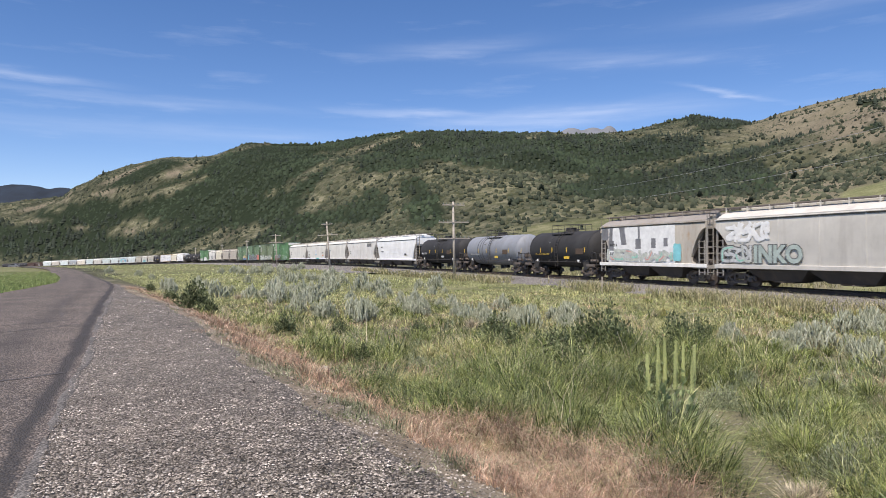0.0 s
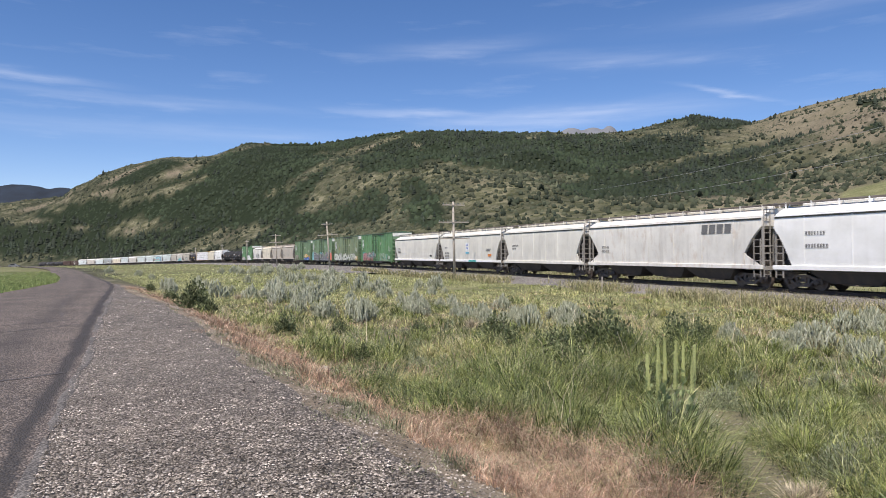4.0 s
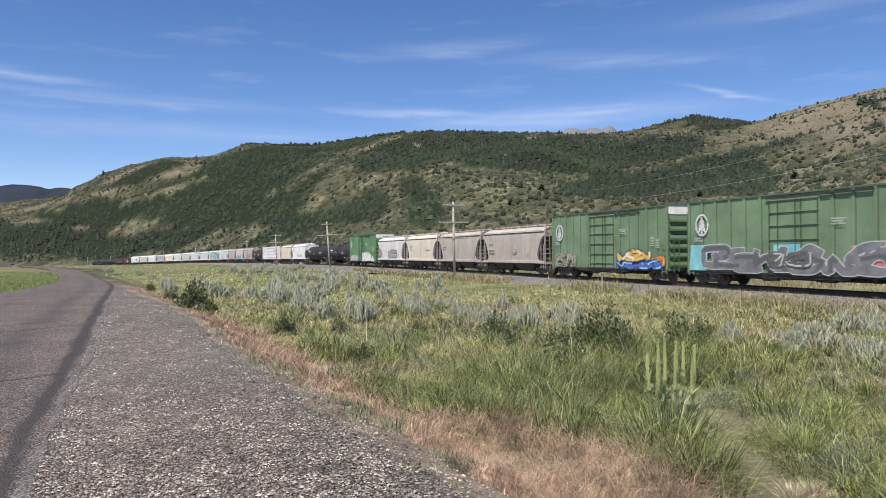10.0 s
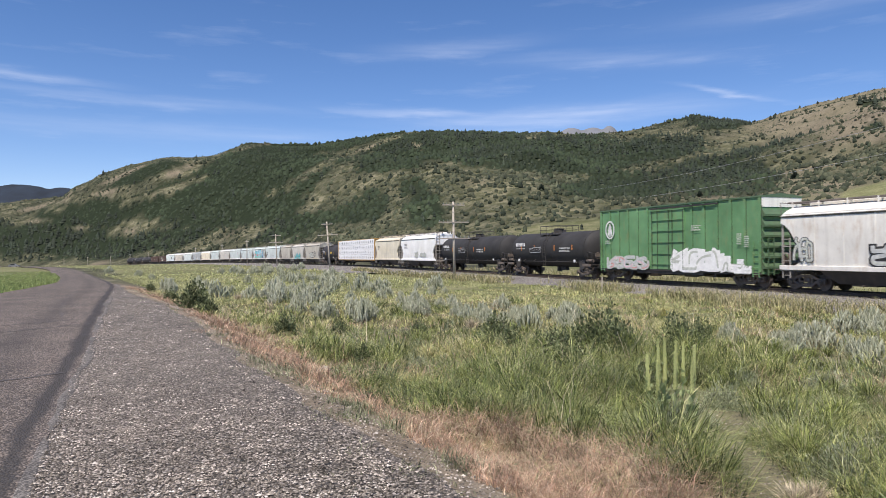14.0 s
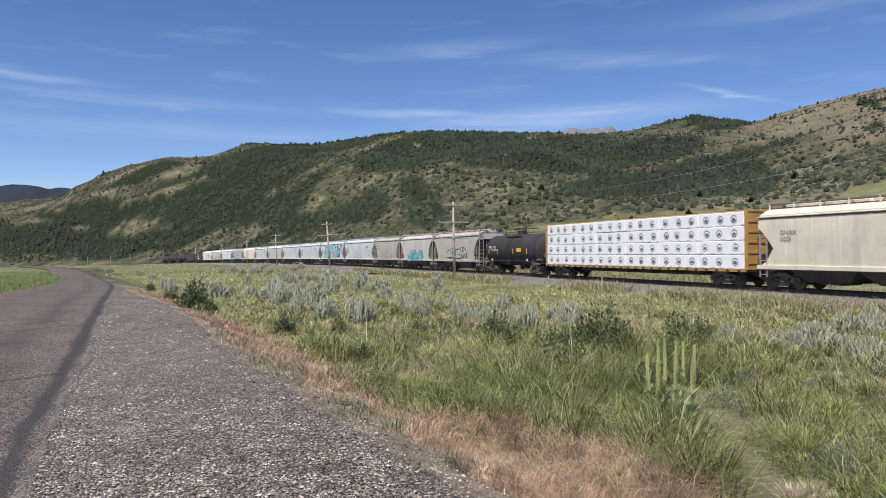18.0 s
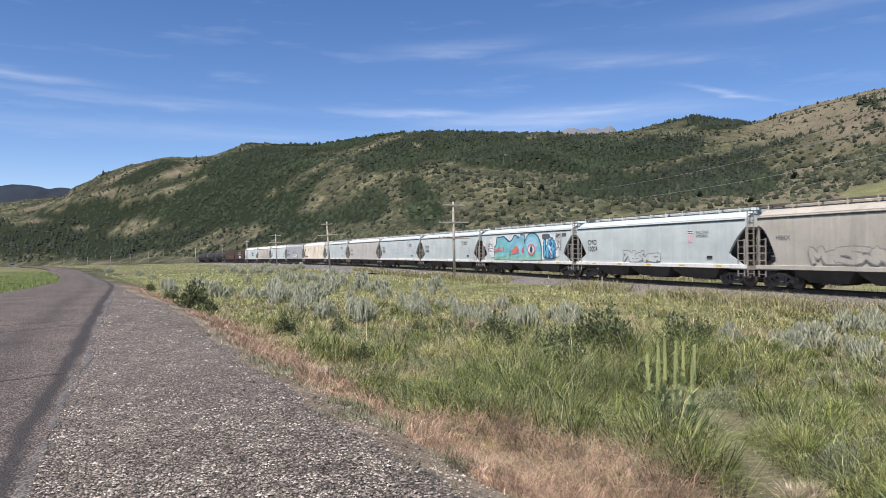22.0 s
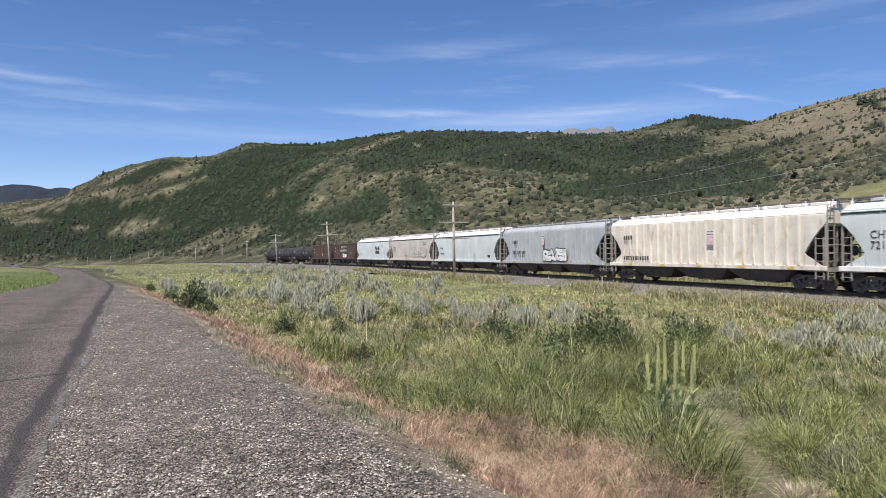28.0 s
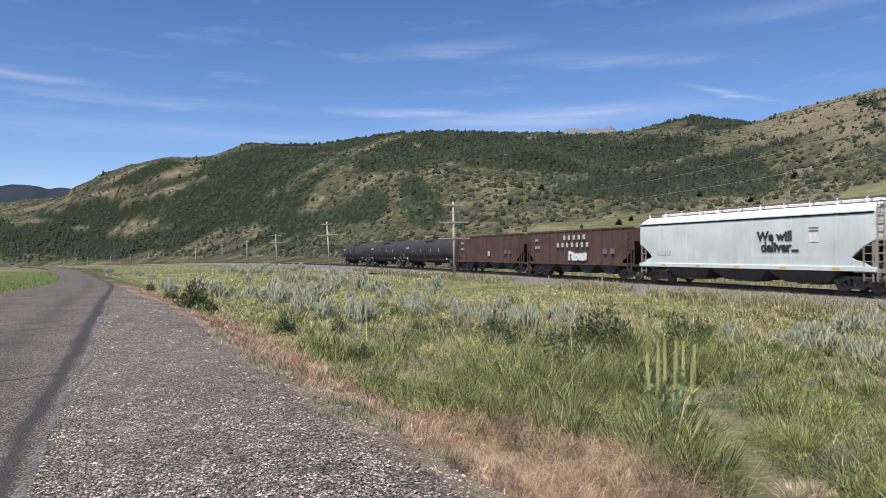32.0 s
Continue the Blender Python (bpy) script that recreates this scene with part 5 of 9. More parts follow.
# ---- boxcar ----
def boxcar(name, label, L, number, paint, end_paint, door_paint, top_paint, top=5.16):
    car = tagged(new("boxcar"), label, "rail car", "freight cars of the passing train")
    E = L / 2 - 0.92
    W = 1.48
    bm = bmesh.new()
    add_box(bm, -E, E, -W, W, 0.76, top - 0.12, 0.02)
    body = part("body", bm, paint, car)
    bm = bmesh.new()
    add_box(bm, -E, E, -0.3, 0.3, 0.46, 0.78)
    part("centre_sill", bm, M_BLACK, car)
    for x in np.linspace(-E + 3.6, E - 3.6, 6):
        bm = bmesh.new()
        prism(bm, [(x - 0.08, 0.5), (x + 0.08, 0.5), (x + 0.08, 0.78), (x - 0.08, 0.78)], -W + 0.1, W - 0.1)
        part("crossbearer", bm, M_BLACK, car)
    bm = bmesh.new()
    add_tube(bm, (-2.6, -0.85, 0.58), (-1.6, -0.85, 0.58), 0.2, 10)
    add_tube(bm, (-1.6, -0.85, 0.62), (3.4, -0.6, 0.58), 0.03, 5)
    part("brake_cylinder", bm, M_TRUCK, car)
    bm = bmesh.new()
    pts = [(-W - 0.06, top - 0.12), (-W - 0.06, top - 0.03), (0, top + 0.12), (W + 0.06, top - 0.03), (W + 0.06, top - 0.12)]
    a = [bm.verts.new((-E - 0.05, y, z)) for y, z in pts]
    b = [bm.verts.new((E + 0.05, y, z)) for y, z in pts]
    bm.faces.new(a)
    bm.faces.new(b[::-1])
    for i in range(5):
        bm.faces.new((a[i], b[i], b[(i + 1) % 5], a[(i + 1) % 5]))
    bmesh.ops.recalc_face_normals(bm, faces=bm.faces[:])
    k = 0
    part("roof", bm, end_paint, car)
    dw = 1.55
    xs = [x for x in np.linspace(-E + 0.12, E - 0.12, 15) if abs(x) > dw + 0.15]
    for x in xs:
        for y in (-W - 0.05, W):
            bm = bmesh.new()
            prism(bm, [(x - 0.09, 0.9), (x + 0.09, 0.9), (x + 0.09, top - 0.14), (x - 0.09, top - 0.14)], y, y + 0.05)
            part("side_post", bm, paint, car)
        for dx in (-0.115, 0.115):        # dirty joint beside each post
            bm = bmesh.new()
            add_box(bm, x + dx - 0.018, x + dx + 0.018, -W - 0.006, -W + 0.01, 0.9, top - 0.14)
            part("panel_joint", bm, M_JOINT, car)
    for y in (-W - 0.09, W):
        bm = bmesh.new()
        add_box(bm, -dw, dw, y, y + 0.09, 0.88, top - 0.32, 0.015)
        door = part("door", bm, door_paint, car, "sliding plug door with locking rods")
        o = y - 0.05 if y < 0 else y + 0.09
        for x in (-1.5, -0.95, 0.15, 0.5, 1.5):
            bm = bmesh.new()
            add_tube(bm, (x, o, 0.92), (x, o, top - 0.4), 0.03, 6)
            part("locking_rod", bm, M_JOINT, door)
        for z in (1.2, 1.9, 2.65, 3.4, 4.1, top - 0.42):
            bm = bmesh.new()
            add_box(bm, -dw, dw, o - 0.01, o + 0.045, z, z + 0.07)
            part("door_bar", bm, door_paint, door)
        bm = bmesh.new()
        add_box(bm, -dw - 0.2, dw + 2.9, y - 0.04 if y < 0 else y + 0.09, y + 0.03 if y < 0 else y + 0.13, top - 0.3, top - 0.2)
        part("door_track", bm, M_BLACK, car)
        bm = bmesh.new()
        add_box(bm, -dw - 0.2, dw + 2.7, y - 0.04 if y < 0 else y + 0.09, y + 0.03 if y < 0 else y + 0.13, 0.78, 0.87)
        part("door_track", bm, M_BLACK, car)
        bm = bmesh.new()
        add_box(bm, -E, E, y + 0.02, y + 0.07, 0.72, 0.84)
        add_box(bm, -3.2, 3.2, y + 0.02, y + 0.07, 0.6, 0.74)
        part("side_sill", bm, M_BLACK, car)
    for s in (1, -1):
        for k in range(6):
            z = 1.05 + k * 0.58
            bm = bmesh.new()
            x0, x1 = s * E, s * (E + 0.16)
            prism(bm, [(x0, z), (x1, z + 0.03), (x1, z + 0.14), (x0, z + 0.4)], -W + 0.06, W - 0.06)
            part("end_rib", bm, end_paint, car)
        bm = bmesh.new()
        add_box(bm, min(s * E, s * (E + 0.03)), max(s * E, s * (E + 0.03)), -W, W, top - 0.66, top - 0.1)
        part("end_panel", bm, top_paint, car, "white upper end panel")
        bm = bmesh.new()
        for y in (-W - 0.02, W + 0.02):
            add_tube(bm, (s * (E + 0.06), y, 0.8), (s * (E + 0.06), y, top - 0.6), 0.02, 5)
        part("corner_grab", bm, end_paint, car)
        ladder(car, s * (E - 0.35), -W - 0.07, 0.6, 2.6, paint)
        ladder(car, s * (E + 0.14), -0.95, 0.7, 2.8, end_paint, 0.42, "y")
        bm = bmesh.new()
        add_box(bm, min(s * E, s * (E + 0.35)), max(s * E, s * (E + 0.35)), -0.7, 0.7, 1.0, 1.05)
        add_tube(bm, (s * (E + 0.12), 0.5, 1.75), (s * (E + 0.22), 0.5, 1.75), 0.25, 12)
        part("brake_platform", bm, M_TRUCK, car)
    bm = bmesh.new()
    add_box(bm, -E - 0.3, E + 0.3, -0.25, 0.25, 0.6, 0.8)
    for x in (-3, -1, 1, 3):
        add_box(bm, x - 0.08, x + 0.08, -1.35, 1.35, 0.6, 0.77)
    add_tube(bm, (0.8, -0.8, 0.6), (1.9, -0.8, 0.6), 0.18, 10)
    part("underframe", bm, M_BLACK, car)
    running_gear(car, L, number, 2.3)
    return car, car, -W - 0.008


# ---- flat car with timber ----
def lumber_car(label, L, number, frame_paint, wrap, mark):
    car = tagged(new("centrebeam_flatcar"), label, "rail car", "freight cars of the passing train")
    E = L / 2 - 0.6
    bm = bmesh.new()
    add_box(bm, -E, E, -1.3, 1.3, 0.86, 0.98)
    add_box(bm, -E, E, -0.3, 0.3, 0.55, 0.86)
    for x in np.linspace(-E + 1.5, E - 1.5, 9):
        add_box(bm, x - 0.08, x + 0.08, -1.3, 1.3, 0.7, 0.86)
    part("underframe", bm, M_BLACK, car)
    bm = bmesh.new()
    for y in (-1.46, 1.36):
        add_box(bm, -E, E, y, y + 0.1, 0.86, 1.01)
    part("deck", bm, frame_paint, car)
    for s in (1, -1):
        bm = bmesh.new()
        add_box(bm, s * E - 0.03, s * E + 0.03, -1.3, 1.3, 0.98, 4.4)
        head = part("bulkhead", bm, frame_paint, car, "yellow-brown ribbed steel end bulkhead")
        for y in (-1.42, 1.3):
            bm = bmesh.new()
            add_box(bm, s * E - 0.1, s * E + 0.1, y, y + 0.12, 0.98, 4.45, 0.01)
            part("post", bm, frame_paint, head)
        for k in range(6):
            bm = bmesh.new()
            add_box(bm, s * E - 0.07, s * E + 0.07, -1.3, 1.3, 1.3 + k * 0.6, 1.44 + k * 0.6, 0.01)
            part("rib", bm, frame_paint, head)
    bm = bmesh.new()
    add_box(bm, -E, E, -0.6, 0.6, 4.34, 4.45)
    for k in range(13):
        x = -E + 0.5 + k * (2 * E - 1) / 12
        add_box(bm, x - 0.06, x + 0.06, -0.1, 0.1, 1.2, 4.45)
    part("centre_beam", bm, frame_paint, car)
    bm = bmesh.new()
    for k in range(26):
        x = -E + 0.45 + k * (2 * E - 0.9) / 25
        add_box(bm, x - 0.08, x + 0.08, -1.54, -1.46, 0.84, 0.99)
    part("winch", bm, M_BLACK, car)
    rng = random.Random(24)
    cols, rows_n = 6, 4
    w = (2 * E - 0.3) / cols
    for r in range(rows_n):
        for c in range(cols):
            x0 = -E + 0.15 + c * w
            z0 = 1.02 + r * 0.83
            bm = bmesh.new()
            add_box(bm, x0 + 0.015, x0 + w - 0.015, -1.38 - rng.uniform(0, 0.03), -0.14, z0, z0 + 0.81, 0.03)
            b = part("timber_pack", bm, wrap, car, "timber bundle wrapped in printed white plastic")
            bm = bmesh.new()
            for k in range(3):
                cx, cz = x0 + w * (0.18 + 0.32 * k) + rng.uniform(-0.12, 0.12), z0 + 0.42
                for i in range(14):
                    a0, a1 = 2 * math.pi * i / 14, 2 * math.pi * (i + 1) / 14
                    stroke(bm, Vector((cx + 0.21 * math.cos(a0), 0, cz + 0.21 * math.sin(a0))), Vector((cx + 0.21 * math.cos(a1), 0, cz + 0.21 * math.sin(a1))), -1.416, 0.035)
                bm.faces.new([bm.verts.new((cx + p, -1.416, cz + q)) for p, q in ((-0.15, -0.1), (0.15, -0.1), (0.06, 0.06), (0, 0.0), (-0.06, 0.08))])
            part("printed_mark", bm, mark, b)
            bm = bmesh.new()
            for k in range(5):
                xx = x0 + 0.2 + k * (w - 0.4) / 4
                stroke(bm, Vector((xx, 0, z0 + 0.06)), Vector((xx + rng.uniform(0.2, 0.5), 0, z0 + 0.06)), -1.416, 0.02)
            part("printed_line", bm, M_PRINT, b)
    for r in range(rows_n):
        bm = bmesh.new()
        add_box(bm, -E + 0.17, E - 0.17, 0.14, 1.38, 1.02 + r * 0.83, 1.02 + r * 0.83 + 0.81, 0.03)
        part("far_side_bundle", bm, wrap, car)
    running_gear(car, L, number, 2.6)
    return car


# ---- open coal hopper ----
def open_hopper(label, L, number, paint):
    car = tagged(new("open_hopper"), label, "rail car", "freight cars of the passing train")
    E = L / 2 - 0.45
    for y in (-1.5, 1.44):
        bm = bmesh.new()
        prism(bm, [(-E + 1.5, 1.2), (-E, 2.2), (-E, 3.75), (E, 3.75), (E, 2.2), (E - 1.5, 1.2)], y, y + 0.06)
        part("side_wall", bm, paint, car)
        bm = bmesh.new()
        add_box(bm, -E - 0.03, E + 0.03, y - 0.05, y + 0.11, 3.72, 3.86, 0.02)
        part("top_rail", bm, paint, car)
        bm = bmesh.new()
        add_box(bm, -E, E, y - 0.03, y + 0.09, 1.05, 1.25)
        part("side_sill", bm, paint, car)
    n = 11
    for k in range(n):
        x = -E + 1.3 + k * (2 * E - 2.6) / (n - 1)
        for y in (-1.6, 1.5):
            bm = bmesh.new()
            add_box(bm, x - 0.06, x + 0.06, y, y + 0.1, 1.25, 3.73, 0.01)
            part("side_post", bm, paint, car)
    for s in (1, -1):
        bm = bmesh.new()
        prism(bm, [(s * E, 3.75), (s * (E - 0.06), 3.75), (s * (E - 0.1), 2.9), (s * (E - 2.6), 1.2), (s * (E - 2.5), 1.14), (s * E, 2.8)], -1.44, 1.44)
        part("end_slope", bm, paint, car)
        bm = bmesh.new()
        for y in (-1.4, -0.5, 0.45, 1.35):
            add_box(bm, s * (E - 0.1) - 0.05, s * (E - 0.1) + 0.05, y, y + 0.06, 1.1, 3.6)
        add_box(bm, min(s * (E - 1.6), s * E), max(s * (E - 1.6), s * E), -1.45, 1.45, 1.0, 1.12)
        part("end_frame", bm, paint, car)
        ladder(car, s * (E - 0.35), -1.58, 0.7, 3.7, paint)
    bm = bmesh.new()
    add_box(bm, -E + 0.1, E - 0.1, -1.43, 1.43, 2.9, 3.05)
    part("load", bm, M_BLACK, car, "dark load below the rim")
    bays = 4
    inner = 2 * E - 3.4
    for k in range(bays):
        cx = -inner / 2 + (k + 0.5) * inner / bays
        bm = bmesh.new()
        prism(bm, [(cx - inner / bays / 2, 1.2), (cx - 0.35, 0.4), (cx + 0.35, 0.4), (cx + inner / bays / 2, 1.2)], -1.3, 1.3)
        part("outlet_bay", bm, M_BLACK, car)
    bm = bmesh.new()
    add_box(bm, -E, E, -0.22, 0.22, 0.8, 1.1)
    part("centre_sill", bm, M_BLACK, car)
    running_gear(car, L, number, 1.7)
    return car, -1.512


M_MARKER = plain("white_marker_enamel", (0.75, 0.75, 0.73), 0.4, 0, 0.1)
M_STRAP = plain("dark_grey_strap", (0.09, 0.095, 0.105), 0.7)
M_JOINT = plain("dirty_dark_green_joint", (0.04, 0.07, 0.035), 0.8)
M_PRINT = plain("grey_print", (0.3, 0.3, 0.33))

# ---------------- the train, car by car ----------------
PAINTS = {}


def paint(key, col, **kw):
    if key not in PAINTS:
        PAINTS[key] = painted(key, col, **kw)
    return PAINTS[key]


P_WHITE = paint("white_car_paint", (0.86, 0.86, 0.82), amount=0.1, rough=0.5)
P_ROOF = paint("dull_grey_brown_roof_paint", (0.3, 0.275, 0.245), amount=0.4, rust=0.2)
P_SILL = paint("white_sill_paint", (0.8, 0.79, 0.74), amount=0.25, rust=0.2)
P_OFFWHITE = paint("off_white_car_paint", (0.73, 0.71, 0.655), amount=0.3, rust=0.35)
P_GREY = paint("light_grey_car_paint", (0.57, 0.545, 0.49), amount=0.28)
P_LIGHT = paint("pale_grey_car_paint", (0.7, 0.68, 0.61), amount=0.22)
P_TAN = paint("dusty_tan_grey_paint", (0.485, 0.455, 0.385), amount=0.35, rust=0.15)
P_SAND = paint("pale_dusty_sand_paint", (0.6, 0.56, 0.48), amount=0.3, rust=0.2)
P_PINK = paint("dusty_pinkish_grey_paint", (0.5, 0.455, 0.385), amount=0.35, rust=0.6)
P_CREAM = paint("cream_car_paint", (0.72, 0.66, 0.52), amount=0.3)
P_RUSTCREAM = paint("rust_streaked_cream_paint", (0.74, 0.7, 0.6), amount=0.3, rust=0.6)
P_BLUE = paint("pale_blue_grey_paint", (0.58, 0.64, 0.62), amount=0.16)
P_BLUEGREY = paint("mid_grey_ribbed_paint", (0.42, 0.45, 0.46), amount=0.3)
P_ICE = paint("blue_white_car_paint", (0.64, 0.7, 0.68), amount=0.16)
P_BLACKTANK = paint("black_tank_paint", (0.017, 0.0165, 0.017), amount=0.12, rough=0.8, dirt=(0.06, 0.05, 0.045))
P_GREYTANK = paint("grey_tank_paint", (0.22, 0.235, 0.26), amount=0.45, rough=0.65)
P_NAVYTANK = paint("faded_navy_tank_paint", (0.024, 0.023, 0.026), amount=0.3, rough=0.8, dirt=(0.09, 0.075, 0.065))
P_GREEN = paint("bright_green_boxcar_paint", (0.115, 0.265, 0.115), amount=0.25, rust=0.2, fade=0.22)
P_OLIVE = paint("faded_olive_boxcar_paint", (0.2, 0.26, 0.15), amount=0.3, rust=0.4, fade=0.2)
P_DULL = paint("dull_green_boxcar_paint", (0.165, 0.26, 0.145), amount=0.28, rust=0.2, fade=0.2)
P_DKGREEN = paint("dark_green_end_paint", (0.075, 0.14, 0.07), amount=0.4)
P_ENDWHITE = paint("white_end_paint", (0.82, 0.82, 0.74), amount=0.25)
P_BROWN = paint("oxide_brown_paint", (0.085, 0.046, 0.036), amount=0.3, rough=0.7)
P_YELLOW = paint("ochre_yellow_steel_paint", (0.42, 0.25, 0.07), amount=0.6)
P_WRAP = plain("white_plastic_wrap", (0.9, 0.905, 0.92), 0.35, 0, 0.05, 2.0)
M_MARK = plain("dark_printed_mark", (0.09, 0.1, 0.12))
I_BLACK = plain("black_lettering", (0.03, 0.03, 0.032), 0.6)
I_CHALK = plain("white_spray", (0.8, 0.8, 0.78), 0.6, 0, 0.12, 3.0)
I_SLATE = plain("slate_blue_spray", (0.13, 0.15, 0.185), 0.6, 0, 0.2, 2.0)
I_RUSTY = plain("faded_brown_lettering", (0.09, 0.06, 0.04), 0.7)
I_SEA = plain("sea_green_spray", (0.3, 0.58, 0.48), 0.6, 0, 0.25, 1.2)
I_CORAL = plain("coral_red_spray", (0.68, 0.2, 0.15), 0.6, 0, 0.2, 2.0)
I_GREY = plain("grey_lettering", (0.16, 0.16, 0.16), 0.6)
I_WHITE = plain("white_lettering", (0.78, 0.78, 0.76), 0.6)
I_YELLOW = plain("yellow_reflector", (0.75, 0.5, 0.05), 0.4)
I_PINK = plain("pink_spray", (0.62, 0.3, 0.27), 0.5)
I_TEAL = plain("teal_spray", (0.06, 0.42, 0.4), 0.5)
I_CYAN = plain("cyan_spray", (0.16, 0.5, 0.66), 0.5)
I_SKY = plain("light_blue_spray", (0.38, 0.62, 0.74), 0.5)
I_BLUE = plain("blue_spray", (0.08, 0.16, 0.5), 0.5)
I_NAVY = plain("navy_spray", (0.02, 0.06, 0.16), 0.5)
I_GOLD = plain("golden_spray", (0.72, 0.47, 0.1), 0.5)
I_SILVER = plain("silver_spray", (0.5, 0.51, 0.5), 0.4)
I_PALE = plain("pale_grey_spray", (0.5, 0.52, 0.46), 0.5)
I_DKGREY = plain("dark_grey_spray", (0.12, 0.125, 0.12), 0.5)
I_BADGE = plain("faded_badge_paint", (0.7, 0.5, 0.52), 0.5)
I_FAINT = plain("faint_grey_scribble", (0.3, 0.275, 0.25), 0.6)
I_MINTGREY = plain("grey_mint_spray", (0.4, 0.47, 0.43), 0.5, 0, 0.25, 2.0)
I_MAROON = plain("maroon_spray", (0.2, 0.05, 0.06), 0.5)
I_BONE = plain("bone_white_spray", (0.58, 0.6, 0.52), 0.6, 0, 0.15, 2.0)
I_TURQ = plain("turquoise_spray", (0.22, 0.56, 0.6), 0.6, 0, 0.25, 1.2)
I_SLATE = plain("slate_grey_spray", (0.2, 0.2, 0.21), 0.6, 0, 0.3, 2.0)
I_AQUA = plain("aqua_blue_spray", (0.26, 0.56, 0.66), 0.5, 0, 0.3, 0.8)
I_ORANGE = plain("orange_spray", (0.7, 0.25, 0.05), 0.5)
I_BROWN = plain("brown_primer_patch", (0.2, 0.125, 0.085), 0.6)
I_MINT = plain("mint_spray", (0.3, 0.55, 0.45), 0.5)


def length(n):
    return COUPLINGS[n - 1] - COUPLINGS[n]


def put(n, car):
    CARS.append((car, n))
    return car


def hopper(n, label, p, **kw):
    car, body = covered_hopper("covered_hopper", label, length(n), n, p, **kw)
    put(n, car)
    return body, length(n) / 2


def conspicuity(body, E, y=-1.6):
    """Yellow reflecting strips along the sill."""
    for k in range(5):
        x = -E + 2.6 + k * (2 * E - 5.2) / 4
        flat_patch(body, "reflector", x, x + 0.42, 1.13, 1.23, min(y, -1.6) - 0.006, I_YELLOW)


def blot(parent, name, pts, y, mat, label=""):
    """A sprayed area with the given outline in x, z."""
    bm = bmesh.new()
    bm.faces.new([bm.verts.new((x, y, z)) for x, z in pts])
    bmesh.ops.triangulate(bm, faces=bm.faces[:])
    return part(name, bm, mat, parent, label)


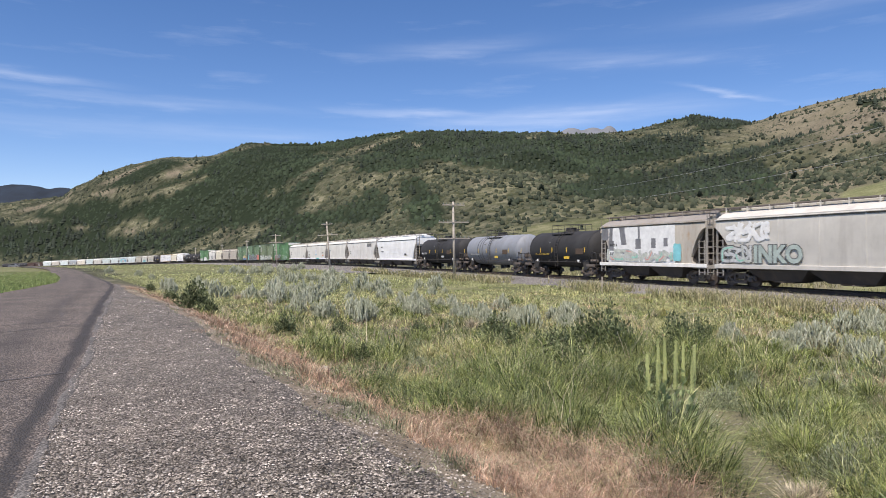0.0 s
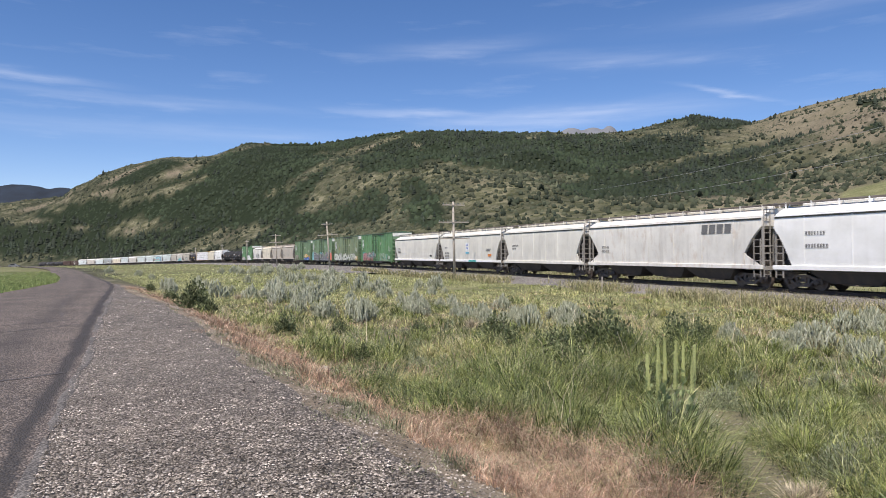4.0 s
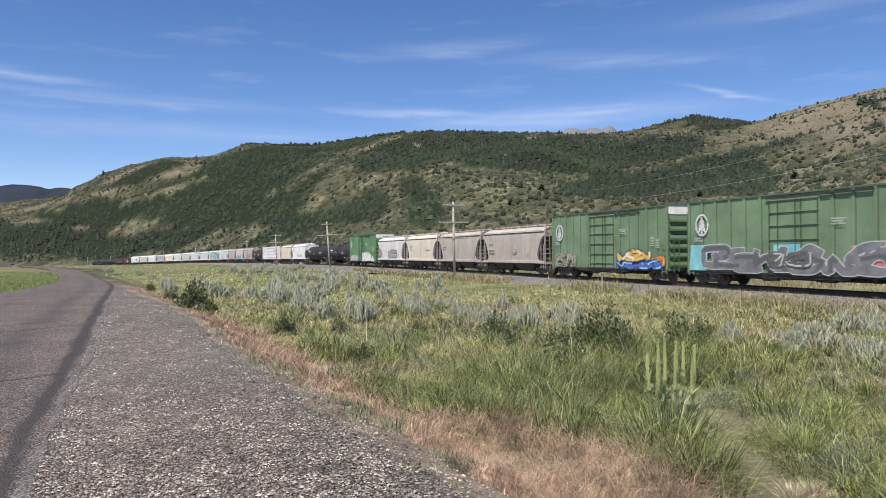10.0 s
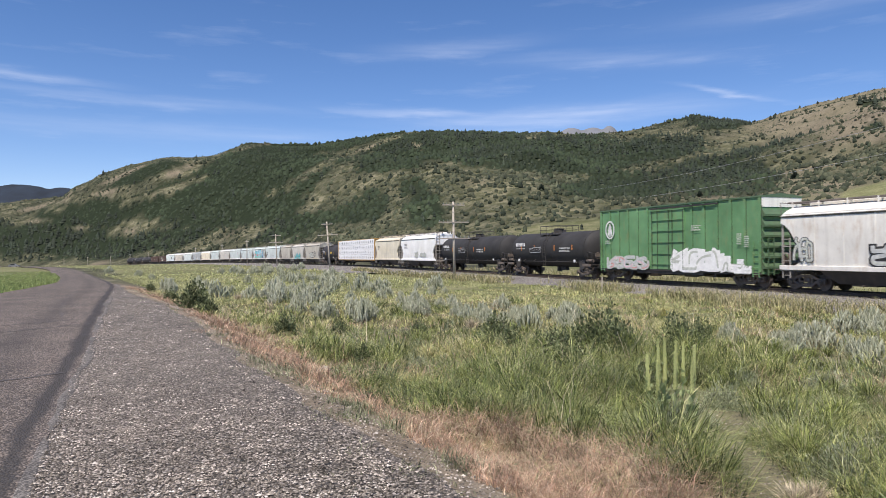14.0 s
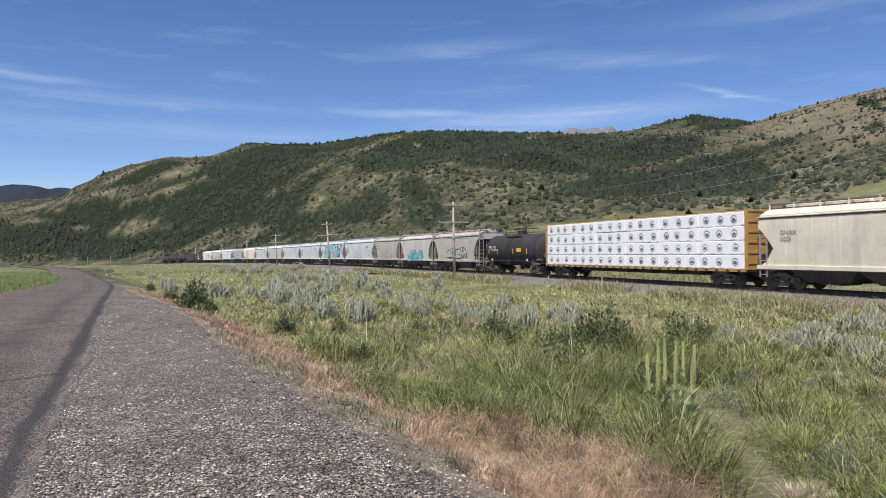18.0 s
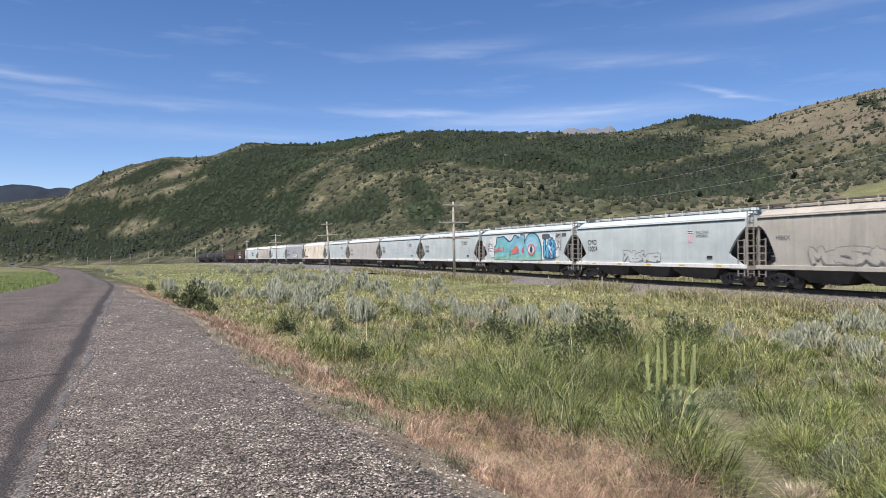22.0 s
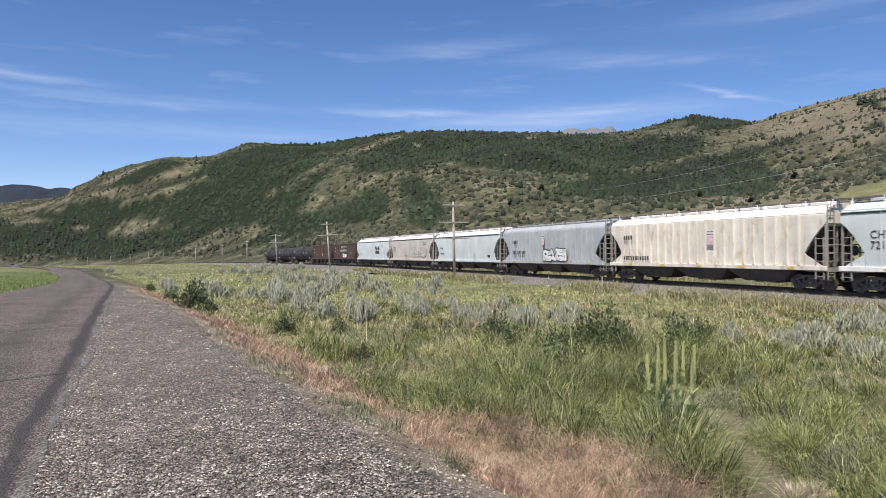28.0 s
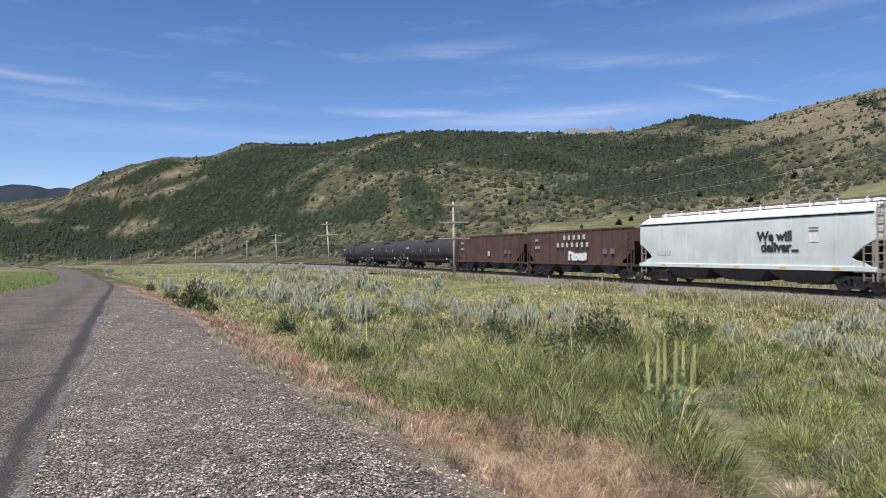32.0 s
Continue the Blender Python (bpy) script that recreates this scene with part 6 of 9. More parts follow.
def dmo_letters(b, x0):
    """Three broad turquoise letters that swell upwards, with dark and coral edges and an eye in the round one."""
    arc = lambda cx, cz, rx, rz, a0, a1, n=16: [(cx + rx * math.cos(a), cz + rz * math.sin(a)) for a in np.linspace(math.radians(a0), math.radians(a1), n)]
    shapes = (("D", I_TURQ, [(3.5, 1.36), (3.65, 2.1), (3.5, 2.5), (3.95, 2.75), (4.25, 3.15), (4.1, 3.45), (4.9, 3.4), (5.5, 3.55), (6.0, 3.2), (6.7, 3.02), (7.0, 2.5), (7.1, 1.9), (6.95, 1.36)]),
              ("M", I_AQUA, [(7.0, 1.36), (7.15, 2.2), (6.75, 3.0), (7.3, 3.15), (7.75, 3.55), (8.15, 3.62), (8.35, 3.3), (8.7, 3.35), (8.9, 3.65), (9.7, 3.6), (9.75, 2.6), (9.75, 1.36)]),
              ("O", I_TURQ, [(9.75, 1.36)] + arc(11.2, 2.1, 1.6, 1.62, 190, -10, 22) + [(12.75, 1.36)]))
    for k, (ch, mt, pts) in enumerate(shapes):
        cx = sum(p[0] for p in pts) / len(pts)
        pts = [(x + x0, z) for x, z in pts]
        big = [(x + (0.09 if x > cx + x0 else -0.09), z + (0.1 if z > 1.5 else 0.0)) for x, z in pts]
        blot(b, "graffiti_outline", big, YH - 0.012 - 0.004 * k, I_NAVY)
        blot(b, "graffiti_letter", pts, YH - 0.028 - 0.004 * k, mt, "broad turquoise graffiti letter with a dark outline")
        low = [(x, min(z, 1.75 + 0.2 * math.sin(x * 2.3))) for x, z in pts]
        blot(b, "graffiti_shade", low, YH - 0.042 - 0.004 * k, I_SEA, "sea-green lower part of the letter")
    y = YH - 0.062
    for pts in ([(3.45, 2.45), (3.85, 2.35), (4.2, 2.45), (4.75, 2.65), (5.0, 2.4), (5.3, 2.3), (5.2, 2.1), (4.85, 2.15), (4.55, 2.28), (4.0, 2.05), (3.6, 2.12)], [(5.3, 2.55), (5.6, 2.6), (5.75, 2.25), (5.6, 2.05), (5.45, 2.2)],
                [(7.15, 2.2), (7.6, 2.35), (8.0, 2.65), (8.5, 2.6), (8.75, 2.3), (8.55, 1.9), (8.2, 2.05), (7.8, 1.9), (7.3, 1.85)], [(9.2, 2.2), (9.5, 2.5), (9.72, 2.7), (9.75, 2.1), (9.5, 1.95)]):
        blot(b, "coral_shape", [(x + x0, z) for x, z in pts], y, I_CORAL, "coral red shape between the letters")
    blot(b, "sky_patch", [(x + x0, z) for x, z in arc(11.15, 2.75, 1.0, 0.72, 0, 345, 18)], y, I_SKY, "lighter blue top of the round letter")
    eye = (11.1, 2.3)
    for nm, rx, rz, mt, d in (("eye_rim", 0.72, 0.5, I_CORAL, 0.0), ("eye_white", 0.58, 0.36, I_WHITE, 0.006), ("eye_pupil", 0.25, 0.33, I_NAVY, 0.012)):
        blot(b, nm, [(x + x0, z) for x, z in arc(*eye, rx, rz, 0, 342, 16)], y - 0.006 - d, mt, "painted eye inside the round letter")
    blot(b, "white_disc", [(x + x0, z) for x, z in arc(1.15, 3.05, 0.42, 0.36, 0, 336, 14)], YH - 0.02, I_WHITE, "white sprayed disc near the end")
    for cx, cz, rx, rz in ((13.6, 3.4, 0.7, 0.25), (15.6, 3.45, 0.5, 0.16), (16.5, 3.5, 0.35, 0.14), (14.2, 1.6, 0.9, 0.18)):
        cloud(b, cx - rx + x0, cx + rx + x0, cz - rz, cz + rz, YH - 0.008, I_DKGREY, int(cx * 10), "dark sprayed patch")


YH, YR = -1.582, -1.645


def shield(body, x, z, y, s):
    """A plain badge in red, white and blue-grey."""
    flat_patch(body, "badge", x - s * 0.5, x + s * 0.5, z - s, z, y, I_BADGE)
    flat_patch(body, "badge_band", x - s * 0.5, x + s * 0.5, z, z + s * 0.55, y, I_WHITE)
    for k in range(2):
        flat_patch(body, "badge_line", x - s * 0.5, x + s * 0.5, z + s * (0.1 + 0.27 * k), z + s * (0.2 + 0.27 * k), y - 0.006, I_GREY)


def build_train():
    # 1-2: tagged grey hoppers at the head of the view
    b, E = hopper(1, "dusty grey covered hopper with white and grey graffiti", P_GREY)
    letters(b, "INKO", -E + 3.3, 1.45, YH - 0.024, 1.28, I_MINTGREY, "grey outlined graffiti letters", 0.05, "graffiti", 1.0)
    letters(b, "INKO", -E + 3.3, 1.45, YH - 0.02, 1.28, I_DKGREY, "", 0.1, "graffiti_outline", 1.0)
    scrawl(b, -E + 0.9, -E + 3.2, 1.4, 2.5, YH, (I_SILVER, I_MINT, I_PALE, I_DKGREY), 11, "grey and green sprayed tag", 0.07, 4)
    scrawl(b, -E + 1.3, -E + 4.4, 2.6, 3.75, YH, (I_CHALK, I_CHALK), 12, "white sprayed tag", 0.05, 6, 0.25)
    b, E = hopper(2, "short grey covered hopper with white painted panels", P_PINK, bays=2, hatch_paint=P_ROOF, sill_paint=P_SILL)
    flat_patch(b, "paint_panel", -E + 1.5, E - 3.1, 1.32, 3.78, YH, I_CHALK, "broad white sprayed field")
    cloud(b, -E + 0.6, -E + 1.5, 2.9, 3.75, YH - 0.003, I_SLATE, 23, "slate blue sprayed edge")
    cloud(b, E - 3.3, E - 2.5, 1.4, 2.6, YH - 0.003, I_TURQ, 24, "faded turquoise sprayed edge")
    bars(b, -E + 1.7, 2.45, YH - 0.012, (0.8, 0, 0.9, 1.3), I_BLACK, 0.2, seed=2)
    for x0, x1, z0, z1, sl in ((-4.35, -3.95, 2.75, 3.8, 0.1), (-2.85, -2.25, 2.55, 3.8, -0.25), (-0.95, -0.75, 2.7, 3.8, -0.02), (-4.4, -3.75, 2.15, 2.85, 0.0), (-1.25, -0.65, 2.25, 2.95, 0.0), (0.45, 0.9, 2.3, 2.95, 0.0), (1.7, 2.1, 2.4, 2.95, 0.0), (-2.4, -1.7, 1.35, 2.0, -0.3)):
        flat_patch(b, "paint_block", x0, x1, z0, z1, YH - 0.008, I_SLATE, "dark slit between white sprayed letters", sl)
    scrawl(b, -E + 1.2, E - 3.3, 1.4, 2.25, YH - 0.012, (I_PALE, I_PINK, I_MINT, I_SILVER), 22, "faded pastel sprayed tag", 0.05, 8, 0.22)
    # 3-5: tank cars
    for n, lab, p, R in ((3, "matt black tank car with a railed top platform", P_BLACKTANK, 1.5), (4, "faded blue-grey tank car with a yellow placard", P_GREYTANK, 1.5), (5, "black tank car with worn white markings", P_BLACKTANK, 1.5)):
        car, tank, y = tank_car("tank_car", lab, length(n), n, p, R)
        put(n, car)
        zc = 0.78 + R
        if n == 5:
            letters(tank, "JRSX 10135", -length(n) / 2 + 2.0, zc - 0.4, y, 0.34, I_WHITE)
        else:
            bars(tank, -length(n) / 2 + 2.4, zc - 0.42, y + 0.05, (2.4,), I_YELLOW if n == 3 else I_WHITE, 0.2, seed=n)
        if n == 4:
            for x in (-2.9, -2.3, -1.75):
                bm = bmesh.new()
                add_tube(bm, (x - 0.05, 0, zc), (x + 0.05, 0, zc), R + 0.022, 32)
                part("tank_strap", bm, M_STRAP, tank, "dark steel strap round the tank")
        flat_patch(tank, "placard", 0.95, 1.75, zc - 0.78, zc - 0.52, y + 0.12, I_YELLOW if n != 5 else I_SILVER, "small placard low on the tank")
        flat_patch(tank, "data_panel", 2.9, 4.0, zc - 0.4, zc + 0.05, y, I_RUSTY, "faded brown panel of writing")
        flat_patch(tank, "worn_mark", -1.4, -1.1, zc + 0.45, zc + 0.65, y + 0.11, I_DKGREY)
        for x in (-6.3, -2.7, -0.75, 1.55, 4.2):
            flat_patch(tank, "reflector", x - 0.05, x + 0.05, zc - 0.25, zc + 0.15, y - 0.004, I_YELLOW)
    # 6-10: pale hoppers
    b, E = hopper(6, "clean white covered hopper with small black markings", P_WHITE, notch=(3.25, 1.3, 1.5))
    bars(b, -E + 2.4, 2.85, YH, (1.1, 0, 1.3), I_GREY, 0.2, seed=6)
    flat_patch(b, "data_panel", 4.2, 5.0, 1.75, 2.0, YH, I_BLACK)
    b, E = hopper(7, "off-white covered hopper with rust stains", P_OFFWHITE)
    for k in range(4):
        flat_patch(b, "brand_mark", E - 5.0 + k * 0.62, E - 4.5 + k * 0.62, 3.1, 3.65, YH, I_GREY, "dark brand lettering drawn as blocks", 0.06)
    bars(b, -E + 2.2, 2.3, YH, (0.9, 0.9), I_GREY, 0.18, seed=7)
    b, E = hopper(8, "pale grey covered hopper with rounded ends", P_LIGHT, bays=2, notch=(3.5, 1.9, 1.5))
    bars(b, -E + 2.2, 2.6, YH, (1.2, 0.8), I_GREY, 0.16, seed=8)
    b, E = hopper(9, "pale grey covered hopper with a blue and white sign", P_LIGHT, sill_paint=P_WHITE, notch=(3.25, 1.3, 1.5))
    flat_patch(b, "sign", -0.45, 0.45, 2.15, 3.15, YH, I_WHITE, "white sign with blue arrow shapes")
    bm = bmesh.new()
    for sgn, cz in ((1, 2.82), (-1, 2.62)):
        bm.faces.new([bm.verts.new((p, YH - 0.012, cz + sgn * q)) for p, q in ((-0.25, 0), (0.25, 0), (0, 0.25))])
    part("sign_arrow", bm, I_BLUE, b)
    flat_patch(b, "sign_bar", -0.42, 0.45, 1.95, 2.12, YH - 0.004, I_CYAN)
    bars(b, -E + 1.9, 2.55, YH, (0.8, 0, 1.3, 1.3, 1.3), I_GREY, 0.2, seed=9)
    bars(b, E - 3.6, 2.35, YH, (1.2, 0.9), I_GREY, 0.1, seed=10)
    flat_patch(b, "data_panel", E - 3.2, E - 2.4, 1.65, 1.9, YH, I_ORANGE)
    flat_patch(b, "sill_patch", 0.4, 2.3, 1.08, 1.27, -1.61, I_TEAL, "green repaired patch on the sill")
    b, E = hopper(10, "pale grey covered hopper with black markings", P_LIGHT, sill_paint=P_WHITE, notch=(3.25, 1.3, 1.5))
    letters(b, "CEFX", -E + 1.9, 2.45, YH, 0.42, I_BLACK)
    bars(b, -E + 1.95, 2.05, YH, (1.1,), I_BLACK, 0.25, seed=11)
    flat_patch(b, "data_panel", E - 3.1, E - 2.5, 1.6, 1.8, YH, I_BLACK)
    # 11-14: green boxcars
    for n, lab, p in ((11, "bright green ribbed boxcar with red and grey graffiti", P_GREEN), (12, "faded olive boxcar with pale bubble graffiti", P_OLIVE),
                      (13, "dull green boxcar with dark and red graffiti", P_DULL), (14, "green boxcar with gold and blue graffiti", P_DULL), (19, "green ribbed boxcar with white paint along its base", P_GREEN)):
        car, b, y = boxcar("boxcar", lab, length(n), n, p, P_DKGREEN, p, P_ENDWHITE)
        put(n, car)
        E = length(n) / 2 - 0.92
        y -= 0.09
        # round white badge with a tree shape
        bm = bmesh.new()
        for i in range(20):
            a0, a1 = 2 * math.pi * i / 20, 2 * math.pi * (i + 1) / 20
            stroke(bm, Vector((-E + 1.3 + 0.5 * math.cos(a0), 0, 3.65 + 0.62 * math.sin(a0))), Vector((-E + 1.3 + 0.5 * math.cos(a1), 0, 3.65 + 0.62 * math.sin(a1))), y, 0.12)
        for k in range(4):
            for sg in (-1, 1):
                stroke(bm, Vector((-E + 1.3, 0, 4.05 - k * 0.18)), Vector((-E + 1.3 + sg * (0.14 + 0.05 * k), 0, 3.8 - k * 0.2)), y, 0.11)
        stroke(bm, Vector((-E + 1.3, 0, 3.15)), Vector((-E + 1.3, 0, 4.1)), y, 0.11)
        part("round_badge", bm, I_WHITE, b, "white ring badge with a tree shape")
        bars(b, -E + 0.7, 2.8, y, (0.5, 0.7), I_PALE, 0.1, seed=n)
        bars(b, 2.2, 3.6, y, (0.9, 0.7, 0.8), I_PALE, 0.08, seed=n + 3)
        for k in range(2):
            bars(b, E - 1.7 + 0.55 * k, 3.0 - 0.15 * k, y, (0.32,) * 6, I_PALE, 0.07, seed=n + k)
        flat_patch(b, "data_panel", E - 1.7, E - 1.2, 1.2, 1.6, y, I_WHITE)
        if n == 11:
            flat_patch(b, "paint_patch", -E + 1.0, -E + 2.6, 1.35, 2.2, y - 0.045, I_TEAL, "teal sprayed patch", 0.3)
            scrawl(b, -E + 1.4, -E + 6.8, 0.93, 2.25, y - 0.05, (I_PINK, I_BADGE, I_DKGREY, I_MAROON), 111, "pink and maroon sprayed tag", 0.08, 9, 0.22)
            scrawl(b, -E + 3.8, -E + 8.4, 1.3, 2.3, y - 0.085, (I_DKGREY, I_PALE, I_TEAL, I_SILVER), 112, "dark sprayed tag", 0.05, 5)
            scrawl(b, E - 6.2, E - 1.6, 0.93, 2.12, y - 0.05, (P_GREEN, I_SILVER, I_TEAL, I_PALE), 113, "silver sprayed tag", 0.05, 7, 0.18)
        elif n == 12:
            scrawl(b, -E + 0.3, E - 4.2, 0.8, 2.15, y - 0.05, (I_BONE, I_PALE, I_DKGREY), 121, "bone-white bubble graffiti with black outline", 0.08, 7, 0.36)
            scrawl(b, E - 4.3, E - 1.5, 0.95, 2.05, y - 0.05, (I_BONE, I_PALE, I_DKGREY), 122, "bone-white bubble tag", 0.07, 4, 0.3)
            scrawl(b, E - 1.6, E - 0.2, 0.85, 1.7, y - 0.05, (I_GOLD, I_WHITE, I_DKGREY), 123, "gold and white sprayed scrawl", 0.05, 2)
        elif n == 13:
            flat_patch(b, "paint_patch", -E + 0.25, -E + 1.7, 0.9, 2.45, y - 0.045, I_TURQ, "turquoise sprayed patch", 0.15)
            flat_patch(b, "paint_patch", -1.3, 0.4, 1.6, 2.4, y - 0.045, I_TURQ, "turquoise sprayed patch", 0.1)
            flat_patch(b, "paint_patch", E - 4.6, E - 0.12, 0.85, 2.3, y - 0.045, I_CORAL, "solid coral red sprayed patch")
            scrawl(b, -E + 1.3, E - 2.4, 0.85, 2.45, y - 0.05, (I_SLATE, I_DKGREY, I_SILVER), 132, "slate-grey graffiti with pale outlines", 0.06, 9, 0.34)
            scrawl(b, -1.6, 1.2, 1.2, 2.0, y - 0.09, (I_DKGREY, I_PALE, I_DKGREY), 133, "small dark scrawl over the large letters", 0.04, 5)
            flat_patch(b, "paint_patch", E - 1.4, E - 0.8, 0.9, 1.15, y - 0.09, I_GOLD)
        elif n == 14:
            scrawl(b, E - 5.4, E - 1.6, 1.35, 2.4, y - 0.05, (I_GOLD, I_WHITE, I_NAVY), 141, "gold and white bubble graffiti", 0.08, 4, 0.36)
            scrawl(b, E - 5.4, E - 0.5, 0.85, 1.5, y - 0.075, (I_BLUE, I_SKY, I_NAVY), 144, "blue sprayed band under the gold letters", 0.06, 6, 0.34)
            scrawl(b, E - 1.6, E - 0.2, 1.0, 1.9, y - 0.05, (I_ORANGE, I_GOLD, I_BROWN), 145, "orange sprayed tail", 0.05, 2)
            scrawl(b, -E + 0.8, -E + 3.8, 0.9, 2.0, y - 0.05, (I_BROWN, I_PALE, I_PALE), 142, "brown and pale sprayed tag", 0.04, 5, 0.2)
        else:
            scrawl(b, E - 7.2, E - 2.2, 0.82, 2.2, y - 0.05, (I_CHALK, I_PALE, I_CHALK), 191, "white block graffiti", 0.1, 6, 0.36)
            scrawl(b, E - 2.6, E - 0.6, 0.8, 1.3, y - 0.05, (I_CHALK, I_PALE), 193, "white sprayed smear", 0.05, 3, 0.4)
            scrawl(b, -E + 1.0, -E + 5.8, 0.85, 1.75, y - 0.05, (I_SILVER, I_PINK, I_BADGE, I_PALE), 192, "pale pink and violet sprayed tag", 0.05, 7, 0.25)
    # 15-18: short hoppers
    b, E = hopper(15, "short dusty pinkish-grey covered hopper", P_PINK, bays=2)
    bars(b, -E + 1.9, 2.7, YH, (0.9, 0, 1.2, 1.2), I_GREY, 0.18, seed=15)
    scrawl(b, 0.3, 1.2, 1.9, 2.3, YH, (P_PINK, I_GREY), 151, "small grey scribble", 0.05, 3)
    b, E = hopper(16, "short rust-stained pinkish-grey covered hopper", P_PINK, bays=2)
    bars(b, -E + 1.9, 2.6, YH, (0.9, 0.9), I_GREY, 0.18, seed=16)
    b, E = hopper(17, "short cream covered hopper, lightly stained", P_CREAM, bays=2)
    letters(b, "WSSX\n2153", -E + 2.2, 2.75, YH, 0.36, I_GREY)
    bars(b, E - 4.0, 2.4, YH, (1.6, 1.2), I_GREY, 0.06, seed=17)
    b, E = hopper(18, "short white covered hopper with black outlined graffiti", P_OFFWHITE, bays=2)
    scrawl(b, -1.0, 3.0, 1.35, 2.5, YH, (I_SILVER, I_PALE, I_BLACK), 181, "black outlined graffiti letters", 0.1, 5, 0.25)
    scrawl(b, -E + 1.2, -E + 2.4, 1.5, 3.0, YH, (I_PALE, I_SILVER, I_DKGREY), 182, "faint grey tag", 0.05, 3)
    # 20-21: black tank cars
    for n in (20, 21):
        car, tank, y = tank_car("tank_car", "long glossy black tank car with white lettering", length(n), n, P_BLACKTANK, 1.5)
        put(n, car)
        bars(tank, -length(n) / 2 + 2.2, 2.6, y, (1.7,), I_WHITE, 0.3, seed=n)
        bars(tank, -length(n) / 2 + 2.3, 2.35, y, (1.6,), I_SILVER, 0.08, seed=n + 1)
        bars(tank, 2.4, 2.3, y, (1.7, 1.6), I_SILVER, 0.14, seed=n)
        scrawl(tank, -2.6, -0.6, 2.05, 2.55, y, (P_BLACKTANK, I_SILVER), 200 + n, "thin silver scrawl", 0.04, 4)
        for x in (-4.2, -1.8, 1.6, 4.4):
            flat_patch(tank, "reflector", x - 0.05, x + 0.05, 2.2, 2.65, y - 0.004, I_ORANGE)
    # 22-23
    b, E = hopper(22, "white covered hopper with faint grey scribbles", P_WHITE, bays=2, notch=(3.1, 2.1, 1.5))
    letters(b, "NAHX\n321318", -E + 1.9, 3.05, YH, 0.4, I_GREY)
    scrawl(b, -0.9, 0.4, 1.5, 2.2, YH, (I_PALE, I_SILVER), 221, "faint grey tag", 0.06, 3)
    scrawl(b, 1.0, 3.4, 1.6, 2.1, YH, (I_PALE, I_SILVER), 222, "faint grey tag", 0.06, 4)
    b, E = hopper(23, "short cream covered hopper, dusty and plain", P_CREAM, bays=2, notch=(3.3, 2.2, 1.6))
    letters(b, "GNAX\n5005", -E + 1.9, 2.9, YH, 0.36, I_GREY)
    # 24: timber
    put(24, lumber_car("ochre flatcar stacked with white-wrapped timber", length(24), 24, P_YELLOW, P_WRAP, M_MARK))
    # 25
    car, tank, y = tank_car("tank_car", "short faded navy tank car, scuffed", length(25), 25, P_NAVYTANK, 1.5)
    put(25, car)
    letters(tank, "JRSX 1156", -4.3, 2.45, y, 0.36, I_WHITE)
    bars(tank, -3.9, 2.3, y, (1.6, 1.4), I_SILVER, 0.06, seed=25)
    flat_patch(tank, "placard", 1.6, 2.5, 2.1, 2.45, y, I_YELLOW)
    for x in (-4.3, -2.4, 0.9, 3.6):
        flat_patch(tank, "reflector", x - 0.05, x + 0.05, 1.9, 2.4, y - 0.004, I_YELLOW)
    # 26-28
    b, E = hopper(26, "short tan-grey covered hopper with outlined graffiti", P_TAN, bays=2)
    conspicuity(b, E, YH)
    scrawl(b, -2.2, 3.4, 1.45, 2.6, YH, (I_PALE, P_TAN, I_BLACK), 261, "pale graffiti letters with dark outline", 0.1, 6, 0.26)
    b, E = hopper(27, "short grey covered hopper with teal graffiti", P_GREY, bays=2)
    scrawl(b, -2.9, 2.8, 1.0, 2.35, YH - 0.03, (I_TURQ, I_TEAL, I_DKGREY), 271, "teal block graffiti", 0.08, 5, 0.34)
    b, E = hopper(28, "short tan covered hopper with grey scribbles", P_TAN, bays=2)
    letters(b, "MBKX", -E + 1.7, 2.65, YH, 0.34, I_GREY)
    scrawl(b, -2.4, 2.4, 1.4, 2.3, YH, (P_TAN, I_FAINT), 281, "silver outlined scribble", 0.07, 6)
    # 29-34: blue-grey hoppers
    for n, num in ((29, "10004"), (30, "10273"), (31, "10064"), (32, "10274"), (34, "72128")):
        b, E = hopper(n, "long pale blue-grey covered hopper" + (" with large multicoloured graffiti" if n == 30 else " with a small badge"), P_BLUE, sill_paint=P_SILL)
        letters(b, ("CHTT" if n == 34 else "CMO") + "\n" + num, -E + 1.95, 2.62, YH, 0.52, I_BLACK)
        if n == 30:
            cloud(b, -E + 1.9, E - 2.0, 1.34, 3.78, YH, I_CHALK, 301, "white sprayed cloud behind the letters")
            dmo_letters(b, -E)
            scrawl(b, -E + 13.2, -E + 15.1, 1.45, 3.6, YH - 0.01, (I_CYAN, I_BLUE, I_WHITE, I_NAVY), 302, "blue and black sprayed figure-like tag", 0.12, 3)
            scrawl(b, -E + 15.2, E - 2.0, 2.3, 3.6, YH - 0.01, (I_WHITE, I_SILVER, I_DKGREY), 303, "white and grey tag", 0.08, 3)
        else:
            shield(b, E - 4.8, 3.1, YH, 0.48)
            letters(b, "BUILDING\nAMERICA", E - 4.3, 3.15, YH, 0.24, I_GREY)
        if n == 29:
            scrawl(b, -2.6, 1.4, 1.35, 2.1, YH, (P_BLUE, I_FAINT), 291, "thin grey outline tag", 0.06, 6)
        conspicuity(b, E, YH)
        flat_patch(b, "data_panel", E - 3.4, E - 2.95, 1.62, 1.78, YH, I_BLACK)
    b, E = hopper(33, "long light grey covered hopper with a small badge", P_GREY, hatch_paint=P_WHITE)
    shield(b, 2.2, 3.0, YH, 0.6)
    bars(b, -E + 2.2, 2.5, YH, (1.1, 0, 1.4), I_GREY, 0.22, seed=33)
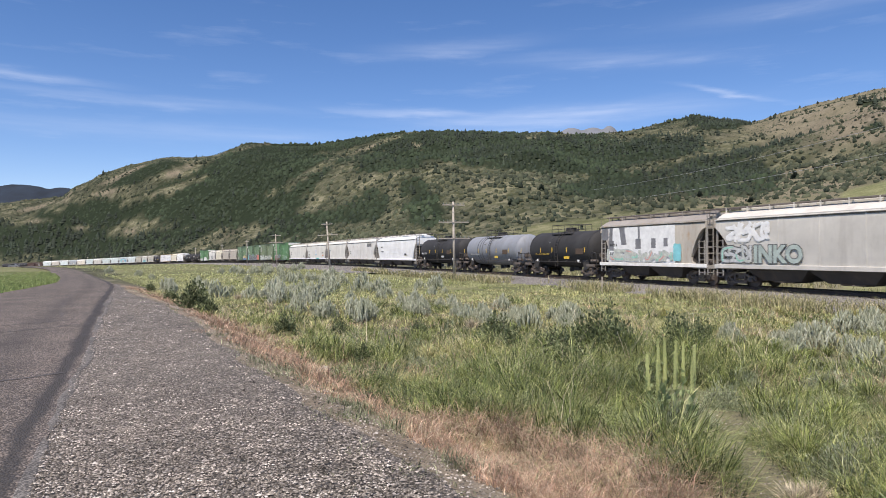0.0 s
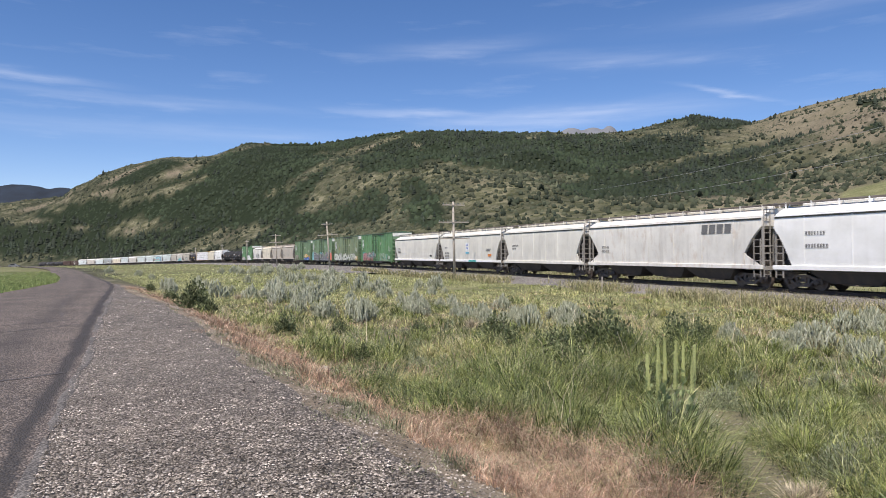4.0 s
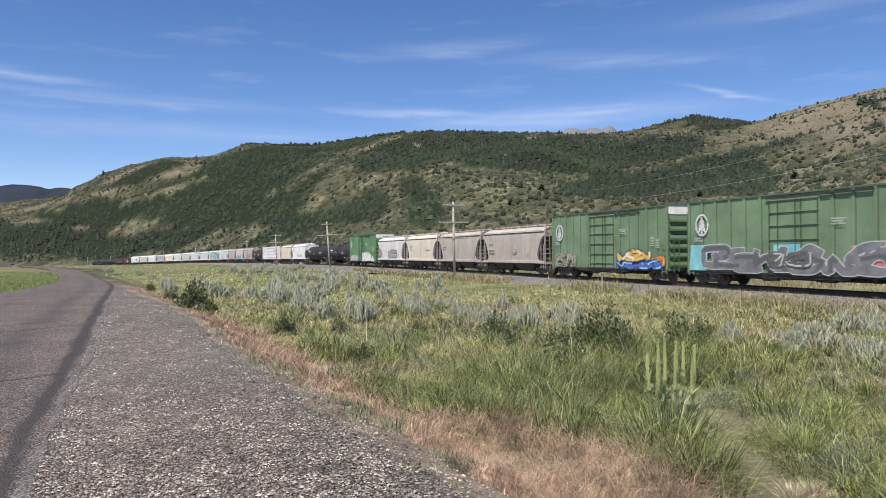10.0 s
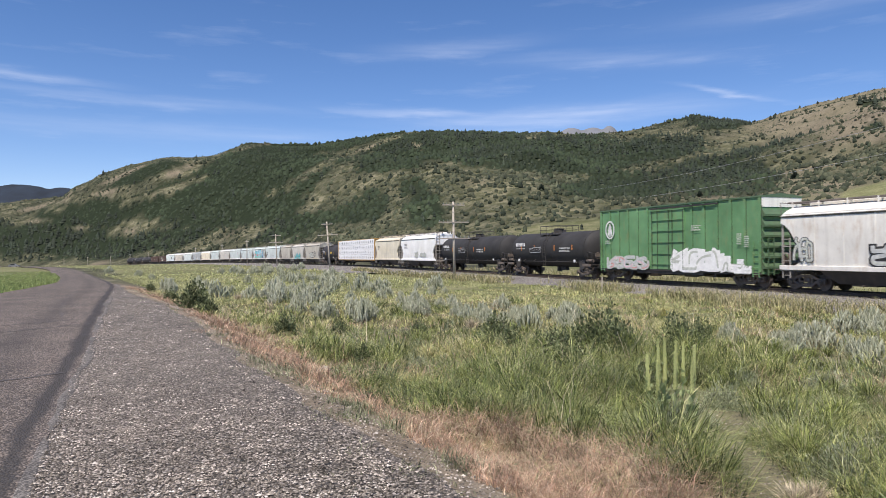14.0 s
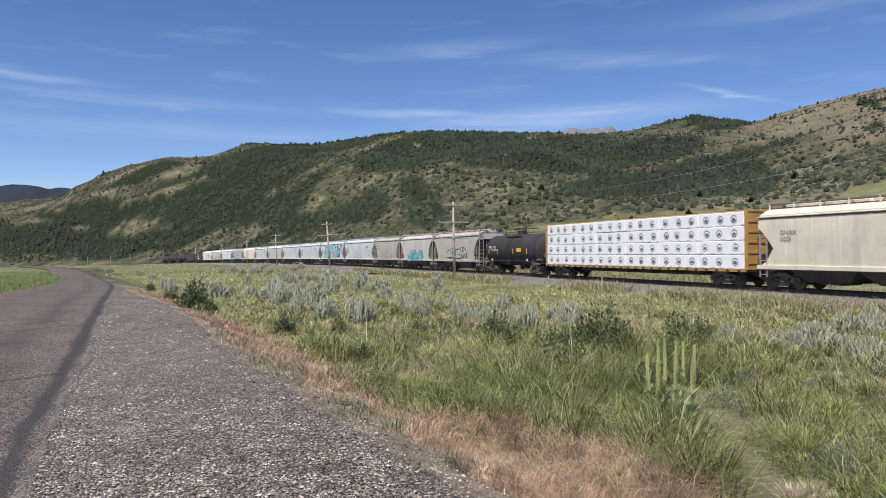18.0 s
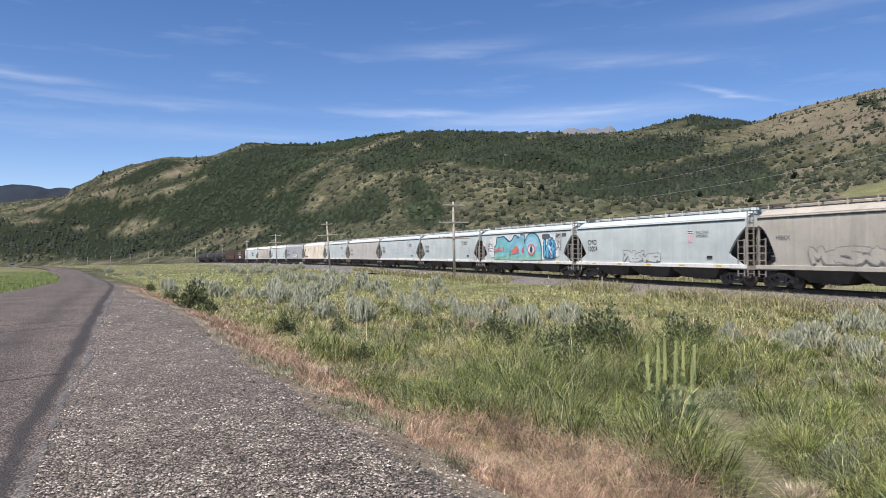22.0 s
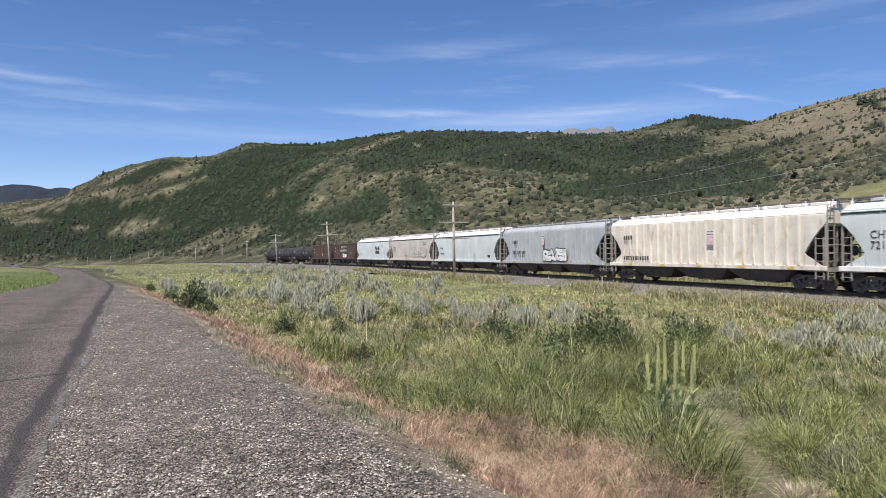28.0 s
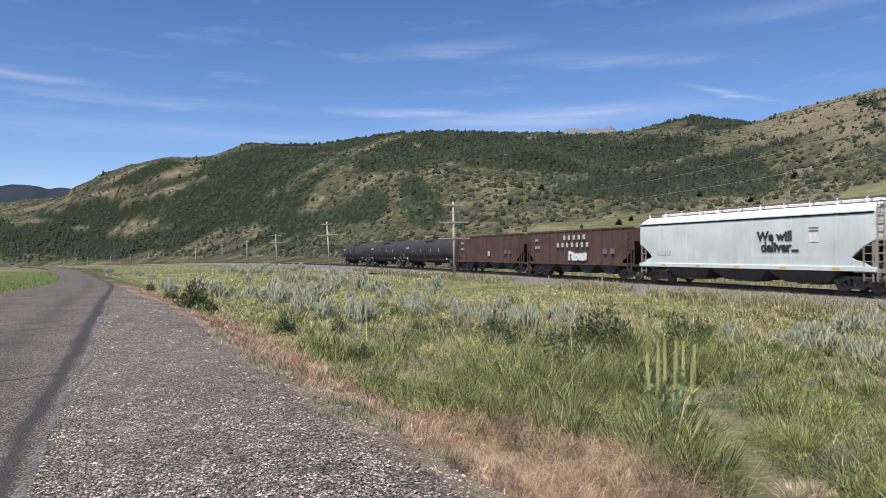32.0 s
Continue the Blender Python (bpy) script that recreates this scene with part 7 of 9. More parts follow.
    # 35-36: ribbed
    b, E = hopper(35, "rust-streaked cream ribbed covered hopper", P_RUSTCREAM, ribbed=True, hatch_paint=P_WHITE)
    conspicuity(b, E, YR)
    shield(b, 1.2, 3.0, YR, 0.55)
    bars(b, -E + 2.1, 2.9, YR, (0.9, 0, 0, 2.8), I_BLACK, 0.3, seed=35)
    b, E = hopper(36, "mid-grey ribbed covered hopper with blue-edged graffiti", P_BLUEGREY, ribbed=True)
    conspicuity(b, E, YR)
    shield(b, -0.6, 3.2, YR, 0.55)
    bars(b, -E + 2.6, 2.85, YR, (1.0, 0, 2.6), I_BLACK, 0.3, seed=36)
    scrawl(b, -0.5, 3.3, 1.3, 2.45, YR, (I_CHALK, I_SILVER, I_BLACK), 361, "white bubble graffiti with black outline", 0.1, 5, 0.34)
    # 37-39
    b, E = hopper(37, "clean blue-white covered hopper", P_ICE, hatch_paint=P_WHITE, band=M_BLACK, round_end=True, notch=(3.45, 2.05, 1.7))
    bars(b, -E + 2.3, 2.5, YH, (0.9, 0, 1.1), I_GREY, 0.2, seed=37)
    flat_patch(b, "data_panel", E - 3.1, E - 2.5, 1.6, 1.8, YH, I_BLACK)
    # tan roof overlaid in white: the sun's glare is put into its colour
    b, E = hopper(38, "tan-grey covered hopper with faint scribbles and a badge", P_SAND, hatch_paint=P_WHITE, band=M_BLACK, round_end=True, notch=(3.42, 2.05, 1.66))
    letters(b, "CMO\n21588", -E + 2.0, 2.7, YH, 0.42, I_GREY)
    shield(b, 4.6, 3.3, YH, 0.5)
    letters(b, "BUILDING\nAMERICA", 5.2, 3.3, YH, 0.26, I_GREY)
    scrawl(b, -1.9, -1.1, 1.35, 1.95, YH, (P_SAND, I_DKGREY), 381, "small dark scribble", 0.08, 2)
    scrawl(b, 0.7, 6.4, 1.55, 2.85, YH, (P_SAND, I_FAINT), 382, "large faint grey tag", 0.035, 7)
    b, E = hopper(39, "blue-white covered hopper with a bold slogan", P_ICE, hatch_paint=P_WHITE, band=M_BLACK, notch=(2.55, 1.75, 1.6))
    conspicuity(b, E, YH)
    letters(b, "We will", 1.7, 2.6, YH, 0.72, I_BLACK, "bold black slogan", 0.036, spread=1.0)
    letters(b, "deliver...", 1.95, 2.03, YH, 0.72, I_BLACK, "bold black slogan", 0.036, spread=1.0)
    flat_patch(b, "badge", 5.0, 5.55, 2.5, 2.95, YH, I_WHITE)
    flat_patch(b, "badge_line", 5.0, 5.55, 3.05, 3.1, YH, I_GREY)
    flat_patch(b, "badge_line", 5.0, 5.55, 3.2, 3.25, YH, I_GREY)
    bars(b, -E + 2.2, 1.85, YH, (1.5,), I_SILVER, 0.28, seed=39)
    # 40-41: open hoppers
    for n in (40, 41):
        car, y = open_hopper("oxide-brown ribbed open hopper car" + (" with white brand blocks" if n == 40 else ", plain and dark"), length(n), n, P_BROWN)
        put(n, car)
        y -= 0.1
        if n == 40:
            for r, (x0, cnt) in enumerate(((-1.6, 5), (-2.6, 7))):
                for k in range(cnt):
                    flat_patch(car, "brand_block", x0 + k * 0.72 + 0.2, x0 + k * 0.72 + 0.52, 3.05 - r * 0.6, 3.42 - r * 0.6, y, I_PALE)
            scrawl(car, -0.6, 2.0, 1.4, 2.1, y, (I_WHITE, I_PALE), 401, "white sprayed tag", 0.07, 4)
        else:
            flat_patch(car, "data_panel", 0.5, 1.0, 1.7, 2.2, y, I_PALE)
        bars(car, -length(n) / 2 + 2.0, 3.0, y, (0.7, 0, 0.9), I_PALE, 0.2, seed=n)
        for k in range(2):
            flat_patch(car, "data_panel", 4.2 + k * 0.9, 4.7 + k * 0.9, 1.9, 2.3, y, I_GREY)
    # 42-44: tail tank cars
    for n in (42, 43, 44):
        car, tank, y = tank_car("tank_car", "dull black tank car near the train's end", length(n), n, P_NAVYTANK, 1.5)
        put(n, car)
        bars(tank, -length(n) / 2 + 2.2, 2.6, y, (1.4,), I_SILVER, 0.25, seed=n)
        for x in (-4.6, -1.8, 1.8, 4.6):
            flat_patch(tank, "reflector", x - 0.05, x + 0.05, 2.2, 2.6, y - 0.004, I_SILVER)


build_train()

# ---------------- distant mountains ----------------


def far_range(name, label, y, x0, x1, peaks, base, mat, seed):
    """A far ridge with a rough slope towards the valley; peaks: place along it, height, half width."""
    n, m = 90, 8
    xs = np.linspace(x0, x1, n)
    h = np.full(n, float(base))
    for p, ph, w in peaks:
        h = np.maximum(h, base + (ph - base) * np.exp(-((xs - p) / w) ** 2))
    h = h + (fbm(xs, xs * 0 + seed, 0.012, 5, seed) - 0.5) * 16
    verts, faces = [], []
    for j in range(m):
        t = j / (m - 1)
        for i in range(n):
            verts.append((xs[i] * (1 - 0.25 * (1 - t)), y - 900 * (1 - t), h[i] * t ** 1.2 + 25 * (noise.noise((xs[i] * 0.01, t * 5, seed))) * (1 - t) * t * 4 - 30 * (1 - t)))
    for j in range(m - 1):
        for i in range(n - 1):
            faces.append((j * n + i, j * n + i + 1, (j + 1) * n + i + 1, (j + 1) * n + i))
    return tagged(new(name, mesh_from(name, verts, faces, mat, True)), label, "mountains", kind="structure")


# blue of the distance haze is mixed into the woods' base colour
M_FARWOOD = plain("haze_tinted_distant_woods", (0.012, 0.021, 0.035), 0.95, 0, 0.35, 0.01)
M_FARROCK = plain("distant_grey_rock", (0.15, 0.16, 0.18), 0.95, 0, 0.2, 0.01)
far_range("backdrop_hills", "distant wooded hills with blue haze in their colour", 3900, -3600, -1500, ((-2440, 412, 260), (-2180, 394, 130), (-2900, 405, 300)), 352, M_FARWOOD, 2.0)
far_range("backdrop_peak", "distant bare grey mountain top", 3600, 300, 1500, ((690, 652, 200), (790, 656, 200), (880, 660, 110)), 420, M_FARROCK, 4.0)

# ---------------- plants: fast meshes ----------------
RNG = np.random.default_rng(7)


def tri_mesh(name, V, F, mat, flat=True):
    me = bpy.data.meshes.new(name)
    V, F = np.asarray(V, np.float32), np.asarray(F, np.int32)
    me.vertices.add(len(V))
    me.vertices.foreach_set("co", V.ravel())
    me.loops.add(F.size)
    me.loops.foreach_set("vertex_index", F.ravel())
    me.polygons.add(len(F))
    me.polygons.foreach_set("loop_start", np.arange(0, F.size, 3, dtype=np.int32))
    me.materials.append(mat)
    me.update(calc_edges=True)
    me.polygons.foreach_set("use_smooth", np.full(len(F), not flat))
    return me


def blade_mesh(name, x, y, z, h, w, lean, mat, bend=0.5):
    """Tapered, bent blades; lean: how far the tips hang over, as a share of the height."""
    n = len(x)
    a = RNG.uniform(0, 2 * math.pi, n)
    b = RNG.uniform(0, 2 * math.pi, n)
    cx, cy = np.cos(a) * w / 2, np.sin(a) * w / 2
    dx, dy = np.cos(b) * lean * h, np.sin(b) * lean * h
    V = np.empty((n, 5, 3))
    V[:, 0] = np.stack([x - cx, y - cy, z], 1)
    V[:, 1] = np.stack([x + cx, y + cy, z], 1)
    V[:, 2] = np.stack([x - cx * 0.75 + dx * 0.3, y - cy * 0.75 + dy * 0.3, z + h * 0.58], 1)
    V[:, 3] = np.stack([x + cx * 0.75 + dx * 0.3, y + cy * 0.75 + dy * 0.3, z + h * 0.58], 1)
    V[:, 4] = np.stack([x + dx, y + dy, z + h * (1 - bend * lean * 0.5)], 1)
    F = np.array([(0, 1, 2), (1, 3, 2), (2, 3, 4)])[None] + (np.arange(n) * 5)[:, None, None]
    return tri_mesh(name, V.reshape(-1, 3), F.reshape(-1, 3), mat)


def scatter(n, r0, r1, b0=-36, b1=36):
    """Places in the field in front, thinning with distance."""
    r = np.exp(RNG.uniform(math.log(r0), math.log(r1), n))
    b = np.radians(RNG.uniform(b0, b1, n))
    return r * np.sin(b), r * np.cos(b)


def tufted(cx, cy, per, spread):
    """Several blades round each centre."""
    k = RNG.integers(max(1, per // 2), per + per // 2 + 1, len(cx))
    i = np.repeat(np.arange(len(cx)), k)
    d = np.hypot(cx, cy)[i]
    s = spread * (0.7 + 0.03 * d)
    return cx[i] + RNG.normal(0, 1, len(i)) * s, cy[i] + RNG.normal(0, 1, len(i)) * s, i


def field_info(x, y):
    z, gap, side, off = land(x, y)
    sw = np.interp(y, SHOULDER_Y, SHOULDER_W)
    return z, gap, side, off - sw * 1.1


L_DRY = leafy("dry_reddish_grass", ((0.4, 0.25, 0.175), (0.54, 0.36, 0.255), (0.24, 0.145, 0.105), (0.66, 0.52, 0.39), (0.25, 0.21, 0.125), (0.47, 0.31, 0.22)), 0.8, 0.15)
L_GREEN = leafy("fresh_green_grass", ((0.065, 0.09, 0.024), (0.17, 0.21, 0.055), (0.31, 0.35, 0.11), (0.52, 0.5, 0.26)), 0.5, 0.18)
L_LUSH = leafy("deep_green_rank_grass", ((0.035, 0.052, 0.016), (0.085, 0.115, 0.033), (0.17, 0.205, 0.065), (0.4, 0.42, 0.19)), 0.45, 0.12)
L_YELLOW = leafy("ripe_yellowish_grass", ((0.38, 0.385, 0.16), (0.58, 0.52, 0.25), (0.28, 0.31, 0.115), (0.74, 0.65, 0.42)), 0.7, 0.2)
L_STRAW = leafy("pale_dead_straw", ((0.5, 0.42, 0.29), (0.62, 0.54, 0.4), (0.42, 0.36, 0.26)), 0.8, 0.2)
L_SAGE = leafy("grey_green_sage", ((0.29, 0.31, 0.21), (0.4, 0.418, 0.305), (0.52, 0.53, 0.41)), 0.9, 0.12, 1.0)
L_FIELD = leafy("olive_valley_grass", ((0.34, 0.36, 0.16), (0.4, 0.41, 0.195), (0.46, 0.45, 0.24)), 0.8, 0.2)
L_SCRUB = leafy("tangled_olive_and_tan_scrub", ((0.14, 0.145, 0.065), (0.27, 0.265, 0.125), (0.46, 0.4, 0.23), (0.21, 0.225, 0.105), (0.6, 0.52, 0.35)), 0.8, 0.2)
L_REED = leafy("broad_grey_green_blades", ((0.14, 0.165, 0.07), (0.26, 0.285, 0.14), (0.46, 0.47, 0.3)), 0.5, 0.25)
L_DARK = leafy("dark_leafy_weed", ((0.08, 0.11, 0.053), (0.15, 0.185, 0.09), (0.26, 0.29, 0.165)), 0.6, 0.25)
L_LOW = leafy("low_grey_green_weed", ((0.12, 0.14, 0.075), (0.21, 0.225, 0.13), (0.33, 0.33, 0.22)), 0.7, 0.15)
L_LITTER = leafy("dead_stalk_litter", ((0.16, 0.13, 0.1), (0.3, 0.255, 0.19), (0.46, 0.4, 0.3), (0.22, 0.2, 0.17)), 0.85, 0.1)
L_MEADOW = leafy("short_bright_meadow_grass", ((0.2, 0.27, 0.09), (0.27, 0.33, 0.12), (0.33, 0.37, 0.16)), 0.7, 0.3)
L_HERB = leafy("fuzzy_grey_green_herb", ((0.23, 0.265, 0.155), (0.34, 0.375, 0.235), (0.46, 0.48, 0.335), (0.16, 0.19, 0.09)), 0.8, 0.2)
L_BUSH = leafy("dark_bush_leaves", ((0.06, 0.08, 0.036), (0.13, 0.155, 0.075), (0.28, 0.31, 0.17)), 0.6, 0.15)
L_CONIFER = leafy("dark_conifer_needles", ((0.017, 0.025, 0.017), (0.026, 0.036, 0.024), (0.04, 0.052, 0.034)), 0.8, 0.0, 0.02)
L_BRUSH = leafy("green_brushwood_leaves", ((0.019, 0.029, 0.014), (0.024, 0.037, 0.018), (0.031, 0.045, 0.022)), 0.8, 0.0, 0.015)
L_DOT = leafy("dusty_green_single_trees", ((0.02, 0.028, 0.017), (0.032, 0.041, 0.024), (0.05, 0.06, 0.036)), 0.85, 0.0, 0.05)
L_SHRUB = leafy("dull_hillside_shrub", ((0.034, 0.041, 0.024), (0.054, 0.063, 0.037), (0.088, 0.096, 0.058)), 0.85, 0.0, 0.03)
M_TWIG = plain("grey_brown_twig", (0.2, 0.16, 0.12), 0.9)


PATH = ((4.6, 13.0), (4.25, 11.2), (3.75, 9.2), (3.3, 7.4), (2.85, 5.8))


def path_gap(x, y):
    """Distance from the narrow bare path that runs into the verge."""
    best = np.full(np.shape(x), 1e9)
    for (ax, ay), (bx, by) in zip(PATH, PATH[1:]):
        t = np.clip(((x - ax) * (bx - ax) + (y - ay) * (by - ay)) / ((bx - ax) ** 2 + (by - ay) ** 2), 0, 1)
        best = np.minimum(best, np.hypot(x - ax - t * (bx - ax), y - ay - t * (by - ay)))
    return best


def build_grass():
    def noise_at(x, y, s, seed):
        return fbm(x, y, s, 4, seed)
    def clear(x, y):          # open ground round the tall woolly plant and on the sandy spot beside it
        q = (np.hypot(x - 3.27, (y - 9.7) * 0.8) > 0.5)
        for cx, cy, rx, ry in ((2.95, 9.0, 0.42, 0.9), (4.25, 10.8, 0.5, 1.3), (3.6, 8.4, 0.34, 1.5), (3.05, 6.6, 0.26, 1.0)):
            q &= np.hypot((x - cx) / rx, (y - cy) / ry) > 1
        return q

    def rad(x, y):
        return np.hypot(x, y)
    def lush(x, y):          # where the verge is damp and grows thick and dark
        out = np.zeros_like(x)
        for cx, cy, rx, ry, k in ((1.4, 11.5, 1.5, 4.0, 1.0), (4.2, 16, 3.0, 2.5, 1.0), (2.6, 7.0, 0.8, 1.3, 1.0), (5.4, 8.6, 1.6, 1.6, 0.7), (-1.6, 15.5, 1.2, 3.0, 0.6), (-5.5, 24, 1.5, 4, 0.6), (9, 15, 3.5, 2.5, 0.5), (4.6, 10.2, 0.8, 1.2, 0.8)):
            out = np.maximum(out, k * np.exp(-((x - cx) / rx) ** 2 - ((y - cy) / ry) ** 2))
        return out
    def lay(name, label, n, r0, r1, keep, per, spread, hh, ww, lean, mat):
        cx, cy = scatter(n, r0, r1)
        z, gap, side, e = field_info(cx, cy)
        k = (gap > 4.4 + 4.2 * smooth(48, 85, np.hypot(cx, cy))) & (side > 0) & keep(cx, cy, e, gap)
        cx, cy = cx[k], cy[k]
        x, y, i = tufted(cx, cy, per, spread)
        gone = path_gap(x, y) < 0.2 + 0.16 * fbm(x, y, 2.0, 2, 44.0)
        x, y, i = x[~gone], y[~gone], i[~gone]
        z = field_info(x, y)[0]
        d = np.hypot(x, y)
        vig = (0.25 + 1.35 * np.clip(fbm(x, y, 0.9, 3, 9.0) * 1.5 - 0.25, 0, 1)) * np.clip(0.3 + 0.3 * field_info(x, y)[3], 0.3, 1)
        h = RNG.uniform(*hh, len(x)) * RNG.uniform(0.45, 1.4, len(cx))[i] * vig * np.interp(d, (14, 40), (1.0, 0.5)) * (1 + 0.55 * lush(x, y)) * np.clip(0.2 + 0.9 * path_gap(x, y), 0.3, 1)
        w = np.maximum(ww, d * 0.00078 + 0.0009 * np.maximum(0, d - 60)) * RNG.uniform(0.7, 1.4, len(x))
        le = RNG.uniform(*lean, len(x)) * (1 + np.clip(d - 18, 0, 60) * 0.03)
        me = blade_mesh(name, x, y, z - 0.02, h, w, le, mat)
        return tagged(new(name, me), label, "grass", kind="stuff")

    def dusty(x, y):         # a dry tongue where only short red grass grows
        return (y < 8.6) & (x < 2.2 - 0.5 * (y - 6.2) + 0.9 * (noise_at(x, y, 0.9, 25) - 0.5))

    lay("dry_grass", "short dry reddish-brown grass along the gravel", 32000, 3.4, 45, lambda x, y, e, g: (e > 1.35 - 1.2 * smooth(8, 15, y) + 2.2 * (noise_at(x, y, 0.55, 19) - 0.5)) & ((e < 2.9 + 2.6 * (noise_at(x, y, 0.5, 1) - 0.5)) | dusty(x, y)) & (noise_at(x, y, 1.1, 2) > 0.6 - 0.3 * smooth(0.4, 1.2, e) + 0.25 * lush(x, y) - 0.3 * dusty(x, y)), 14, 0.09, (0.12, 0.34), 0.0036, (0.5, 1.8), L_DRY)
    lay("rank_grass", "deep green rank grass in the damp hollows", 6500, 4.6, 40, lambda x, y, e, g: (e > 2.0) & (noise_at(x, y, 0.55, 37) > 0.66 - 0.3 * lush(x, y)) & clear(x, y) & ~dusty(x, y), 26, 0.085, (0.25, 0.62), 0.009, (0.4, 1.5), L_LUSH)
    lay("straw_stems", "pale dead grass stems bent over", 1500, 4.2, 40, lambda x, y, e, g: (e > 1.2) & (noise_at(x, y, 0.6, 14) > 0.5) & clear(x, y) & ~dusty(x, y), 4, 0.14, (0.4, 0.85), 0.003, (0.3, 1.1), L_STRAW)
    lay("green_grass", "lush green bunches of roadside grass", 9000, 4.2, 70, lambda x, y, e, g: (e > 1.8 + 3.0 * (noise_at(x, y, 0.45, 27) - 0.5)) & (noise_at(x, y, 0.6, 3) > 0.58 - 0.36 * lush(x, y)) & clear(x, y) & ~dusty(x, y), 20, 0.075, (0.2, 0.6), 0.0075, (0.4, 1.6), L_GREEN)
    lay("ripe_grass", "tall yellowish ripening grass in the field", 14000, 4.5, 48, lambda x, y, e, g: (e > 1.9) & (noise_at(x, y, 0.3, 4) > 0.54 - 0.2 * smooth(9, 24, rad(x, y)) + 0.2 * lush(x, y)) & clear(x, y) & ~dusty(x, y), 8, 0.09, (0.18, 0.46), 0.0045, (0.4, 1.5), L_YELLOW)
    lay("field_grass", "olive green grass of the open field", 9000, 34, 120, lambda x, y, e, g: (e > 2.5) & (noise_at(x, y, 0.2, 4) > 0.4), 8, 0.2, (0.3, 0.6), 0.004, (0.2, 0.9), L_FIELD)
    lay("seeding_grass", "reddish seeding grass scattered through the field", 5200, 6, 45, lambda x, y, e, g: (e > 2.2) & (noise_at(x, y, 0.4, 22) > 0.5 + 0.3 * lush(x, y)) & clear(x, y), 9, 0.13, (0.2, 0.45), 0.0035, (0.4, 1.4), L_DRY)
    lay("grey_herbs", "grey-green feathery herbs between the grasses", 4500, 4.6, 40, lambda x, y, e, g: (e > 2.2) & (noise_at(x, y, 0.6, 15) > 0.53) & clear(x, y) & ~dusty(x, y), 14, 0.08, (0.1, 0.34), 0.004, (0.4, 1.3), L_HERB)
    lay("broad_weeds", "low dark broad-leaved weeds in the verge", 11000, 4.2, 34, lambda x, y, e, g: (e > 1.8) & (noise_at(x, y, 0.7, 16) > 0.57 - 0.25 * lush(x, y)) & clear(x, y) & ~dusty(x, y), 9, 0.08, (0.08, 0.36), 0.021, (0.5, 1.4), L_DARK)
    lay("low_weeds", "low green weeds creeping over the gravel's edge", 9500, 3.6, 42, lambda x, y, e, g: (e > -0.8 + 0.4 * smooth(8, 14, y)) & (e < 2.3) & (noise_at(x, y, 1.1, 6) > 0.6 - 0.04 * smooth(-0.3, 0.5, e)), 14, 0.09, (0.1, 0.26), 0.009, (0.5, 1.4), L_LOW)
    lay("grass_litter", "grey and tan litter of dead stalks on the soil", 9000, 3.5, 24, lambda x, y, e, g: (e > 0.0) & (e < 9.0), 7, 0.14, (0.03, 0.1), 0.004, (1.2, 3.4), L_LITTER)
    lay("tangled_scrub", "low tangle of olive and tan stems over the field", 16000, 5.0, 46, lambda x, y, e, g: (e > 2.0) & (noise_at(x, y, 0.8, 29) > 0.42) & clear(x, y), 9, 0.09, (0.09, 0.33), 0.007, (0.7, 2.3), L_SCRUB)
    lay("far_grass", "yellow-green grass of the valley floor", 12000, 55, 330, lambda x, y, e, g: e > 3.0, 5, 0.25, (0.2, 0.45), 0.01, (0.1, 0.7), L_FIELD)
    # rank grass on both sides of the track
    s, o = RNG.uniform(-70, 27, 5200), RNG.uniform(3.0, 6.6, 5200)
    o = np.where(RNG.random(5200) < 0.45, -(o ** 1.5), o)
    h = np.interp(-s, -TS, TH)
    cx, cy = np.interp(-s, -TS, TX) + o * np.sin(h), np.interp(-s, -TS, TY) - o * np.cos(h)
    k = (fbm(cx, cy, 0.25, 3, 18.0) > 0.5 - 0.12 * smooth(0, 20, s)) & (RNG.random(5200) < np.interp(s, (-70, -25, 10), (0.15, 0.55, 1.0)))
    x, y, i = tufted(cx[k], cy[k], 8, 0.1)
    me = blade_mesh("trackside_grass", x, y, land(x, y)[0] - 0.02, RNG.uniform(0.2, 1.0, len(x)), np.hypot(x, y) * 0.0008, RNG.uniform(0.2, 1.3, len(x)), L_SCRUB)
    tagged(new("trackside_grass", me), "rank olive and brown seeding grass along the ballast", "grass", kind="stuff")
    # meadow across the road
    cx, cy = scatter(12000, 26, 150, -40, -20)
    z, gap, side, off = land(cx, cy)
    k = (off < -4.0) & (gap > 6)
    x, y, i = tufted(cx[k], cy[k], 7, 0.15)
    z, gap, side, off = land(x, y)
    k = off < np.interp(y, [20, 32, 50, 70, 90, 120], [-5.1, -4.9, -3.8, -3.8, -4.5, -5.3])
    me = blade_mesh("meadow_grass", x[k], y[k], z[k] - 0.02, RNG.uniform(0.05, 0.14, k.sum()) * (1 + 1.3 * smooth(-6.0, -4.5, off[k])), np.hypot(x[k], y[k]) * 0.0009, RNG.uniform(0.1, 0.5, k.sum()), L_MEADOW)
    tagged(new("meadow_grass", me), "bright green meadow grass across the road", "grass", kind="stuff")


build_grass()


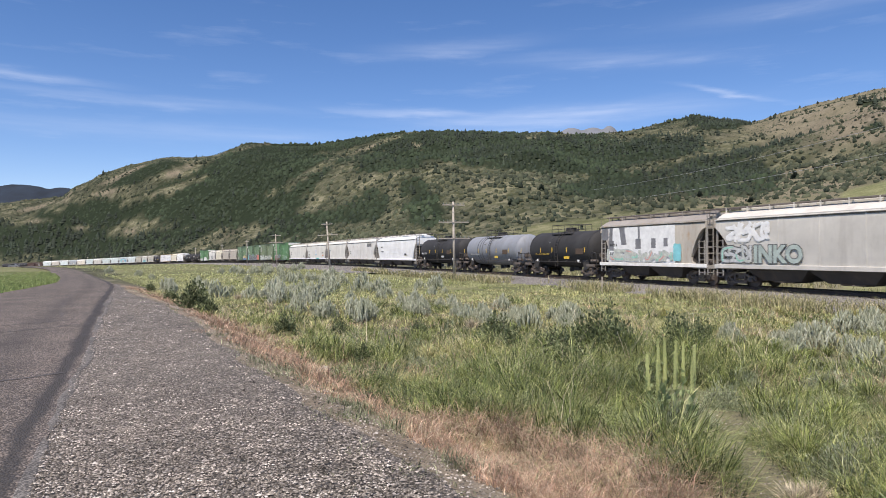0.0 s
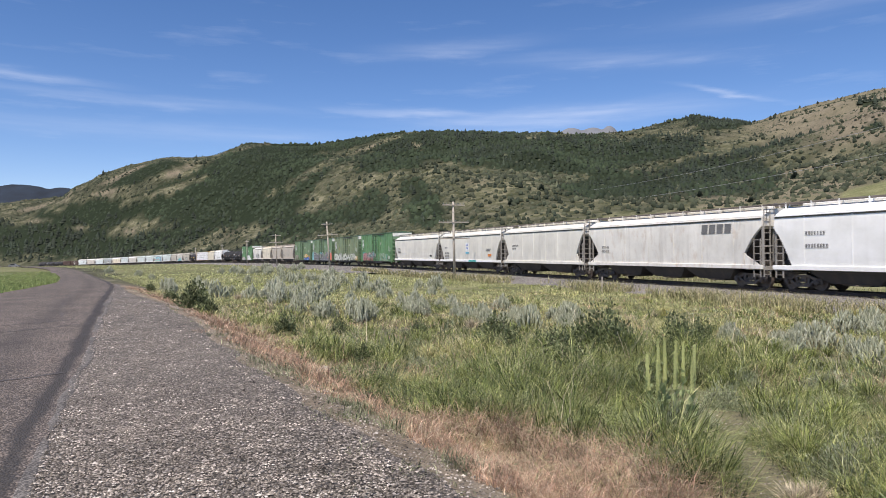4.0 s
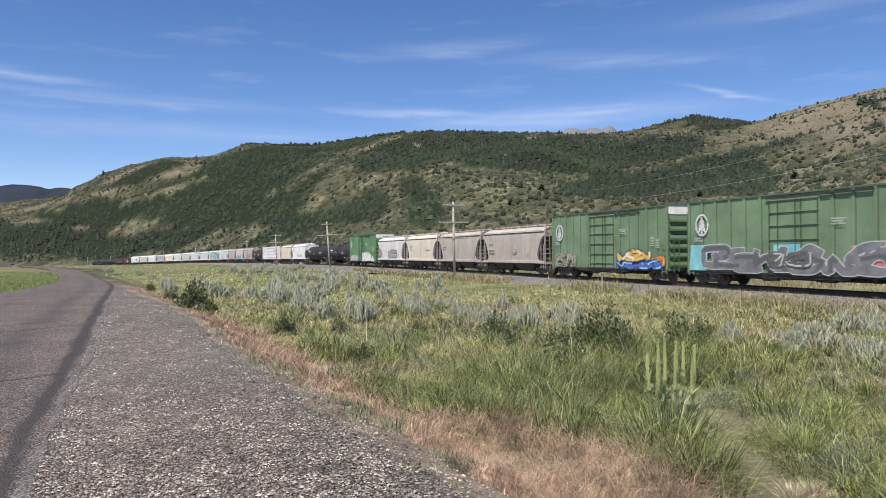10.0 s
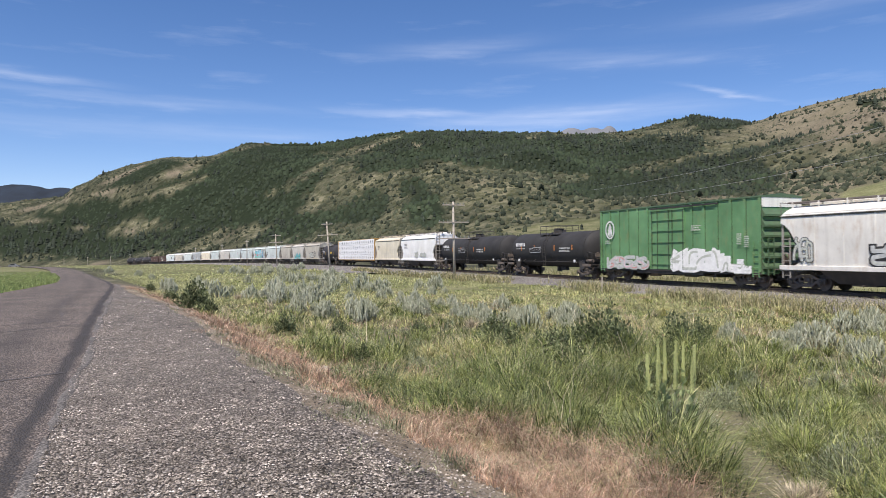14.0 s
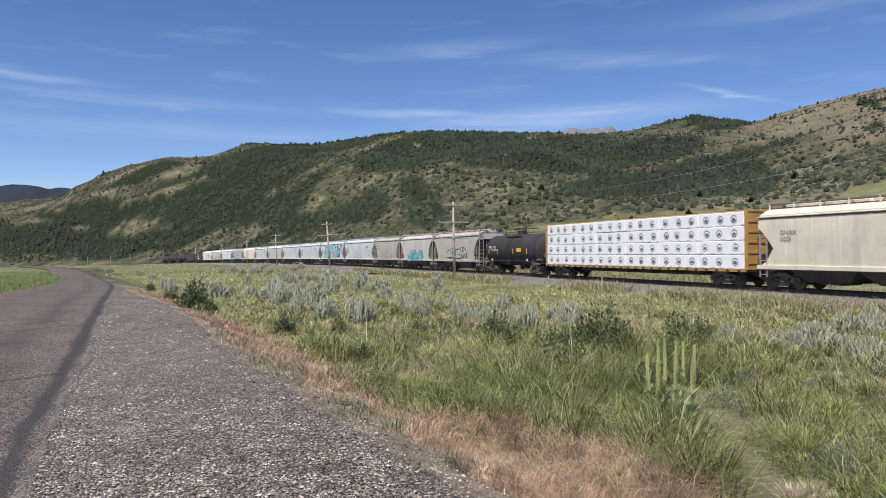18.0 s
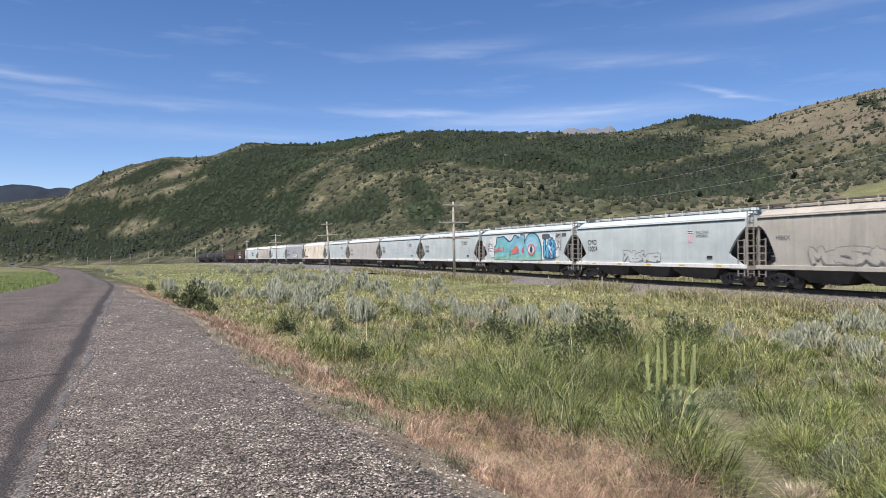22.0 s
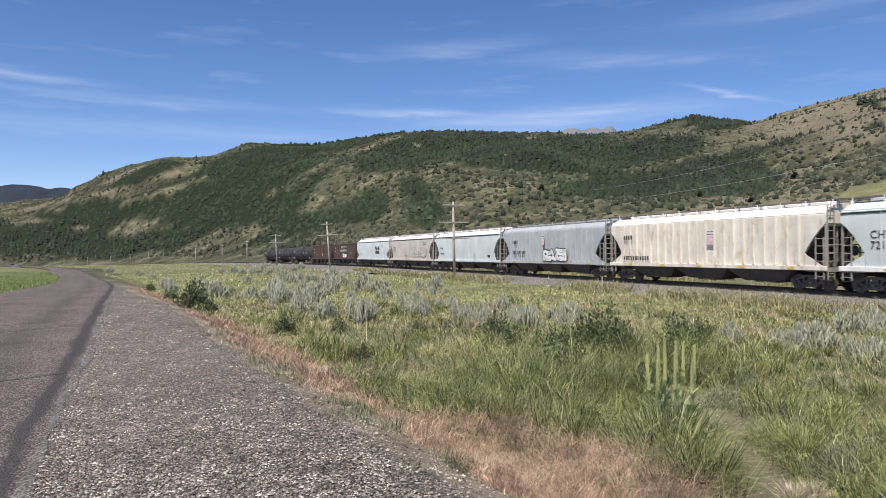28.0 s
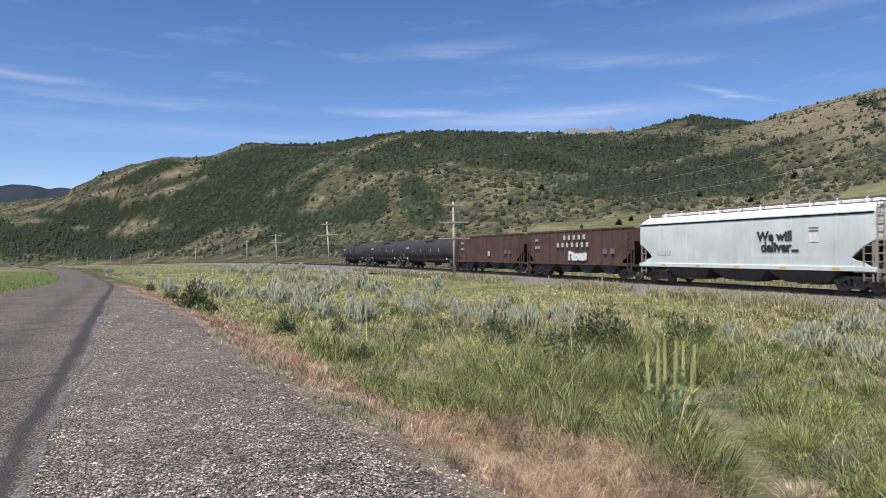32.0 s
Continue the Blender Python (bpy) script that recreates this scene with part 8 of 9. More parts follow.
def bush_mesh(name, seed, mat, n, radius, height, leaf_len, leaf_w, upright, core=0.45):
    """A bush of many narrow leaf sprays that grow outwards from its middle."""
    rng = np.random.default_rng(seed)
    az = rng.uniform(0, 2 * math.pi, n)
    el = np.arcsin(rng.uniform(0.02, 1, n) ** (1.0 / upright))
    rr = rng.uniform(core, 1.0, n) ** 0.6
    lump = 0.75 + 0.35 * np.sin(az * 3 + seed) * np.cos(el * 2) + rng.uniform(-0.12, 0.12, n)
    px = np.cos(az) * np.cos(el) * radius * rr * lump
    py = np.sin(az) * np.cos(el) * radius * rr * lump
    pz = np.sin(el) * height * rr * lump
    d = np.stack([px / radius, py / radius, pz / height + 0.5], 1)
    d += rng.normal(0, 0.35, d.shape)
    d /= np.linalg.norm(d, axis=1)[:, None]
    t = np.cross(d, rng.normal(0, 1, d.shape))
    t /= np.linalg.norm(t, axis=1)[:, None]
    ll = leaf_len * rng.uniform(0.6, 1.3, n)[:, None]
    ww = leaf_w * rng.uniform(0.7, 1.3, n)[:, None]
    p = np.stack([px, py, pz], 1)
    V = np.empty((n, 4, 3))
    V[:, 0] = p - t * ww * 0.4
    V[:, 1] = p + t * ww * 0.4
    V[:, 2] = p + d * ll * 0.6 + t * ww * 0.5
    V[:, 3] = p + d * ll - t * ww * 0.1
    V[:, :, 2] = np.maximum(V[:, :, 2], -0.05)
    F = np.array([(0, 1, 2), (0, 2, 3)])[None] + (np.arange(n) * 4)[:, None, None]
    return tri_mesh(name, V.reshape(-1, 3), F.reshape(-1, 3), mat)


def sage_mesh(name, seed, plumes, leaves, leaf_len, leaf_w):
    """Sagebrush: upright finger-like plumes over a rounded bush, each a rough spindle with small leaves on it."""
    rng = np.random.default_rng(seed)
    az, q = rng.uniform(0, 2 * math.pi, plumes), np.sqrt(rng.uniform(0, 1, plumes))
    lob = 0.8 + 0.3 * np.sin(az * 3 + seed)
    bx, by = 0.44 * q * np.cos(az) * lob, 0.44 * q * np.sin(az) * lob
    top = (0.12 + 0.58 * np.sqrt(np.clip(1 - 0.92 * q * q, 0.03, 1))) * rng.uniform(0.7, 1.2, plumes)
    ln = rng.uniform(0.1, 0.22, plumes)
    rad = rng.uniform(0.016, 0.032, plumes)
    axis = np.stack([bx * 0.7, by * 0.7, np.full(plumes, 1.0)], 1) + rng.normal(0, 0.2, (plumes, 3))
    axis /= np.linalg.norm(axis, axis=1)[:, None]
    head = np.stack([bx, by, top], 1)
    sx = np.cross(axis, (0.3, 1.0, 0.2))
    sx /= np.linalg.norm(sx, axis=1)[:, None]
    sy = np.cross(axis, sx)
    V, F = [], []
    n = 5
    V.append(head)
    for down, wide in ((0.22, 0.55), (0.55, 1.0), (1.0, 0.8), (1.7, 0.35)):
        for i in range(n):
            a = 2 * math.pi * i / n + down * 2
            r = rad * wide * rng.uniform(0.65, 1.3, plumes)
            V.append(head - axis * (ln * down)[:, None] + sx * (r * math.cos(a))[:, None] + sy * (r * math.sin(a))[:, None])
    V = np.stack(V, 1)
    F = [(0, 1 + i, 1 + (i + 1) % n) for i in range(n)]
    for k in range(3):
        for i in range(n):
            j = (i + 1) % n
            u = 1 + k * n
            F += [(u + i, u + n + i, u + j), (u + j, u + n + i, u + n + j)]
    F = (np.array(F)[None] + (np.arange(plumes) * V.shape[1])[:, None, None]).reshape(-1, 3)
    V = V.reshape(-1, 3)
    # small leaves standing off the fingers
    i = np.repeat(np.arange(plumes), leaves)
    t = rng.uniform(0, 1.1, len(i))
    d = rng.normal(0, 1, (len(i), 3))
    d /= np.linalg.norm(d, axis=1)[:, None]
    p = head[i] - axis[i] * (ln[i] * t)[:, None] + d * (rad[i] * 0.7)[:, None]
    d = d + axis[i] * 0.8
    d /= np.linalg.norm(d, axis=1)[:, None]
    side = np.cross(d, rng.normal(0, 1, d.shape))
    side /= np.linalg.norm(side, axis=1)[:, None]
    L = np.stack([p - side * leaf_w, p + side * leaf_w, p + d * leaf_len], 1).reshape(-1, 3)
    F = np.vstack([F, np.arange(len(L)).reshape(-1, 3) + len(V)])
    V = np.vstack([V, L])
    V[:, 2] = np.maximum(V[:, 2], -0.03)
    return tri_mesh(name, V, F, L_SAGE)


def stems_mesh(seed, n, radius, height, r):
    rng = random.Random(seed)
    bm = bmesh.new()
    for _ in range(n):
        a, q = rng.uniform(0, 6.28), rng.uniform(0.3, 0.8)
        add_tube(bm, (0.03 * math.cos(a), 0.03 * math.sin(a), 0), (radius * q * math.cos(a), radius * q * math.sin(a), height * rng.uniform(0.5, 0.8)), r, 4, r * 0.4)
    return bm_mesh("stems", bm, M_TWIG)


def plant_kind(name, label, category, group, leaf_meshes, stem_mesh, places, part_name="foliage"):
    """Plants of one kind: the first is built, the others copied; places: x, y, size, turn, which."""
    firsts = {}
    for x, y, s, turn, which in places:
        m = pose(x, y, land_at(x, y) - 0.03, 0, 0, turn)
        if which in firsts:
            ob = copy_thing(firsts[which], m)
        else:
            ob = tagged(new(name), label, category, group)
            ob.matrix_basis = m
            child(part_name, leaf_meshes[which], ob)
            if stem_mesh:
                tagged(child("stem_cluster", stem_mesh, ob), kind="stuff")
            firsts[which] = ob
        ob.scale = (s, s, s * 0.95)


def build_bushes():
    rng = random.Random(21)
    sage = [sage_mesh("sage_foliage", k, 170, 14, 0.04, 0.006) for k in range(4)]
    places = []
    tries = 0
    clumps = ((450, 522), (485, 530), (525, 533), (552, 548), (580, 548), (505, 508), (605, 562), (625, 550), (645, 522), (660, 507), (695, 518), (728, 528), (750, 543), (704, 542), (822, 552), (855, 558), (892, 562), (935, 558),
              (962, 566), (988, 562), (803, 537), (765, 512), (1003, 550), (912, 537), (1332, 592), (1362, 600), (1385, 602), (1404, 592), (1444, 602), (1474, 607), (1506, 613), (1462, 582), (1494, 577), (1535, 572), (1558, 562), (1562, 622))
    for px, py in clumps:
        dep = 2.35 * 1214 / (py - 447)
        for _ in range((2 if px < 1300 else 1) + (rng.random() < 0.4)):
            places.append((ray(px, dep) + rng.uniform(-0.8, 0.8), dep + rng.uniform(-1.4, 1.4), rng.uniform(0.55, 1.2), rng.uniform(0, 360), rng.randrange(4)))
    while len(places) < 140 and tries < 9000:
        tries += 1
        r = math.exp(rng.uniform(math.log(34), math.log(130)))
        b = radians(rng.uniform(-26, 36))
        x, y = r * math.sin(b), r * math.cos(b)
        xa, ya = np.array([x]), np.array([y])
        z, gap, side, e = field_info(xa, ya)
        if e[0] < 3.0 or gap[0] < 10.5 or side[0] < 0:
            continue
        if fbm(xa, ya, 0.09, 3, 8.0)[0] < 0.55:
            continue
        places.append((x, y, rng.uniform(0.85, 1.6) * (1 + 0.003 * r), rng.uniform(0, 360), rng.randrange(4)))
    far_sage = [sage_mesh("sage_foliage", 10 + k, 80, 3, 0.055, 0.011) for k in range(4)]
    plant_kind("sagebrush", "grey-green sagebrush growing in the dry field", "shrub", "sagebrush in the field", sage, stems_mesh(6, 7, 0.3, 0.55, 0.012), [p for p in places if p[1] < 30])
    plant_kind("sagebrush", "grey-green sagebrush growing in the dry field", "shrub", "sagebrush in the field", far_sage, None, [p for p in places if p[1] >= 30])
    # dark leafy weeds
    dark = [bush_mesh("weed_leaves", 40 + k, L_BUSH, 1900, 0.5, 0.95, 0.06, 0.04, 1.15, 0.4) for k in range(3)]
    spots = [(1070, 622, 1.1), (1195, 612, 0.9), (878, 600, 0.8), (345, 572, 0.95), (990, 640, 0.8), (1030, 610, 0.8), (640, 650, 0.4), (505, 600, 0.6), (1140, 690, 0.55), (740, 590, 0.5), (880, 690, 0.5), (1240, 600, 0.7),
             (1050, 618, 0.95), (1098, 626, 0.85), (1215, 620, 0.8), (955, 615, 0.55), (985, 630, 0.6), (1180, 640, 0.6), (905, 612, 0.6), (300, 545, 0.55), (370, 575, 0.55), (265, 525, 0.5), (1180, 800, 0.5), (1230, 840, 0.5), (1010, 700, 0.5), (600, 590, 0.5)]
    places = []
    for px, py, s in spots:
        dep = 2.42 * 1214 / (py - 447)
        places.append((ray(px, dep), dep, s * 1.45, rng.uniform(0, 360), rng.randrange(3)))
    plant_kind("leafy_weed", "dark green bushy weed among the grass", "weed", "bushy weeds in the verge", dark, stems_mesh(8, 8, 0.25, 0.8, 0.008), places)
    # soft grey herbs low in the verge
    herb = [bush_mesh("herb_leaves", 50 + k, L_HERB, 1100, 0.42, 0.5, 0.055, 0.012, 0.8) for k in range(3)]
    q = random.Random(52)
    places = []
    for px, py, k in ((1110, 770, 5), (1170, 745, 5), (1175, 790, 5), (1140, 815, 4), (1190, 715, 4), (700, 610, 3), (760, 640, 3), (1010, 620, 3), (620, 610, 3), (1330, 660, 3), (1500, 820, 5), (1540, 780, 4), (1460, 660, 3), (960, 590, 3), (1090, 660, 3), (1290, 690, 3)):
        dep = 2.3 * 1214 / (py - 447)
        for _ in range(k):
            places.append((ray(px, dep) + q.uniform(-0.35, 0.35), dep + q.uniform(-0.5, 0.5), q.uniform(0.5, 1.1), q.uniform(0, 360), q.randrange(3)))
    plant_kind("grey_herb", "soft grey-green feathery herb between the grasses", "herb", "grey herbs in the verge", herb, None, places)
    # large arching grass bunches near the road
    tuft = []
    for k in range(3):
        n = 300
        q = np.random.default_rng(60 + k)
        a = q.uniform(0, 6.283, n)
        rr = np.abs(q.normal(0, 0.11, n))
        V = np.empty((n, 7, 3))
        h = q.uniform(0.2, 0.62, n)
        out = q.uniform(0.1, 0.6, n)
        w = 0.0044 * q.uniform(0.7, 1.5, n)
        for j, (t, wk) in enumerate(((0, 1), (0.4, 1.0), (0.75, 0.7), (1.0, 0))):
            ox = np.cos(a) * (rr + out * t ** 1.8)
            oy = np.sin(a) * (rr + out * t ** 1.8)
            oz = h * (t * 1.15 - 0.35 * t * t * (0.4 + out))
            if j < 3:
                V[:, 2 * j] = np.stack([ox - np.sin(a) * w * wk, oy + np.cos(a) * w * wk, oz], 1)
                V[:, 2 * j + 1] = np.stack([ox + np.sin(a) * w * wk, oy - np.cos(a) * w * wk, oz], 1)
            else:
                V[:, 6] = np.stack([ox, oy, oz], 1)
        F = np.array([(0, 1, 2), (1, 3, 2), (2, 3, 4), (3, 5, 4), (4, 5, 6)])[None] + (np.arange(n) * 7)[:, None, None]
        tuft.append(tri_mesh("blades", V.reshape(-1, 3), F.reshape(-1, 3), L_GREEN))
    broad = []
    for k in range(3):          # fewer, broader blades that arch over
        q = np.random.default_rng(80 + k)
        n = 170
        a, rr = q.uniform(0, 6.283, n), np.abs(q.normal(0, 0.1, n))
        h, out, w = q.uniform(0.25, 0.7, n), q.uniform(0.2, 0.95, n), 0.0056 * q.uniform(0.7, 1.4, n)
        V = np.empty((n, 7, 3))
        for j, (t, wk) in enumerate(((0, 0.8), (0.4, 1.0), (0.78, 0.8), (1.0, 0))):
            reach = rr + out * t ** 1.7
            ox, oy, oz = np.cos(a) * reach, np.sin(a) * reach, h * (t * 1.3 - 0.55 * t * t * (0.4 + out))
            if j < 3:
                V[:, 2 * j] = np.stack([ox - np.sin(a) * w * wk, oy + np.cos(a) * w * wk, oz], 1)
                V[:, 2 * j + 1] = np.stack([ox + np.sin(a) * w * wk, oy - np.cos(a) * w * wk, oz], 1)
            else:
                V[:, 6] = np.stack([ox, oy, oz], 1)
        F = np.array([(0, 1, 2), (1, 3, 2), (2, 3, 4), (3, 5, 4), (4, 5, 6)])[None] + (np.arange(n) * 7)[:, None, None]
        broad.append(tri_mesh("blades", V.reshape(-1, 3), F.reshape(-1, 3), L_REED))

    def bunches(label, name, mat, count, r1, seed, test, extra=(), base=tuft):
        kinds = [m.copy() for m in base]
        for m in kinds:
            m.materials.clear()
            m.materials.append(mat)
        q = random.Random(seed)
        places, tries = [], 0
        for px, py, k in extra:
            dep = 2.25 * 1214 / (py - 447)
            places.append((ray(px, dep), dep, k, q.uniform(0, 360), q.randrange(3)))
        while len(places) < count and tries < 6000:
            tries += 1
            r = math.exp(q.uniform(math.log(7.6), math.log(r1)))
            b = radians(q.uniform(-24, 35))
            x, y = r * math.sin(b), r * math.cos(b)
            z, gap, side, e = field_info(np.array([x]), np.array([y]))
            if not test(e[0], q) or gap[0] < 5 or float(path_gap(np.array(x), np.array(y))) < 0.75 or math.hypot(x - 3.27, y - 9.7) < 0.8 or math.hypot(x - 4.2, (y - 10.5) * 0.5) < 0.95 or math.hypot(x - 3.6, (y - 8.3) * 0.5) < 0.85 or math.hypot(x - 3.1, (y - 6.6) * 0.5) < 0.75:
                continue
            places.append((x, y, q.uniform(0.45, 1.05), q.uniform(0, 360), q.randrange(3)))
        plant_kind(name, label, "grass", "large grass bunches", kinds, None, places, "foliage")
    bunches("arching bunch of long green grass", "grass_bunch", L_GREEN, 72, 24, 71, lambda e, q: e > 2.3 or (e > 1.5 and q.random() < 0.2), ((850, 735, 1.0), (885, 748, 1.05), (940, 722, 0.9), (1010, 735, 0.9), (1400, 765, 0.85), (1420, 780, 0.95), (1480, 705, 0.8), (640, 705, 0.6), (690, 640, 0.7), (820, 660, 0.8), (560, 575, 0.7), (620, 580, 0.8), (1190, 850, 0.6), (602, 690, 0.45), (570, 660, 0.4), (530, 625, 0.45), (700, 745, 0.4), (475, 592, 0.5), (655, 730, 0.35), (430, 570, 0.45), (505, 640, 0.3), (745, 790, 0.3)))
    bunches("clump of broad arching grey-green grass blades", "broad_grass", L_REED, 42, 20, 74, lambda e, q: e > 2.6 and q.random() < 0.6, ((850, 745, 1.0), (880, 755, 1.1), (925, 735, 1.0), (960, 750, 0.9), (1000, 720, 0.9), (830, 700, 0.9), (905, 690, 0.9), (1040, 690, 0.8), (1165, 850, 0.6), (1215, 845, 0.6), (1130, 830, 0.6), (1385, 750, 0.8), (1395, 720, 0.8), (1490, 830, 0.7), (1535, 800, 0.8), (640, 620, 0.8), (770, 640, 0.8), (690, 600, 0.8), (575, 600, 0.7), (1270, 640, 0.8), (1480, 700, 0.8)), broad)
    bunches("dead straw-coloured bunch of old grass", "straw_bunch", L_STRAW, 8, 30, 72, lambda e, q: e > 6.5, ((1400, 850, 0.5), (1435, 842, 0.5), (1425, 738, 0.4), (1560, 690, 0.6), (420, 520, 0.8)))
    bunches("yellow-green bunch of ripening grass", "ripe_bunch", L_YELLOW, 26, 34, 73, lambda e, q: e > 4.0, ((735, 690, 0.9), (765, 702, 0.95), (700, 690, 0.8), (760, 625, 1.0), (790, 618, 0.9), (1540, 735, 0.8)))


build_bushes()


def mullein(x, y):
    """A woolly plant with several tall flower spikes."""
    rng = random.Random(31)
    leaf = leafy("woolly_grey_green_leaf", ((0.3, 0.37, 0.18), (0.4, 0.46, 0.25), (0.5, 0.55, 0.33)), 0.9, 0.4, 1.0)
    spike = leafy("yellow_green_flower_spike", ((0.36, 0.4, 0.16), (0.48, 0.5, 0.22), (0.3, 0.35, 0.15)), 0.8, 0.1, 1.0)
    ob = tagged(new("mullein"), "tall woolly mullein with many yellow-green flower spikes", "plant")
    ob.matrix_basis = pose(x, y, land_at(x, y) - 0.02)
    for k in range(12):
        a = rng.uniform(0, 6.28)
        q = rng.uniform(0.05, 0.3)
        bx, by = q * math.cos(a), q * math.sin(a)
        bx = (k - 5.5) * 0.045 + rng.uniform(-0.02, 0.02)
        tx, ty = bx * 1.25 + rng.uniform(-0.02, 0.02), by * 1.2
        hh = rng.uniform(1.0, 1.36)
        bm = bmesh.new()
        add_tube(bm, (bx, by, 0), (bx + (tx - bx) * 0.75, by + (ty - by) * 0.75, hh * 0.55), 0.014, 6, 0.012)
        st = part("stalk", bm, leaf, ob)
        bm = bmesh.new()
        p0, p1 = Vector((bx + (tx - bx) * 0.75, by + (ty - by) * 0.75, hh * 0.52)), Vector((tx, ty, hh))
        add_tube(bm, p0, p1, 0.028, 7, 0.016)
        for i in range(90):
            t = rng.random()
            c = p0.lerp(p1, t)
            u = rng.uniform(0, 6.28)
            r = 0.036 * (1 - 0.4 * t)
            d = Vector((math.cos(u), math.sin(u), rng.uniform(-0.2, 0.6)))
            add_tube(bm, c + d * r * 0.3, c + d * r, 0.012, 4, 0.008)
        part("flower_spike", bm, spike, st)
        for i in range(12):
            t = rng.uniform(0.1, 1.3)
            c = Vector((bx, by, 0)).lerp(p0, t)
            u = rng.uniform(0, 6.28)
            ln = (0.27 - 0.12 * t) * rng.uniform(0.8, 1.2)
            d = Vector((math.cos(u), math.sin(u), rng.uniform(1.0, 2.4))).normalized()
            side = Vector((-math.sin(u), math.cos(u), 0)) * ln * 0.22
            bm = bmesh.new()
            tip = c + d * ln + Vector((0, 0, -0.25 * ln))
            mid = c + d * ln * 0.5
            vs = [bm.verts.new(v) for v in (c, mid - side, tip, mid + side, mid + Vector((0, 0, -0.01)))]
            for q2 in ((0, 1, 4), (1, 2, 4), (2, 3, 4), (3, 0, 4)):
                bm.faces.new([vs[j] for j in q2])
            part("leaf", bm, leaf, st)


mullein(3.27, 10.0)


def build_stones():
    # loose pebbles on the shoulder
    n = 85000
    x, y = scatter(n, 3.6, 34, -36, 6)
    u, v = scatter(9000, 5.2, 12.5, 14, 30)
    bare = (np.hypot((u - 4.25) / 0.5, (v - 10.8) / 1.3) < 1) | (np.hypot((u - 3.6) / 0.34, (v - 8.4) / 1.5) < 1) | (np.hypot((u - 3.05) / 0.26, (v - 6.6) / 1.0) < 1)
    x, y = np.append(x, u[bare]), np.append(y, v[bare])
    z, gap, side, off = land(x, y)
    sw = np.interp(y, SHOULDER_Y, SHOULDER_W)
    k = (off > 0.03) & (off < sw * 1.1 + 0.15 + 1.3 * RNG.random(len(x)) ** 2)
    k &= RNG.random(len(x)) < np.interp(np.hypot(x, y), (13, 32), (1.0, 0.1))
    k[n:] = True
    x, y, z = x[k], y[k], z[k]
    s = RNG.uniform(0.0055, 0.0135, len(x)) * np.maximum(1, np.hypot(x, y) / 11) * (1 + (RNG.random(len(x)) > 0.97) * 0.8)
    base = np.array([(1, 0, 0), (0, 1, 0), (-1, 0, 0), (0, -1, 0), (0, 0, 0.7), (0, 0, -0.5)], float)
    a = RNG.uniform(0, 6.28, len(x))
    j = RNG.uniform(0.6, 1.3, (len(x), 6, 3)) * base[None] * s[:, None, None]
    V = np.empty_like(j)
    V[..., 0] = j[..., 0] * np.cos(a)[:, None] - j[..., 1] * np.sin(a)[:, None] + x[:, None]
    V[..., 1] = j[..., 0] * np.sin(a)[:, None] + j[..., 1] * np.cos(a)[:, None] + y[:, None]
    V[..., 2] = j[..., 2] + z[:, None] + 0.034
    F = np.array([(0, 1, 4), (1, 2, 4), (2, 3, 4), (3, 0, 4)])[None] + (np.arange(len(x)) * 6)[:, None, None]
    m = leafy("loose_pebbles", ((0.03, 0.027, 0.023), (0.15, 0.131, 0.109), (0.27, 0.238, 0.203), (0.5, 0.455, 0.405)), 0.85, 0.0)
    tagged(new("loose_gravel", tri_mesh("loose_gravel", V.reshape(-1, 3), F.reshape(-1, 3), m)), "loose pinkish-grey pebbles strewn over the shoulder", "gravel", kind="stuff")
    bm = bmesh.new()
    bmesh.ops.create_icosphere(bm, subdivisions=2, radius=0.1)
    for v in bm.verts:
        v.co = Vector((v.co.x * 1.1, v.co.y * 0.8, v.co.z * 0.7)) * (1 + 0.5 * noise.noise(v.co * 14))
    ob = tagged(new("stone", bm_mesh("stone", bm, plain("pale_field_stone", (0.5, 0.45, 0.4), 0.9))), "pale grey stone lying in the dry grass", "stone")
    ob.matrix_basis = pose(-2.02, 11.7, land_at(-2.02, 11.7) + 0.1)


build_stones()


def build_marker():
    p, h = on_line(-3, 6.0)
    z = land_at(p.x, p.y)
    ob = tagged(new("marker_post"), "short weathered wooden stake beside the track", "post")
    ob.matrix_basis = pose(p.x, p.y, z - 0.1)
    bm = bmesh.new()
    add_tube(bm, (0, 0, 0), (0.02, 0, 1.15), 0.05, 7, 0.04)
    part("stake", bm, M_POLE, ob)


build_marker()

# ---------------- trees on the hillsides ----------------


def spread_mesh(name, T, F, x, y, z, sx, sz, mat, jit=0.2):
    """Many copies of a small template in one mesh, each turned, scaled and roughened."""
    n, k = len(x), len(T)
    a = RNG.uniform(0, 6.28, n)
    J = T[None] * (1 + RNG.uniform(-jit, jit, (n, k, 1)))
    V = np.empty((n, k, 3))
    V[..., 0] = (J[..., 0] * np.cos(a)[:, None] - J[..., 1] * np.sin(a)[:, None]) * sx[:, None] + x[:, None]
    V[..., 1] = (J[..., 0] * np.sin(a)[:, None] + J[..., 1] * np.cos(a)[:, None]) * sx[:, None] + y[:, None]
    V[..., 2] = J[..., 2] * sz[:, None] + z[:, None]
    FF = F[None] + (np.arange(n) * k)[:, None, None]
    return tri_mesh(name, V.reshape(-1, 3), FF.reshape(-1, 3), mat, False)


